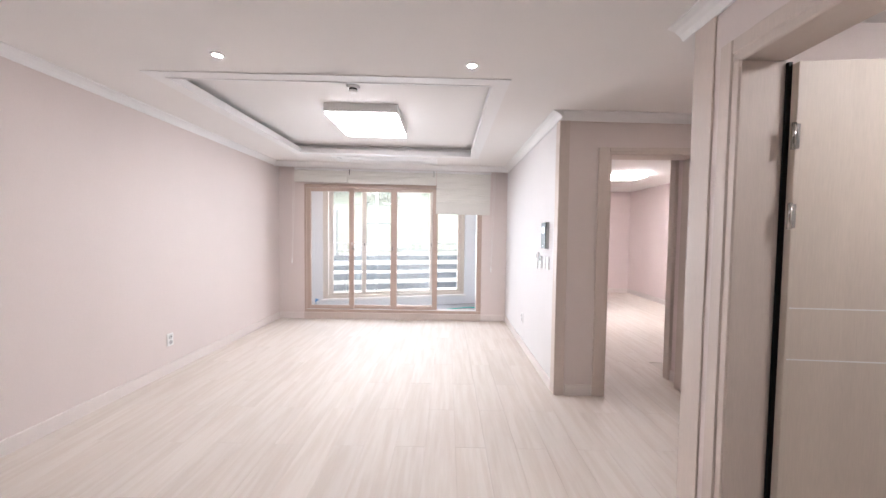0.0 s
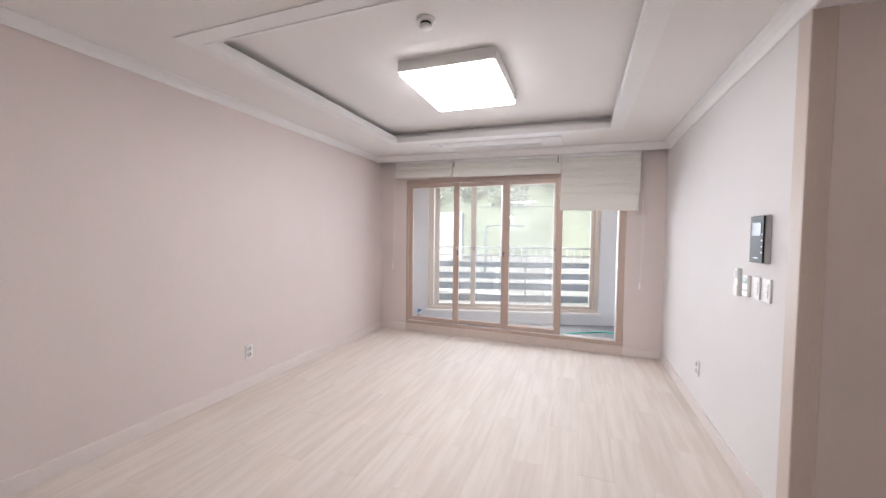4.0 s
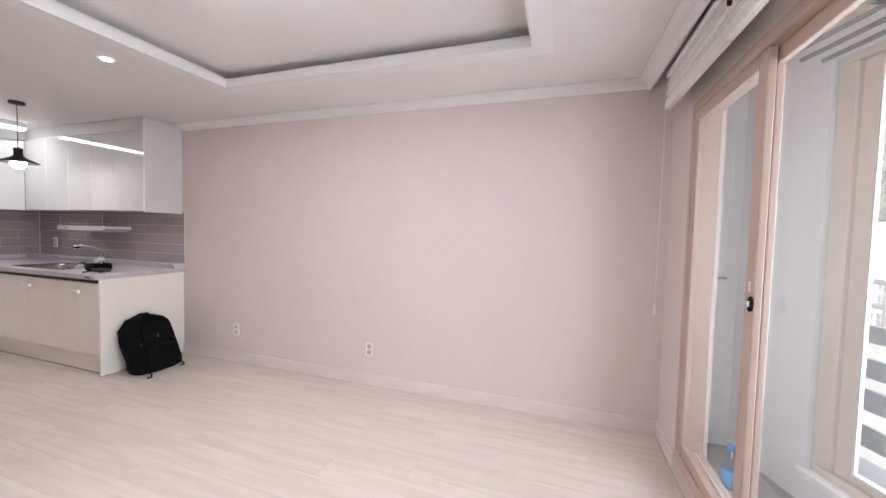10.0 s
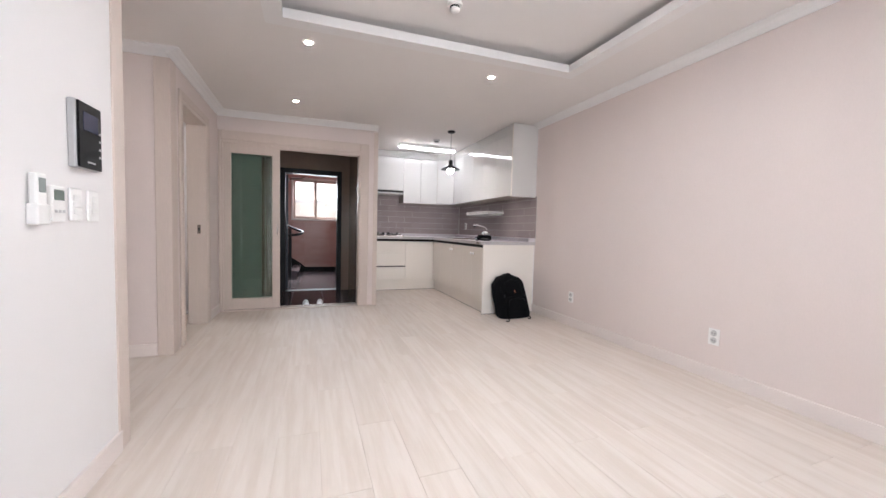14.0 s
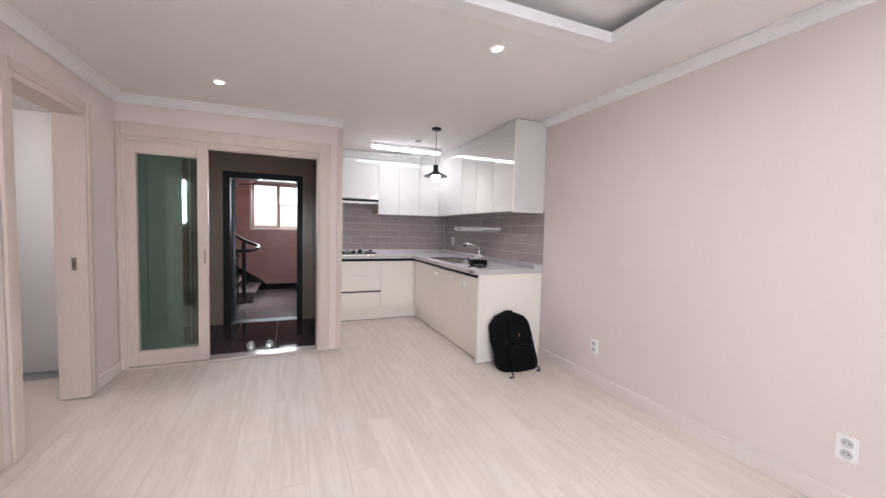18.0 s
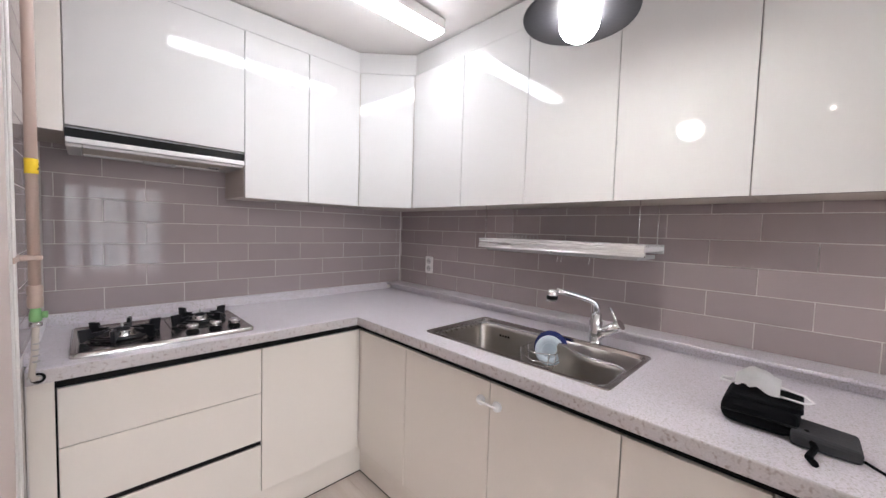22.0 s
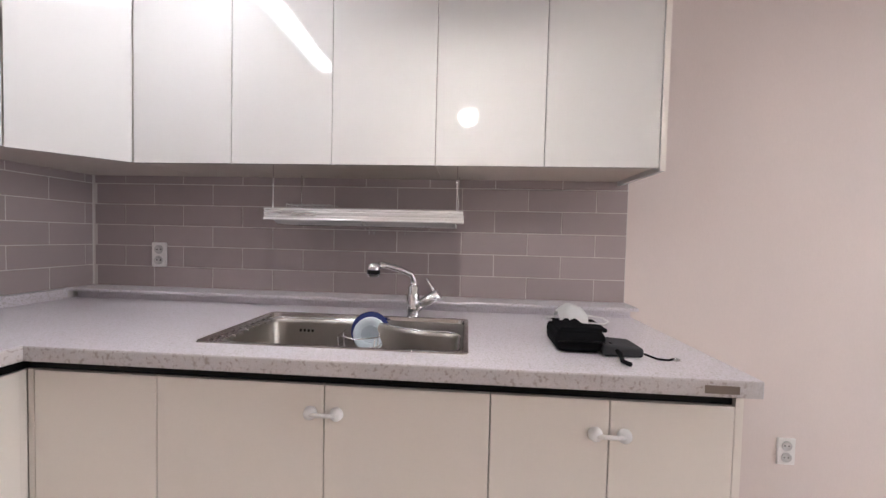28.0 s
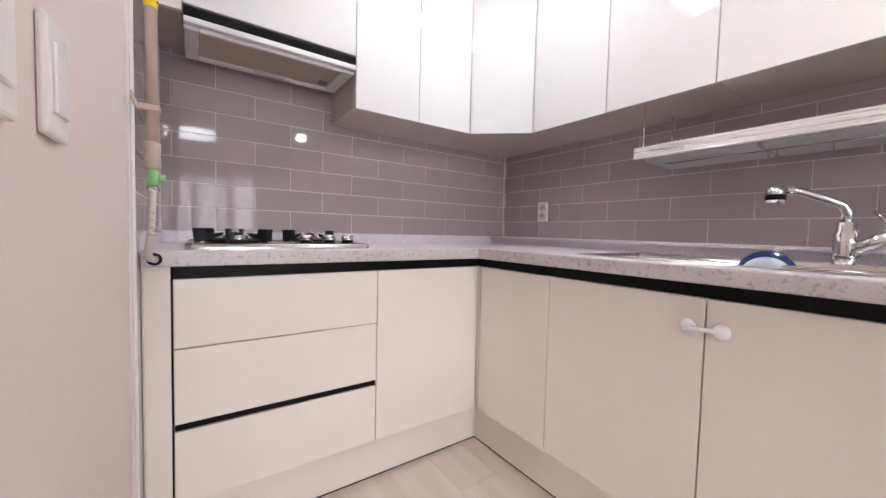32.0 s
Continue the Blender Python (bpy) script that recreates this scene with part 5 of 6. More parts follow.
# tissue pack on a black pouch, and a folded glove beside it
pouch = thing("black_pouch", (-0.95, 1.735, CZ), "soft black nylon belt pouch lying on the worktop", "pouch")
bm = box(BM(), -1.045, -0.885, 1.675, 1.82, CZ + 0.0005, CZ + 0.066, 0.026, 4)
for v in bm.verts:
    v.co += 0.006 * noise.noise_vector(v.co * 18)
    v.co.z = max(v.co.z, CZ + 0.0005)
part("bag", bm, CLOTH, pouch)
part("flap", box(BM(), -1.03, -0.90, 1.69, 1.825, CZ + 0.060, CZ + 0.072, 0.005, 2), CLOTH, pouch)
part("zip", tube(BM(), [(-0.884, 1.68, CZ + 0.035), (-0.880, 1.75, CZ + 0.040), (-0.884, 1.815, CZ + 0.036)], 0.002, 6), BLACK, pouch)
part("strap", tube(BM(), [(-0.90, 1.83, CZ + 0.03), (-0.86, 1.845, CZ + 0.014), (-0.82, 1.835, CZ + 0.007), (-0.795, 1.845, CZ + 0.007)], 0.0065, 6), CLOTH, pouch)
mk = thing("face_mask", (-0.975, 1.745, CZ + 0.072), "used white folded face mask lying on the black pouch", "face mask")
bm = BM()
rows = []
for j in range(9):
    v = j / 8 * 2 - 1
    row = []
    for i in range(13):
        u = i / 12 * 2 - 1
        zz = 0.056 * (1 - 0.45 * u * u) * math.sqrt(max(0.0, 1 - 0.92 * v * v)) + 0.012 * noise.noise((u * 2.6, v * 2.6, 1.0))
        row.append(bm.verts.new((-0.985 + 0.047 * v * (1 - 0.2 * abs(u)), 1.745 + 0.043 * u, CZ + 0.0725 + max(0.0, zz))))
    rows.append(row)
for a, b in zip(rows, rows[1:]):
    for i in range(12):
        bm.faces.new([a[i], a[i + 1], b[i + 1], b[i]]).smooth = True
bmesh.ops.solidify(bm, geom=bm.faces[:], thickness=0.002)
CLOTHWHITE = mat("white_fleece", (0.88, 0.87, 0.86), 0.9, grain=0.06, gscale=300, bump=0.1)
part("mask_cloth", bm, CLOTHWHITE, mk)
part("ear_loop", tube(BM(), [(-0.965, 1.787, CZ + 0.098), (-0.955, 1.83, CZ + 0.094), (-0.95, 1.846, CZ + 0.084), (-0.953, 1.834, CZ + 0.076), (-0.962, 1.787, CZ + 0.076)], 0.0028, 6), CLOTHWHITE, mk, "thin white ear loop")
part("ear_loop", tube(BM(), [(-0.99, 1.693, CZ + 0.085), (-1.0, 1.672, CZ + 0.082), (-1.0, 1.668, CZ + 0.074), (-0.99, 1.69, CZ + 0.074)], 0.0028, 6), CLOTHWHITE, mk, "thin white ear loop")
wal = thing("grey_wallet", (-0.95, 1.9, CZ), "folded dark grey case with a short cord", "case")
bm = box(BM(), -1.0, -0.895, 1.845, 1.955, CZ + 0.0005, CZ + 0.030, 0.008, 2)
for v in bm.verts:
    v.co.z = CZ + (v.co.z - CZ) * (1.15 - 2.2 * (v.co.y - 1.845)) if v.co.z > CZ + 0.01 else v.co.z
part("case", bm, mat("dark_grey_felt", (0.035, 0.035, 0.038), 0.8, bump=0.2), wal)
part("cord", tube(BM(), [(-0.90, 1.955, CZ + 0.012), (-0.885, 1.985, CZ + 0.004), (-0.88, 2.01, CZ + 0.004), (-0.89, 2.03, CZ + 0.004)], 0.003, 6), CLOTH, wal)
part("key_ring", tube(BM(), [(-0.89 + 0.010 * math.cos(a * 0.5236), 2.035 + 0.010 * math.sin(a * 0.5236), CZ + 0.003) for a in range(12)], 0.0022, 6, True), CHROME, wal)


for ob, shift in ((pouch, (0.030, 0.035, 0)), (mk, (0.038, 0.030, 0)), (wal, (0.055, -0.005, 0))):
    ob.location += Vector(shift)
socket(-1.4765, -0.056, 1.121, 90)
switch(PX, 0.885, 1.126, -90, 1)
switch(PX, 1.030, 1.118, -90, 1)

# gas pipe at the side wall
gp = thing("gas_pipe", (0.385, 0.36, CZ), "brown painted gas pipe with a green valve and a clear hose", "gas pipe")
gx, gy = 0.383, 0.305
part("pipe", rod(BM(), (gx, gy, 1.17), (gx, gy, H), 0.0128, 16), PIPE, gp)
part("coupling", lathe(BM(), [(0.0128, 0.0), (0.0165, 0.004), (0.0165, 0.03), (0.014, 0.036), (0.0165, 0.042), (0.0165, 0.062), (0.0128, 0.066)], (gx, gy, 1.115), 16), PIPE, gp)
part("tape_band", lathe(BM(), [(0.0132, 0.0), (0.0140, 0.001), (0.0140, 0.041), (0.0132, 0.042)], (gx, gy, 1.495), 16), YELLOW, gp, "yellow marking tape")
for a, dz in ((150, 0.012), (175, 0.026)):
    part("tape_mark", rod(BM(), (gx + 0.0134 * math.cos(radians(a)), gy + 0.0134 * math.sin(radians(a)), 1.495 + dz), (gx + 0.0134 * math.cos(radians(a + 22)), gy + 0.0134 * math.sin(radians(a + 22)), 1.495 + dz + 0.006), 0.0022, 6), BLACK, gp, "black printed mark")
part("bracket", box(box(BM(), gx - 0.0165, PX - 0.003, gy - 0.0155, gy + 0.0165, 1.251, 1.267, 0.003), PX - 0.016, PX - 0.012, gy + 0.012, 0.410, 1.251, 1.267, 0.001), PIPE, gp)
vb = part("valve_body", lathe(BM(), [(0.008, 0.0), (0.0135, 0.004), (0.0135, 0.022), (0.0105, 0.036), (0.0105, 0.042)], (gx, gy, 1.075), 14), GREEN, gp, "green valve")
part("valve_knob", rod(BM(), (gx - 0.024, gy, 1.094), (gx - 0.012, gy, 1.094), 0.010, 12), GREEN, vb)
part("valve_ring", lathe(BM(), [(0.0125, 0.0), (0.0135, 0.004), (0.0125, 0.010)], (gx, gy, 1.062), 12), CHROME, vb)
part("hose", tube(BM(), [(gx, gy, 1.075), (gx + 0.002, gy - 0.004, 1.03), (gx + 0.005, gy - 0.010, 0.98), (gx + 0.010, gy - 0.020, 0.94), (gx + 0.014, gy - 0.032, 0.912), (gx + 0.010, gy - 0.046, CZ - 0.019), (gx + 0.004, gy - 0.064, CZ - 0.021)], 0.0078, 12), HOSE, gp, "clear braided hose")
for k in range(6):
    part("hose_clip", lathe(BM(), [(0.0080, 0.0), (0.0088, 0.002), (0.0080, 0.004)], (gx + 0.002, gy - 0.004 - 0.001 * k, 1.045 - 0.018 * k), 10), GREYPLASTIC, gp)
part("hose_grommet", tube(BM(), [(gx + 0.003 + 0.013 * math.cos(a * 0.5236), gy - 0.0575, CZ - 0.021 + 0.013 * math.sin(a * 0.5236)) for a in range(12)], 0.004, 8, True), BLACK, gp, "black rubber grommet in the worktop edge")
cd = thing("electric_cable_duct", (PX - 0.006, 0.345, 0.0), "thin white cable duct up the partition", "cable duct")
part("duct_base", box(BM(), PX - 0.005, PX, 0.332, 0.358, 0.0, H, 0.001), PLASTIC, cd)
part("duct_cover", box(BM(), PX - 0.012, PX - 0.0052, 0.3335, 0.3565, 0.0, H, 0.002), PLASTIC, cd)

# ceiling fixtures
kl = thing("kitchen_ceiling_lamp", (-0.52, 0.48, 2.33), "long white LED kitchen ceiling lamp, lit", "ceiling lamp")
part("lamp_body", box(BM(), -0.99, -0.045, 0.427, 0.537, 2.353, H, 0.003), PLASTIC, kl)
part("diffuser", box(BM(), -0.985, -0.05, 0.430, 0.534, 2.335, 2.3528, 0.006, 2), LED_KITCHEN, kl, "glowing white diffuser")


def detector(x, y, z, label):
    d = thing("smoke_detector", (x, y, z), label, "smoke detector", "smoke detectors")
    part("base", lathe(BM(), [(0.050, 0.0), (0.050, -0.012), (0.046, -0.016), (0.046, -0.020)][::-1], (x, y, z), 24), PLASTIC, d)
    part("cage", lathe(BM(), [(0.030, -0.016), (0.030, -0.034), (0.034, -0.036), (0.034, -0.042), (0.024, -0.050), (0, -0.051)][::-1], (x, y, z), 20), PLASTIC, d)
    part("vent_band", lathe(BM(), [(0.0305, -0.021), (0.0305, -0.032)], (x, y, z), 20), DARKHOLE, d, "dark vent slots")
    hung(d)


detector(-0.53, 0.885, H, "small round white smoke detector on the kitchen ceiling")
detector(0.394, 3.90, RZ, "small round white smoke detector in the ceiling recess")

px, py = -0.556, 1.437
pend = thing("pendant_lamp", (px, py, 1.83), "black metal pendant lamp with a bare round bulb, lit", "pendant lamp")
part("canopy", lathe(BM(), [(0.052, 0.0), (0.052, -0.018), (0.046, -0.024), (0.006, -0.026), (0, -0.026)][::-1], (px, py, H), 24), BLACKIRON, pend)
part("cord", rod(BM(), (px, py, 2.02), (px, py, H - 0.024), 0.0028, 8), BLACK, pend)
part("socket_cup", lathe(BM(), [(0.0, 0.092), (0.005, 0.092), (0.007, 0.083), (0.027, 0.080), (0.030, 0.075), (0.030, 0.066), (0.028, 0.062), (0.028, 0.020), (0.032, 0.012)][::-1], (px, py, 1.925), 24), BLACKIRON, pend)
part("shade", lathe(BM(), [(0.128, -0.045), (0.130, -0.042), (0.086, -0.020), (0.045, 0.001), (0.032, 0.014), (0.030, 0.012), (0.042, -0.003), (0.084, -0.024), (0.1275, -0.047)], (px, py, 1.925), 40), BLACKIRON, pend, "wide black cone shade")
part("bulb", lathe(BM(), [(0.0, -0.102), (0.018, -0.0985), (0.033, -0.0885), (0.0425, -0.073), (0.045, -0.057), (0.042, -0.040), (0.031, -0.022), (0.018, -0.008), (0.014, 0.04)], (px, py, 1.925), 28), BULB, pend, "glowing round bulb")
# ---- entrance: sliding glass doors, small hall, front door and stairwell
EF = -0.06                         # hall floor
casing("trim_door_entrance", "pale wood-film frame round the entrance sliding doors", (
    (0.632, 0.667, PY - 0.16, PY + 0.004, 0, 2.03), (2.225, 2.26, PY - 0.16, PY + 0.004, 0, 2.03), (0.632, 2.26, PY - 0.16, PY + 0.004, 1.995, 2.045),
    (0.54, 0.650, PY + 0.002, PY + 0.018, 0, 2.14), (2.243, 2.272, PY + 0.002, PY + 0.018, 0, 2.14), (0.650, 2.243, PY + 0.002, PY + 0.018, 2.03, 2.14)))
solid("trim_door_track", box(box(box(BM(), 0.667, 2.225, PY - 0.05, PY - 0.045, 1.985, 1.996), 0.667, 2.225, PY - 0.10, PY - 0.095, 1.985, 1.996), 0.667, 2.225, PY - 0.008, PY - 0.002, 1.98, 1.996), TRIM, "grooved track above the sliding doors", "track", kind="structure")
sill = thing("door_sill", (1.45, PY - 0.07, 0), "low pale sill with metal runners under the sliding doors", "sill", kind="structure")
part("sill_board", box(BM(), 0.667, 2.225, PY - 0.16, PY + 0.006, -0.10, 0.012, 0.002), TRIM, sill)
for y in (PY - 0.03, PY - 0.075, PY - 0.12):
    part("runner", box(BM(), 0.667, 2.225, y - 0.004, y + 0.004, 0.012, 0.017), STEEL, sill)


def glass_leaf(x0, x1, y, grip, frosted=False):
    d = thing("sliding_door", ((x0 + x1) / 2, y, 0.018), "sliding door with a pale frame and green frosted glass, slid aside", "sliding door", "entrance sliding doors")
    s = BM()
    box(s, x0, x0 + 0.085, y - 0.016, y + 0.016, 0.018, 1.985, 0.004)
    box(s, x1 - 0.085, x1, y - 0.016, y + 0.016, 0.018, 1.985, 0.004)
    box(s, x0 + 0.085, x1 - 0.085, y - 0.0155, y + 0.0155, 0.018, 0.15, 0.003)
    box(s, x0 + 0.085, x1 - 0.085, y - 0.0155, y + 0.0155, 1.89, 1.985, 0.003)
    part("door_frame", s, TRIM, d)
    part("glass", box(BM(), x0 + 0.08, x1 - 0.08, y - 0.003, y + 0.003, 0.145, 1.895), TINTED, d, "clear greenish glass")
    if frosted:
        part("frosted_film", box(BM(), x0 + 0.205, x1 - 0.082, y + 0.004, y + 0.0055, 0.15, 1.89), FROST, d, "green frosted film on the glass")
    if grip:
        part("pull", box(BM(), x0 + 0.022, x0 + 0.034, y + 0.0145, y + 0.018, 0.93, 1.05, 0.002), STEEL, d)


glass_leaf(1.618, 2.232, PY - 0.03, True)
glass_leaf(1.625, 2.232, PY - 0.075, False, True)
glass_leaf(1.632, 2.232, PY - 0.12, False)

wall("wall_hall_right", "brown tiled hall wall", ENTRYWALL, (0.60, 0.625, -0.42, PY - 0.14, -0.12, 2.5))
wall("wall_hall_head", "brown tiled wall above the sliding doors", ENTRYWALL, (0.625, XB, PY - 0.155, PY - 0.141, 2.05, 2.5))
wall("wall_hall_left", "brown tiled hall wall", ENTRYWALL, (XB, XB + 0.14, -0.57, PY - 0.14, -0.12, 2.5))
FX0, FX1, FZ = 0.80, 1.69, 1.955
wall("wall_front", "brown tiled wall round the front door", ENTRYWALL, (0.60, FX0, -0.57, -0.42, -0.12, 2.5), (FX1, XB, -0.57, -0.42, -0.12, 2.5), (FX0, FX1, -0.57, -0.42, FZ, 2.5))
solid("ceiling_hall", box(BM(), 0.60, XB, -0.57, PY - 0.14, 2.44, 2.5), CEILING, "plain white hall ceiling", "ceiling", kind="structure")
hf = solid("floor_hall", box(BM(), 0.60, XB, -0.57, PY - 0.14, -0.16, EF - 0.008), GROUT_FLOOR, "dark polished stone hall floor", "floor", kind="structure")
cab = thing("shoe_cabinet", (2.12, 0.3, EF), "tall glossy taupe shoe cabinet with aluminium edges", "cabinet")
GLOSSTAUPE = mat("gloss_taupe_board", (0.20, 0.155, 0.13), 0.06, var=0.03, bump=0, coat=0.5)
part("body", box(BM(), 1.925, XB - 0.002, -0.40, 1.07, EF + 0.10, 2.42), GLOSSTAUPE, cab)
part("plinth", box(BM(), 1.97, XB - 0.002, -0.40, 1.07, EF, EF + 0.10), BLACK, cab)
for y0, y1 in ((-0.395, 0.09), (0.094, 0.58), (0.584, 1.066)):
    for z0, z1 in ((EF + 0.105, 0.50), (0.504, 2.415)):
        d = part("door", box(BM(), 1.905, 1.924, y0, y1, z0, z1, 0.002), GLOSSTAUPE, cab)
    part("edge_profile", box(BM(), 1.899, 1.905, y1 - 0.012, y1, EF + 0.105, 2.415), ALU, cab, "aluminium edge profile")

# front door: black steel frame, leaf swung out into the stairwell
casing_black = BM()
for b in ((FX0 - 0.045, FX0 + 0.03, -0.59, -0.395, EF, FZ + 0.05), (FX1 - 0.03, FX1 + 0.055, -0.59, -0.395, EF, FZ + 0.05), (FX0 + 0.03, FX1 - 0.03, -0.59, -0.395, FZ - 0.03, FZ + 0.05), (FX0 + 0.03, FX1 - 0.03, -0.59, -0.395, EF - 0.03, EF + 0.004)):
    box(casing_black, *b, 0.005)
solid("door_front_frame", casing_black, BLACKIRON, "black steel front door frame", "door frame", kind="structure")
fd = thing("front_door", (1.665, -0.60, EF + 0.03), "dark steel front door swung open into the stairwell", "door", rz=11.5)
part("leaf", box(BM(), -0.045, -0.005, -0.86, 0.0, 0.0, FZ - 0.005, 0.003), mat("dark_steel_door", (0.045, 0.05, 0.06), 0.3, 0.4, var=0.08), fd, local=True)
cl = part("door_closer", box(BM(), -0.085, -0.046, -0.35, -0.13, FZ - 0.10, FZ - 0.05, 0.004), GREYPLASTIC, fd, local=True)
part("closer_arm", tube(BM(), [(-0.065, -0.30, FZ - 0.045), (-0.27, -0.20, FZ - 0.03), (-0.31, -0.015, FZ - 0.02)], 0.008, 8), BLACKIRON, cl, local=True)
part("lock_case", box(BM(), -0.070, -0.046, -0.82, -0.74, 0.91, 1.15, 0.006), BLACK, fd, local=True)
part("lever", tube(BM(), [(-0.068, -0.78, 1.0), (-0.105, -0.78, 1.0), (-0.105, -0.67, 1.0)], 0.009, 8), STEEL, fd, local=True)

# pair of white slippers on the hall floor
for x, a in ((1.32, 8), (1.13, -6)):
    s = thing("slipper", (x, 0.74, EF), "worn white rubber slipper on the hall floor", "slipper", "pair of slippers", rz=a)
    outline = [(0.036 * math.cos(t) * (1 + 0.15 * math.sin(t)), 0.125 * math.sin(t)) for t in [2 * math.pi * i / 20 for i in range(20)]]
    part("sole", prism(BM(), outline, "z", 0.0, 0.022), PLASTIC, s, local=True)
    bm = BM()
    rows = []
    for j in range(6):
        y = 0.005 + 0.017 * j
        w = 0.042 - 0.0012 * j * j * 0.6
        rows.append([bm.verts.new((w * math.cos(t), y, 0.014 + (0.058 - 0.004 * j) * math.sin(t))) for t in [math.pi * i / 10 for i in range(11)]])
    for a0, b0 in zip(rows, rows[1:]):
        for i in range(10):
            bm.faces.new([a0[i], a0[i + 1], b0[i + 1], b0[i]]).smooth = True
    bmesh.ops.solidify(bm, geom=bm.faces[:], thickness=0.004)
    part("upper", bm, PLASTIC, s, local=True)

# stairwell
SX_0, SX_1, SYB = 0.2, 4.3, -3.30
wall("wall_stair_back", "pink-beige stone-tiled stairwell wall with a window", PINKSTONE, (SX_0, 0.56, SYB - 0.2, SYB, -2.0, 4.5), (1.70, SX_1, SYB - 0.2, SYB, -2.0, 4.5), (0.56, 1.70, SYB - 0.2, SYB, -2.0, 1.19), (0.56, 1.70, SYB - 0.2, SYB, 2.22, 4.5))
wall("wall_stair_right", "pink-beige tiled stairwell side wall", PINKSTONE, (SX_0 - 0.15, SX_0, SYB - 0.2, -0.57, -2.0, 4.5))
wall("wall_stair_left", "pink-beige tiled stairwell side wall", PINKSTONE, (SX_1, SX_1 + 0.15, SYB - 0.2, -0.57, -2.0, 4.5))
wall("wall_stair_front", "pink-beige tiled stairwell wall round the front door", PINKSTONE, (SX_0, FX0 - 0.045, -0.72, -0.575, -2.0, 4.5), (FX1 + 0.055, SX_1, -0.72, -0.575, -2.0, 4.5), (FX0 - 0.045, FX1 + 0.055, -0.72, -0.595, FZ + 0.05, 4.5))
bpy.data.objects["wall_stair_front"].location.y = -0.0
solid("ceiling_stair", box(BM(), SX_0, SX_1, SYB, -0.57, 4.4, 4.5), CEILING, "plain stairwell ceiling", "ceiling", kind="structure")
lf = solid("floor_stair", box(BM(), SX_0, 1.78, SYB, -0.57, -0.2, EF - 0.008), STAIRSTONE, "grey granite landing", "floor", kind="structure")
solid("floor_stair_lower", box(BM(), 1.78, SX_1, SYB, -0.57, -2.0, -1.8), STAIRSTONE, "lower stair landing", "floor", kind="structure")
st = thing("stairs", (1.5, -2.6, EF), "grey granite stairs going up beside the landing", "stairs")
for k in range(9):
    x0 = 1.50 + 0.27 * k
    part("riser", box(BM(), x0 + 0.02, x0 + 0.31, SYB + 0.002, -1.95, EF + 0.172 * k - (0.0 if k == 0 else 0.10), EF + 0.172 * (k + 1) - 0.03), STAIRSTONE, st)
    part("tread", box(BM(), x0 - 0.02, x0 + 0.30, SYB + 0.002, -1.93, EF + 0.172 * (k + 1) - 0.03, EF + 0.172 * (k + 1), 0.005), STAIRSTONE, st)
bm = box(BM(), SX_0, 1.38, SYB, SYB + 0.015, EF, EF + 0.11)
prism(bm, [(1.38, EF), (1.38, EF + 0.11), (1.50, EF + 0.22), (3.9, EF + 1.75), (3.9, EF + 1.5), (1.75, EF + 0.12), (1.60, EF)], "y", SYB, SYB + 0.015)
solid("baseboard_stair", bm, BLACK, "black skirting climbing beside the stairs", "baseboard", kind="structure")
hr = thing("stair_railing", (1.6, -1.75, EF), "black iron stair railing with a curved handrail end", "railing")
rz0 = EF + 1.0
path = [(3.6, -1.88, rz0 + 1.38), (2.6, -1.88, rz0 + 0.72), (1.85, -1.88, rz0 + 0.22), (1.68, -1.88, rz0 + 0.10), (1.55, -1.88, rz0 + 0.04)]
arc = [(1.53 - 0.12 * math.sin(math.pi * i / 8), -1.66 - 0.22 * math.cos(math.pi * i / 8), rz0 + 0.03 - 0.012 * i) for i in range(1, 9)]
path += arc + [(1.62, -1.44, rz0 - 0.07), (1.9, -1.44, rz0 - 0.07), (2.2, -1.44, rz0 - 0.25), (3.4, -1.44, rz0 - 1.0)]
part("handrail", tube(BM(), path, 0.026, 10), BLACKIRON, hr)
part("lower_rail", tube(BM(), [(3.6, -1.88, rz0 + 1.05), (2.6, -1.88, rz0 + 0.40), (1.72, -1.88, rz0 - 0.20)], 0.012, 8), BLACKIRON, hr)
part("lower_rail", tube(BM(), [(3.6, -1.88, rz0 + 0.55), (2.6, -1.88, rz0 - 0.12), (1.72, -1.88, rz0 - 0.70)], 0.012, 8), BLACKIRON, hr)
part("lower_rail", tube(BM(), [(1.62, -1.46, EF + 0.10), (2.1, -1.46, EF + 0.10)], 0.012, 8), BLACKIRON, hr)
part("newel_post", box(BM(), 1.625, 1.685, -1.90, -1.84, EF, rz0 + 0.06, 0.006), BLACKIRON, hr)
part("baluster", rod(BM(), (1.70, -1.445, EF), (1.70, -1.445, rz0 - 0.07), 0.011, 8), BLACKIRON, hr)
for k in range(6):
    x = 1.90 + 0.26 * k
    part("baluster", rod(BM(), (x, -1.88, EF + 0.172 * (k + 2)), (x, -1.88, rz0 + 0.25 + 0.172 * k), 0.009, 8), BLACKIRON, hr)
    bm = tube(BM(), [(x - 0.05, -1.88, rz0 - 0.22 + 0.17 * k), (x - 0.09, -1.88, rz0 - 0.1 + 0.17 * k), (x - 0.04, -1.88, rz0 + 0.02 + 0.17 * k), (x, -1.88, rz0 - 0.04 + 0.17 * k)], 0.006, 6)
    part("scroll", bm, BLACKIRON, hr)
sw = thing("window_3", (1.13, SYB, 1.19), "white-framed sliding stairwell window with frosted panes", "window", kind="structure")
WHITEFRAME = mat("white_pvc_frame", (0.70, 0.64, 0.60), 0.35)
fr = BM()
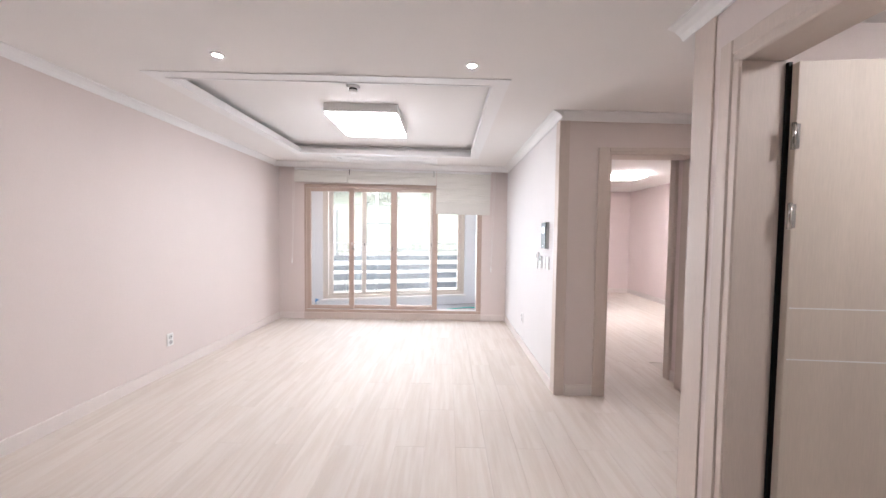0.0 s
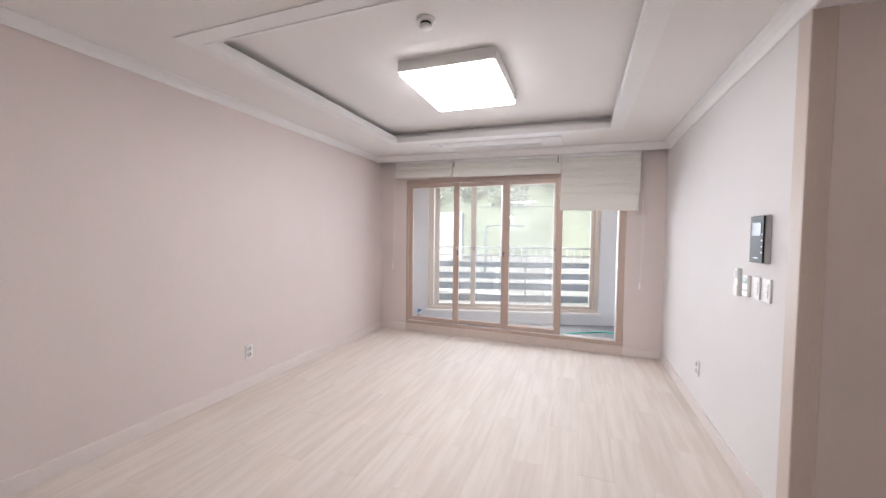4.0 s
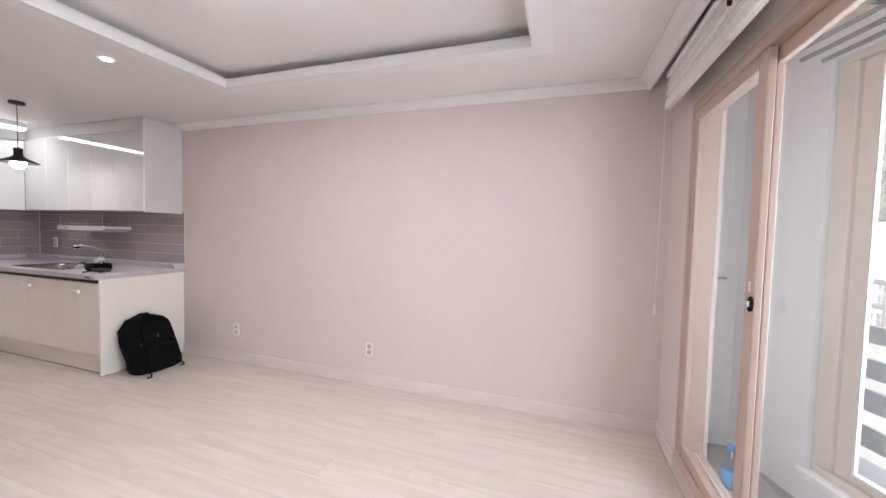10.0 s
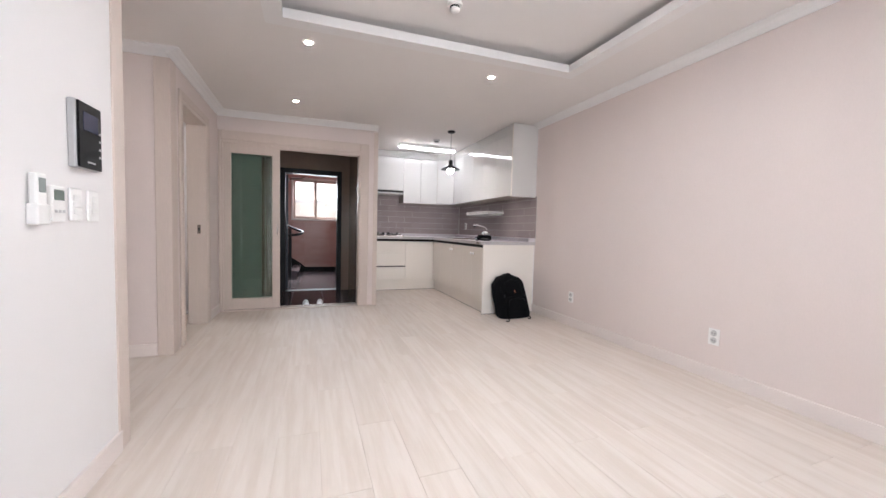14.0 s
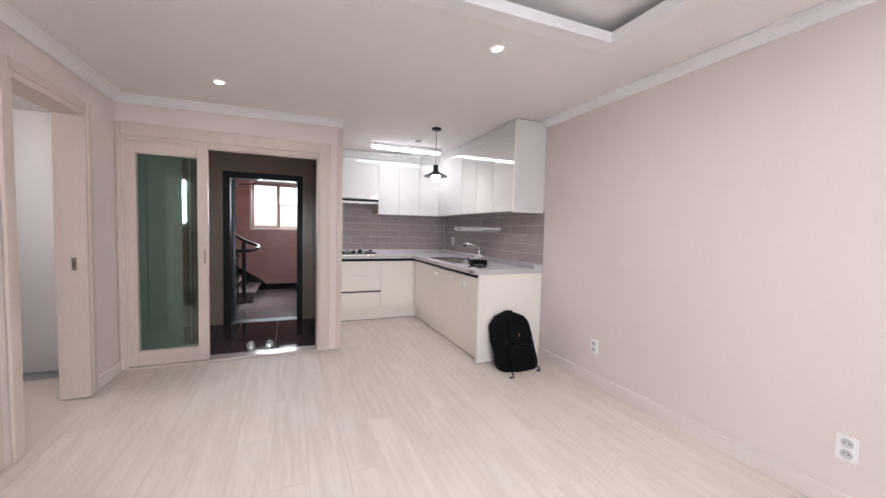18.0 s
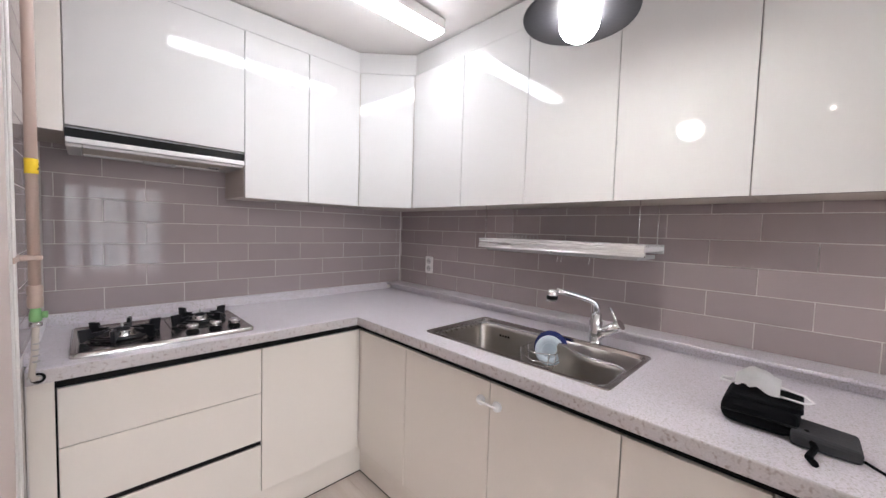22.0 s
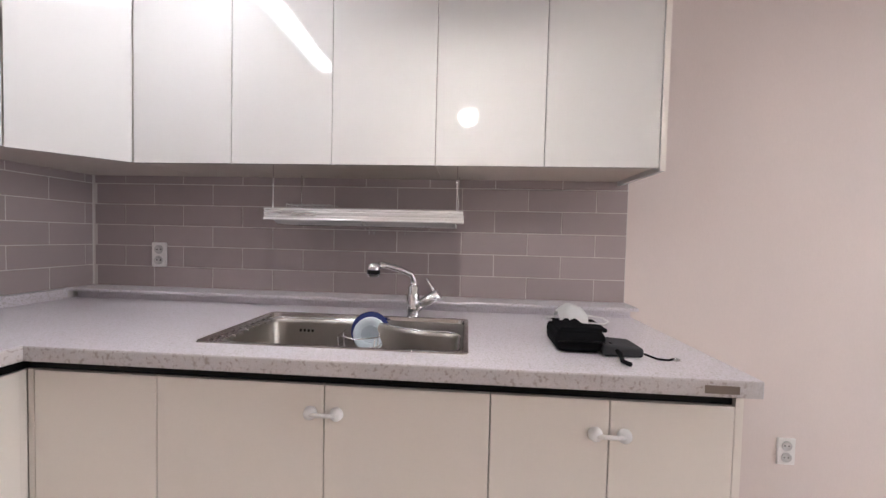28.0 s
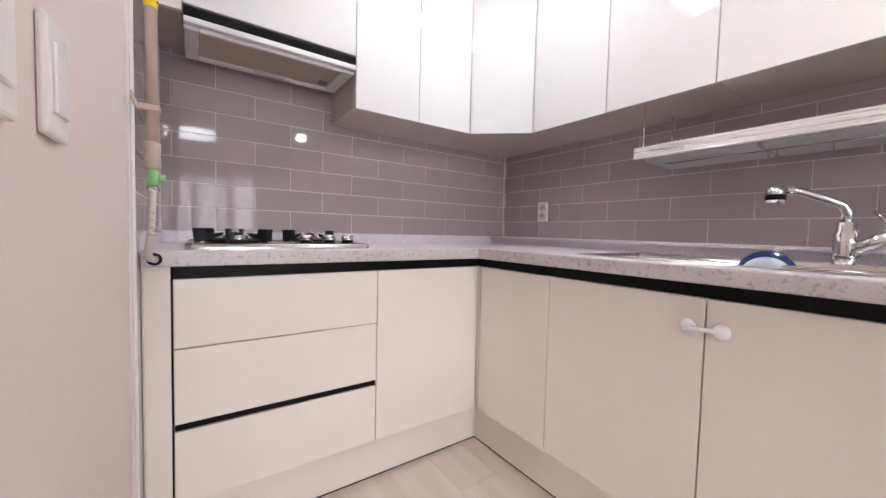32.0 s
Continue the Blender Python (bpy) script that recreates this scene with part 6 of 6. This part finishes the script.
for b in ((0.56, 1.70, 1.19, 1.235), (0.56, 1.70, 2.175, 2.22), (0.56, 0.605, 1.235, 2.175), (1.655, 1.70, 1.235, 2.175)):
    box(fr, b[0], b[1], SYB - 0.14, SYB + 0.012, b[2], b[3], 0.004)
part("window_frame", fr, WHITEFRAME, sw)
sash(0.60, 1.19, SYB - 0.09, 0.05, 0.05, None, 1.237, 2.173, FRAME, sw)
sash(1.12, 1.66, SYB - 0.04, 0.05, 0.05, (1.145, 1.66), 1.237, 2.173, FRAME, sw)

nb = thing("neighbour_building", (1.0, -8.0, -3.0), "pale cream neighbouring building behind the stairwell window", "building")
NBW = mat("cream_render", (0.72, 0.68, 0.60), 0.85, var=0.08, scale=0.8)
part("wall", box(BM(), -6, 8, -9.0, -8.0, -3.0, 1.9), NBW, nb)
part("roof_edge", box(BM(), -6.1, 8.1, -9.1, -7.9, 1.9, 2.02), RAIL, nb)
# ---- balcony: its outer wall stands askew to the window wall
BF = 0.02
SKEW = Matrix.Translation((0, 7.50, 0)) @ Matrix.Rotation(math.atan(0.30), 4, "Z") @ Matrix.Translation((0, -YO, 0))


def askew(ob):
    """Turns a thing built along y = YO onto the line of the outer wall."""
    ob.matrix_basis = SKEW @ ob.matrix_basis
    return ob


def outer_y(x, d=0.0):
    return 7.50 + 0.30 * x + d


bal = [(XL, YW + 0.16), (XR, YW + 0.16), (XR, outer_y(XR, 0.1)), (XL, outer_y(XL, 0.1))]
bf = solid("floor_balcony", prism(BM(), bal, "z", -0.12, BF - 0.006), GROUT, "grey tiled balcony floor", "floor", kind="structure")
OX0, OX1, OZ0, OZ1 = -1.035, 1.55, 0.197, 2.245
askew(wall("wall_parapet", "white-painted outer balcony wall round the window", BALWALL, (-1.65, OX0, YO, YO + 0.2, -3.0, HT), (OX1, 2.18, YO, YO + 0.2, -3.0, HT), (OX0, OX1, YO, YO + 0.2, -3.0, OZ0), (OX0, OX1, YO, YO + 0.2, OZ1, HT)))
wall("wall_balcony_left", "white-painted balcony side wall", BALWALL, (XL, XL + 0.02, YW + 0.16, 7.1, -0.12, HT))
wall("wall_balcony_right", "white-painted balcony side wall", BALWALL, (XR - 0.02, XR, YW + 0.16, 8.15, -0.12, HT))
solid("ceiling_balcony", prism(BM(), bal, "z", 2.40, 2.46), mat("pine_ceiling_board", (0.62, 0.47, 0.33), 0.5, var=0.12, stretch=(0.6, 8, 1), scale=4), "pale pine balcony ceiling", "ceiling", kind="structure")
askew(solid("trim_sill_outer", box(BM(), OX0 - 0.03, OX1 + 0.03, YO - 0.02, YO + 0.05, OZ0 - 0.03, OZ0 + 0.004, 0.004), CROWN, "white sill board under the outer window", "sill", kind="structure"))
OUTFRAME = mat("cream_window_frame", (0.60, 0.53, 0.46), 0.4, var=0.03)
w2 = thing("window_2", (0.2, YO + 0.1, OZ0), "cream-framed sliding outer balcony window", "window", kind="structure")
fr = BM()
for b in ((OX0, OX1, OZ0 + 0.005, OZ0 + 0.05), (OX0, OX1, OZ1 - 0.04, OZ1), (OX0, OX0 + 0.09, OZ0 + 0.05, OZ1 - 0.04), (OX1 - 0.075, OX1, OZ0 + 0.05, OZ1 - 0.04)):
    box(fr, b[0], b[1], YO + 0.03, YO + 0.17, b[2], b[3], 0.004)
part("window_frame", fr, OUTFRAME, w2)
sash(-0.94, -0.297, YO + 0.06, 0.075, 0.045, (-0.33, 1.15), OZ0 + 0.052, OZ1 - 0.042, OUTFRAME, w2)
sash(-0.378, 0.945, YO + 0.10, 0.062, 0.045, None, OZ0 + 0.052, OZ1 - 0.042, OUTFRAME, w2)
sash(0.868, 1.472, YO + 0.06, 0.05, 0.045, (0.893, 1.15), OZ0 + 0.052, OZ1 - 0.042, OUTFRAME, w2)
askew(w2)

# storage door in the balcony's side wall
sd = thing("storage_door", (XL + 0.02, 6.92, BF), "white flush storage door in the balcony side wall", "door")
part("leaf", box(BM(), XL + 0.02, XL + 0.035, 6.84, 7.0, BF + 0.02, 2.1, 0.002), BALWALL, sd)
part("lever", tube(BM(), [(XL + 0.035, 6.975, 1.117), (XL + 0.075, 6.975, 1.117), (XL + 0.075, 6.90, 1.117)], 0.008, 8), STEEL, sd)

# ceiling clothes airer
dr = thing("clothes_airer", (-0.2, 7.05, 2.12), "steel ceiling clothes airer, drawn up", "clothes airer")
for x in (-0.55, 0.60):
    part("bracket", box(BM(), x - 0.04, x + 0.04, YO - 0.42, YO - 0.08, 2.225, 2.245, 0.004), STEEL, dr)
    part("scissor_arm", box(BM(), x - 0.012, x + 0.012, YO - 0.40, YO - 0.10, 2.37, 2.40, 0.002), GREYPLASTIC, dr)
    for y in (YO - 0.36, YO - 0.14):
        part("lift_rod", rod(BM(), (x, y, 2.24), (x, YO - 0.5 - (y - YO), 2.385), 0.007, 8), STEEL, dr)
    part("pulley", box(BM(), x - 0.025, x + 0.025, YO - 0.28, YO - 0.22, 2.245, 2.28, 0.004), BLACK, dr)
for y in (0.40, 0.30, 0.20, 0.10):
    part("rail", rod(BM(), (-0.98, YO - y, 2.213), (1.05, YO - y, 2.213), 0.011, 10), STEEL, dr)
askew(dr)

# spray bottle
sx, sy = -1.0, 6.89
sb = thing("spray_bottle", (sx, sy, BF), "clear spray bottle half full of blue cleaner on the balcony floor", "spray bottle")
part("liquid", lathe(BM(), [(0.030, 0.002), (0.034, 0.01), (0.034, 0.09), (0.0, 0.09)], (sx, sy, BF), 20), mat("blue_cleaner", (0.02, 0.28, 0.62), 0.1, bump=0), sb, "blue liquid")
part("bottle", lathe(BM(), [(0.030, 0.0), (0.036, 0.008), (0.036, 0.12), (0.028, 0.155), (0.014, 0.185), (0.013, 0.20)], (sx, sy, BF), 20), pane("clear_plastic", (0.85, 0.93, 0.97), 0.1), sb, "clear plastic bottle")
bm = box(BM(), sx - 0.012, sx + 0.045, sy - 0.011, sy + 0.011, BF + 0.215, BF + 0.245, 0.005, 2)
rod(bm, (sx, sy, BF + 0.195), (sx, sy, BF + 0.22), 0.014, 12)
hd = part("spray_head", bm, mat("blue_spray_head", (0.03, 0.22, 0.55), 0.35, bump=0), sb, "blue trigger head")
part("trigger", tube(BM(), [(sx + 0.018, sy, BF + 0.215), (sx + 0.026, sy, BF + 0.195), (sx + 0.022, sy, BF + 0.175)], 0.004, 6), PLASTIC, hd)

# green garden hose lying in loops
knots = [(0.263, 7.10), (0.245, 7.20), (0.268, 7.29), (0.33, 7.355), (0.41, 7.35), (0.52, 7.30), (0.545, 7.22), (0.54, 7.12), (0.475, 7.062), (0.40, 7.10), (0.37, 7.18), (0.40, 7.285), (0.47, 7.315),
         (0.60, 7.25), (0.69, 7.18), (0.78, 7.13), (0.80, 7.06), (0.72, 7.03), (0.62, 7.075), (0.68, 7.145), (0.80, 7.16), (1.05, 7.22), (1.30, 7.40), (1.52, 7.52), (1.72, 7.42), (1.85, 7.20)]
pts = []
for k in range(1, len(knots) - 2):
    p0, p1, p2, p3 = (Vector((*q, 0)) for q in knots[k - 1:k + 3])
    for i in range(6):
        t = i / 6
        p = 0.5 * (2 * p1 + (p2 - p0) * t + (2 * p0 - 5 * p1 + 4 * p2 - p3) * t * t + (3 * p1 - p0 - 3 * p2 + p3) * t ** 3)
        pts.append((p.x, p.y, BF + 0.009 + 0.009 * (0.5 + 0.5 * math.sin(k * 1.9 + t))))
solid("garden_hose", tube(BM(), pts, 0.008, 8), mat("sea_green_hose", (0.0, 0.42, 0.33), 0.35), "sea-green garden hose lying in loops on the balcony floor", "hose")

# ---- railing outside the window
rl = thing("balcony_railing", (0.2, YO + 0.4, -0.1), "outer railing of slate-blue boards and pale metal rails", "railing")
for z0, z1 in ((0.838, 0.925), (0.65, 0.75), (0.475, 0.585), (0.28, 0.39)):
    part("board", box(BM(), -4.5, 2.05, YO + 0.385, YO + 0.41, z0, z1, 0.003), SLAT, rl)
for z in (1.158, 1.03):
    part("rail", rod(BM(), (-4.5, YO + 0.42, z), (2.05, YO + 0.42, z), 0.016, 10), RAIL, rl)
for k in range(6):
    x = -4.2 + 1.18 * k
    part("post", box(BM(), x - 0.016, x + 0.016, YO + 0.412, YO + 0.445, -0.2, 1.158, 0.003), RAIL, rl)
for k in range(53):
    x = -4.35 + 0.12 * k
    part("baluster", rod(BM(), (x, YO + 0.42, 0.93), (x, YO + 0.42, 1.158), 0.006, 6), RAIL, rl)
askew(rl)
askew(solid("terrace_edge", box(BM(), -5, 2.1, YO + 0.2, YO + 0.7, -3.0, 0.06), BALWALL, "pale concrete ledge outside the window", "ledge", kind="structure"))

# ---- outside: ground, road fence, pale wall, wooded hill
GZ = -1.6
bm = BM()
n = 40
vs = [[bm.verts.new((-600 + 1200 * i / n, -300 + 1200 * j / n, GZ)) for j in range(n + 1)] for i in range(n + 1)]
for i in range(n):
    for j in range(n):
        bm.faces.new([vs[i][j], vs[i + 1][j], vs[i + 1][j + 1], vs[i][j + 1]])
solid("ground", bm, mat("pale_gravel_ground", (0.24, 0.235, 0.21), 0.9, var=0.25, scale=0.3, grain=0.2, gscale=6), "pale gravelly ground with sparse grass", "ground", kind="structure")
fn = thing("road_fence", (0, 17, GZ), "pale metal road fence", "fence")
for z in (GZ + 0.5, GZ + 1.2, GZ + 1.7):
    part("rail", rod(BM(), (-30, 17, z), (30, 17, z), 0.05, 8), RAIL, fn)
for k in range(31):
    part("post", box(BM(), -30 + 2 * k - 0.05, -30 + 2 * k + 0.05, 16.95, 17.05, GZ, GZ + 1.75), RAIL, fn)
pw = thing("retaining_wall", (0, 44, GZ), "long pale concrete retaining wall below the hill", "retaining wall")
part("wall", box(BM(), -90, -12.3, 44, 45, GZ, 3.95), mat("pale_concrete", (0.43, 0.425, 0.41), 0.85, var=0.12, scale=0.4), pw)
part("coping", box(BM(), -90, -12.25, 43.9, 45.1, 3.95, 4.12), BALWALL, pw)
for k in range(13):
    part("pilaster", box(BM(), -90 + 6 * k, -89.6 + 6 * k, 43.8, 44, GZ, 3.95), BALWALL, pw)
LAMPGREY = mat("dark_grey_lamp_paint", (0.13, 0.14, 0.15), 0.5)
sl = thing("street_lamp", (-5.0, 26, GZ), "grey street lamp with a bent arm", "street lamp")
part("pole", rod(BM(), (-4.95, 26.6, GZ), (-4.95, 26.6, 1.85), 0.09, 12, 0.07), LAMPGREY, sl)
part("arm", tube(BM(), [(-4.95, 26.6, 1.83), (-4.85, 26.6, 2.0), (-4.5, 26.6, 2.05), (-2.9, 26.6, 2.05)], 0.06, 8), LAMPGREY, sl)
part("lamp_head", box(BM(), -3.2, -2.3, 26.45, 26.75, 1.98, 2.08, 0.03), LAMPGREY, sl)
up = thing("utility_pole", (-6.5, 40, GZ), "slim concrete utility pole with a crossarm", "utility pole")
part("pole", rod(BM(), (-6.5, 40, GZ), (-6.5, 40, 9.5), 0.16, 12, 0.11), RAIL, up)
part("crossarm", box(BM(), -7.6, -5.4, 39.9, 40.0, 8.6, 8.72), GREYPLASTIC, up)
ow = thing("overhead_wires", (-10, 40, 8.4), "thin dark overhead wires strung along the road", "wires")
for z, sag in ((8.5, 0.5), (8.15, 0.6), (4.95, 0.25)):
    part("wire", tube(BM(), [(-60 + 8 * k, 39.9, z - 0.08 * k + sag * ((k - 7) / 7) ** 2) for k in range(15)], 0.035, 5), LAMPGREY, ow)
# wooded hill: crowns of many small leafy flakes over a rising slope
nrng = np.random.default_rng(5)


def hill_z(x, d):
    return GZ + 4 + 118 * d * (0.85 + 0.25 * noise.noise((x * 0.02, d * 2, 3.0)))


corners = np.array(((-0.5, -0.5, 0), (0.5, -0.35, 0), (0.45, 0.5, 0), (-0.3, 0.55, 0)))
allv, m = [], 220
for k in range(1700):
    x, d = nrng.uniform(-150, 130), 0.045 + 0.955 * nrng.uniform(0, 1) ** 1.25
    y, r, tall = 54 + 120 * d, nrng.uniform(1.5, 3.2), nrng.uniform(1.0, 1.7)
    u = nrng.normal(size=(m, 3))
    u /= np.linalg.norm(u, axis=1)[:, None]
    c = u * (0.45 + 0.55 * nrng.uniform(size=(m, 1)) ** 0.5) * r * (1, 0.8, tall) * (1 + 0.25 * np.sin(3 * u[:, :1] + k))
    a, b = nrng.normal(size=(m, 3)), nrng.normal(size=(m, 3))
    a /= np.linalg.norm(a, axis=1)[:, None]
    b -= a * np.sum(a * b, axis=1)[:, None]
    b /= np.linalg.norm(b, axis=1)[:, None]
    size = nrng.uniform(0.16, 0.46, size=(m, 1, 1)) * (1 + 0.5 * d)
    quad = corners[None, :, :1] * a[:, None, :] * size + corners[None, :, 1:2] * b[:, None, :] * size + c[:, None, :]
    allv.append((quad + (x, y, hill_z(x, d) + r * tall * 0.5)).reshape(-1, 3))
allv = np.concatenate(allv)
me = bpy.data.meshes.new("hill_woods")
me.from_pydata(allv.tolist(), [], np.arange(len(allv)).reshape(-1, 4).tolist())
# leaf colour lightened to carry the haze over the hill
foliage = mat("haze_paled_foliage", (0.27, 0.305, 0.25), 0.85, var=0.16, scale=0.10, grain=0.10, gscale=1.2)
fn_, fl_ = foliage.node_tree.nodes, foliage.node_tree.links
through_leaf, half = fn_.new("ShaderNodeBsdfTranslucent"), fn_.new("ShaderNodeMixShader")
through_leaf.inputs[0].default_value = (0.46, 0.50, 0.43, 1)
fl_.new(fn_["Principled BSDF"].outputs[0], half.inputs[1])
fl_.new(through_leaf.outputs[0], half.inputs[2])
fl_.new(half.outputs[0], fn_["Material Output"].inputs[0])
me.materials.append(foliage)
tagged(new("hill_woods", me), "wooded hillside in green paled for haze", "woods", kind="stuff")
bm = BM()
n = 30
vs = [[bm.verts.new((-260 + 520 * i / n, 52 + 130 * j / n, GZ + 128 * (j / n) ** 1.0 * (0.85 + 0.25 * noise.noise((-5 + 10 * i / n, j / n * 2, 3.0))) + (0 if j else -3))) for j in range(n + 1)] for i in range(n + 1)]
for i in range(n):
    for j in range(n):
        bm.faces.new([vs[i][j], vs[i + 1][j], vs[i + 1][j + 1], vs[i][j + 1]])
solid("ground_hill", bm, mat("dry_grass", (0.15, 0.165, 0.115), 0.95, var=0.35, scale=0.25, grain=0.15, gscale=2), "grassy hillside", "ground", kind="structure")
# ---- floor boards, laid along the room in half-bond
PW, PL, GAP = 0.193, 0.966, 0.0004


def lay_boards(parent, x0, x1, y0, y1, first=0, shift=3.29, limit=400):
    cache = {}
    n = 0
    k = 0
    x = x0
    while x < x1 - 0.01:
        xe = min(x + PW, x1)
        y = shift + (PL / 2 if (k + first) % 2 else 0) - 20 * PL
        while y < y1 - 0.01:
            ya, yb = max(y, y0), min(y + PL, y1)
            if yb - ya > 0.02:
                key = (round(xe - x, 3), round(yb - ya, 3))
                if key not in cache:
                    cache[key] = mesh_from("board", box(BM(), GAP, key[0] - GAP, GAP, key[1] - GAP, -0.006, 0.0, 0.0005), PLANK)
                o = new("board", cache[key])
                o.location = (x, ya, 0)
                o.parent = parent
                n += 1
            y += PL
        x += PW
        k += 1
    return n


lay_boards(FLOOR, XL, PX, YB, PY)
lay_boards(FLOOR, XL, XB, PY, YW - 0.02, 0)
lay_boards(FLOOR, XB, XN, YK, 4.9, 1)
lay_boards(bpy.data.objects["floor_bedroom"], XR + 0.16, 5.5, 4.9, 9.7, 1)

# ---- glazed kitchen tiles, 300 x 100 mm in half-bond, on a grout bed
TW, TH, TG, TD = 0.303, 0.1012, 0.0017, 0.0022
tile_cache = {}


def tile_obj(parent, u, v, axis, at, sign, x, z):
    """A tile u wide and v high, on the plane axis = at, facing sign, from (x, z)."""
    key = (round(u, 3), round(v, 3), axis, sign)
    if key not in tile_cache:
        a0, a1 = sorted((0.0, sign * TD))
        b = (a0, a1, TG, key[0] - TG) if axis == "x" else (TG, key[0] - TG, a0, a1)
        tile_cache[key] = mesh_from("tile", box(BM(), *b, TG, key[1] - TG, 0.0008), TILE)
    o = new("tile", tile_cache[key])
    o.location = (at, x, z) if axis == "x" else (x, at, z)
    o.parent = parent


def tile_wall(parent, axis, at, sign, u0, u1, z0, z1, joint_a, zline=1.062):
    k0 = int(math.floor((z0 - zline) / TH)) - 1
    for k in range(k0, 12):
        za, zb = max(z0, zline + k * TH), min(z1, zline + (k + 1) * TH)
        if zb - za < 0.012:
            continue
        u = joint_a + (0 if k % 2 else TW / 2) - 30 * TW
        while u < u1:
            ua, ub = max(u, u0), min(u + TW, u1)
            if ub - ua > 0.012:
                tile_obj(parent, ub - ua, zb - za, axis, at, sign, ua, za)
            u += TW


tb = wall("wall_tiles_hob", "grey glazed brick-bond tiles behind the hob", GROUT, (XL + 0.004, PX - 0.004, YB, YB + 0.004, 0.90, 1.73))
tile_wall(tb, "y", YB + 0.004, 1, XL + 0.012, PX - 0.012, 0.955, 1.722, -0.079)
ts = wall("wall_tiles_sink", "grey glazed brick-bond tiles behind the sink", GROUT, (XL, XL + 0.004, YB + 0.004, 2.165, 0.90, 1.51))
tile_wall(ts, "x", XL + 0.004, 1, YB + 0.011, 2.163, 0.96, 1.508, -0.095)
td = wall("wall_tiles_side", "grey glazed tiles on the partition by the gas pipe", GROUT, (PX - 0.004, PX, YB + 0.004, 0.320, 0.0, 2.3))
tile_wall(td, "x", PX - 0.004, -1, YB + 0.011, 0.318, 0.955, 2.29, 0.1)
tile_wall(td, "x", PX - 0.004, -1, 0.262, 0.318, 0.004, 0.953, 0.1)


# ---- stone tiles of hall, stairwell and balcony
def lay_tiles(parent, name, material, x0, x1, y0, y1, z, w, h, thick=0.008, gap=0.0015):
    cache = {}
    x = x0
    while x < x1 - 0.02:
        y = y0
        xe = min(x + w, x1)
        while y < y1 - 0.02:
            ye = min(y + h, y1)
            key = (round(xe - x, 3), round(ye - y, 3))
            if key not in cache:
                cache[key] = mesh_from(name, box(BM(), gap, key[0] - gap, gap, key[1] - gap, -thick, 0, 0.001), material)
            o = new(name, cache[key])
            o.location, o.parent = (x, y, z), parent
            y += h
        x += w


for i in range(12):
    lay_tiles(bf, "tile", BALTILE, XL + 0.02 + 0.3 * i, min(XL + 0.32 + 0.3 * i, XR - 0.02), YW + 0.16, outer_y(XL + 0.17 + 0.3 * i, 0.06), BF, 0.3, 0.3, 0.006)
lay_tiles(hf, "tile", ENTRYFLOOR, 0.625, XB, -0.40, PY - 0.16, EF, 0.45, 0.45)
lay_tiles(lf, "tile", STAIRSTONE, SX_0, 1.78, SYB, -0.59, EF, 0.6, 0.6)
sbw = bpy.data.objects["wall_stair_back"]
pc = {}
for i in range(6):
    for j in range(6):
        x0, z0, w, h = 0.2 + 0.6 * i, EF + 0.4 * j, 0.6, 0.4
        if x0 + w > 0.56 and x0 < 1.70 and z0 + h > 1.19 and z0 < 2.22:
            continue
        if "p" not in pc:
            pc["p"] = mesh_from("tile", box(BM(), 0.002, w - 0.002, 0, 0.006, 0.002, h - 0.002, 0.001), PINKSTONE)
        o = new("tile", pc["p"])
        o.location, o.parent = (x0, SYB, z0), sbw
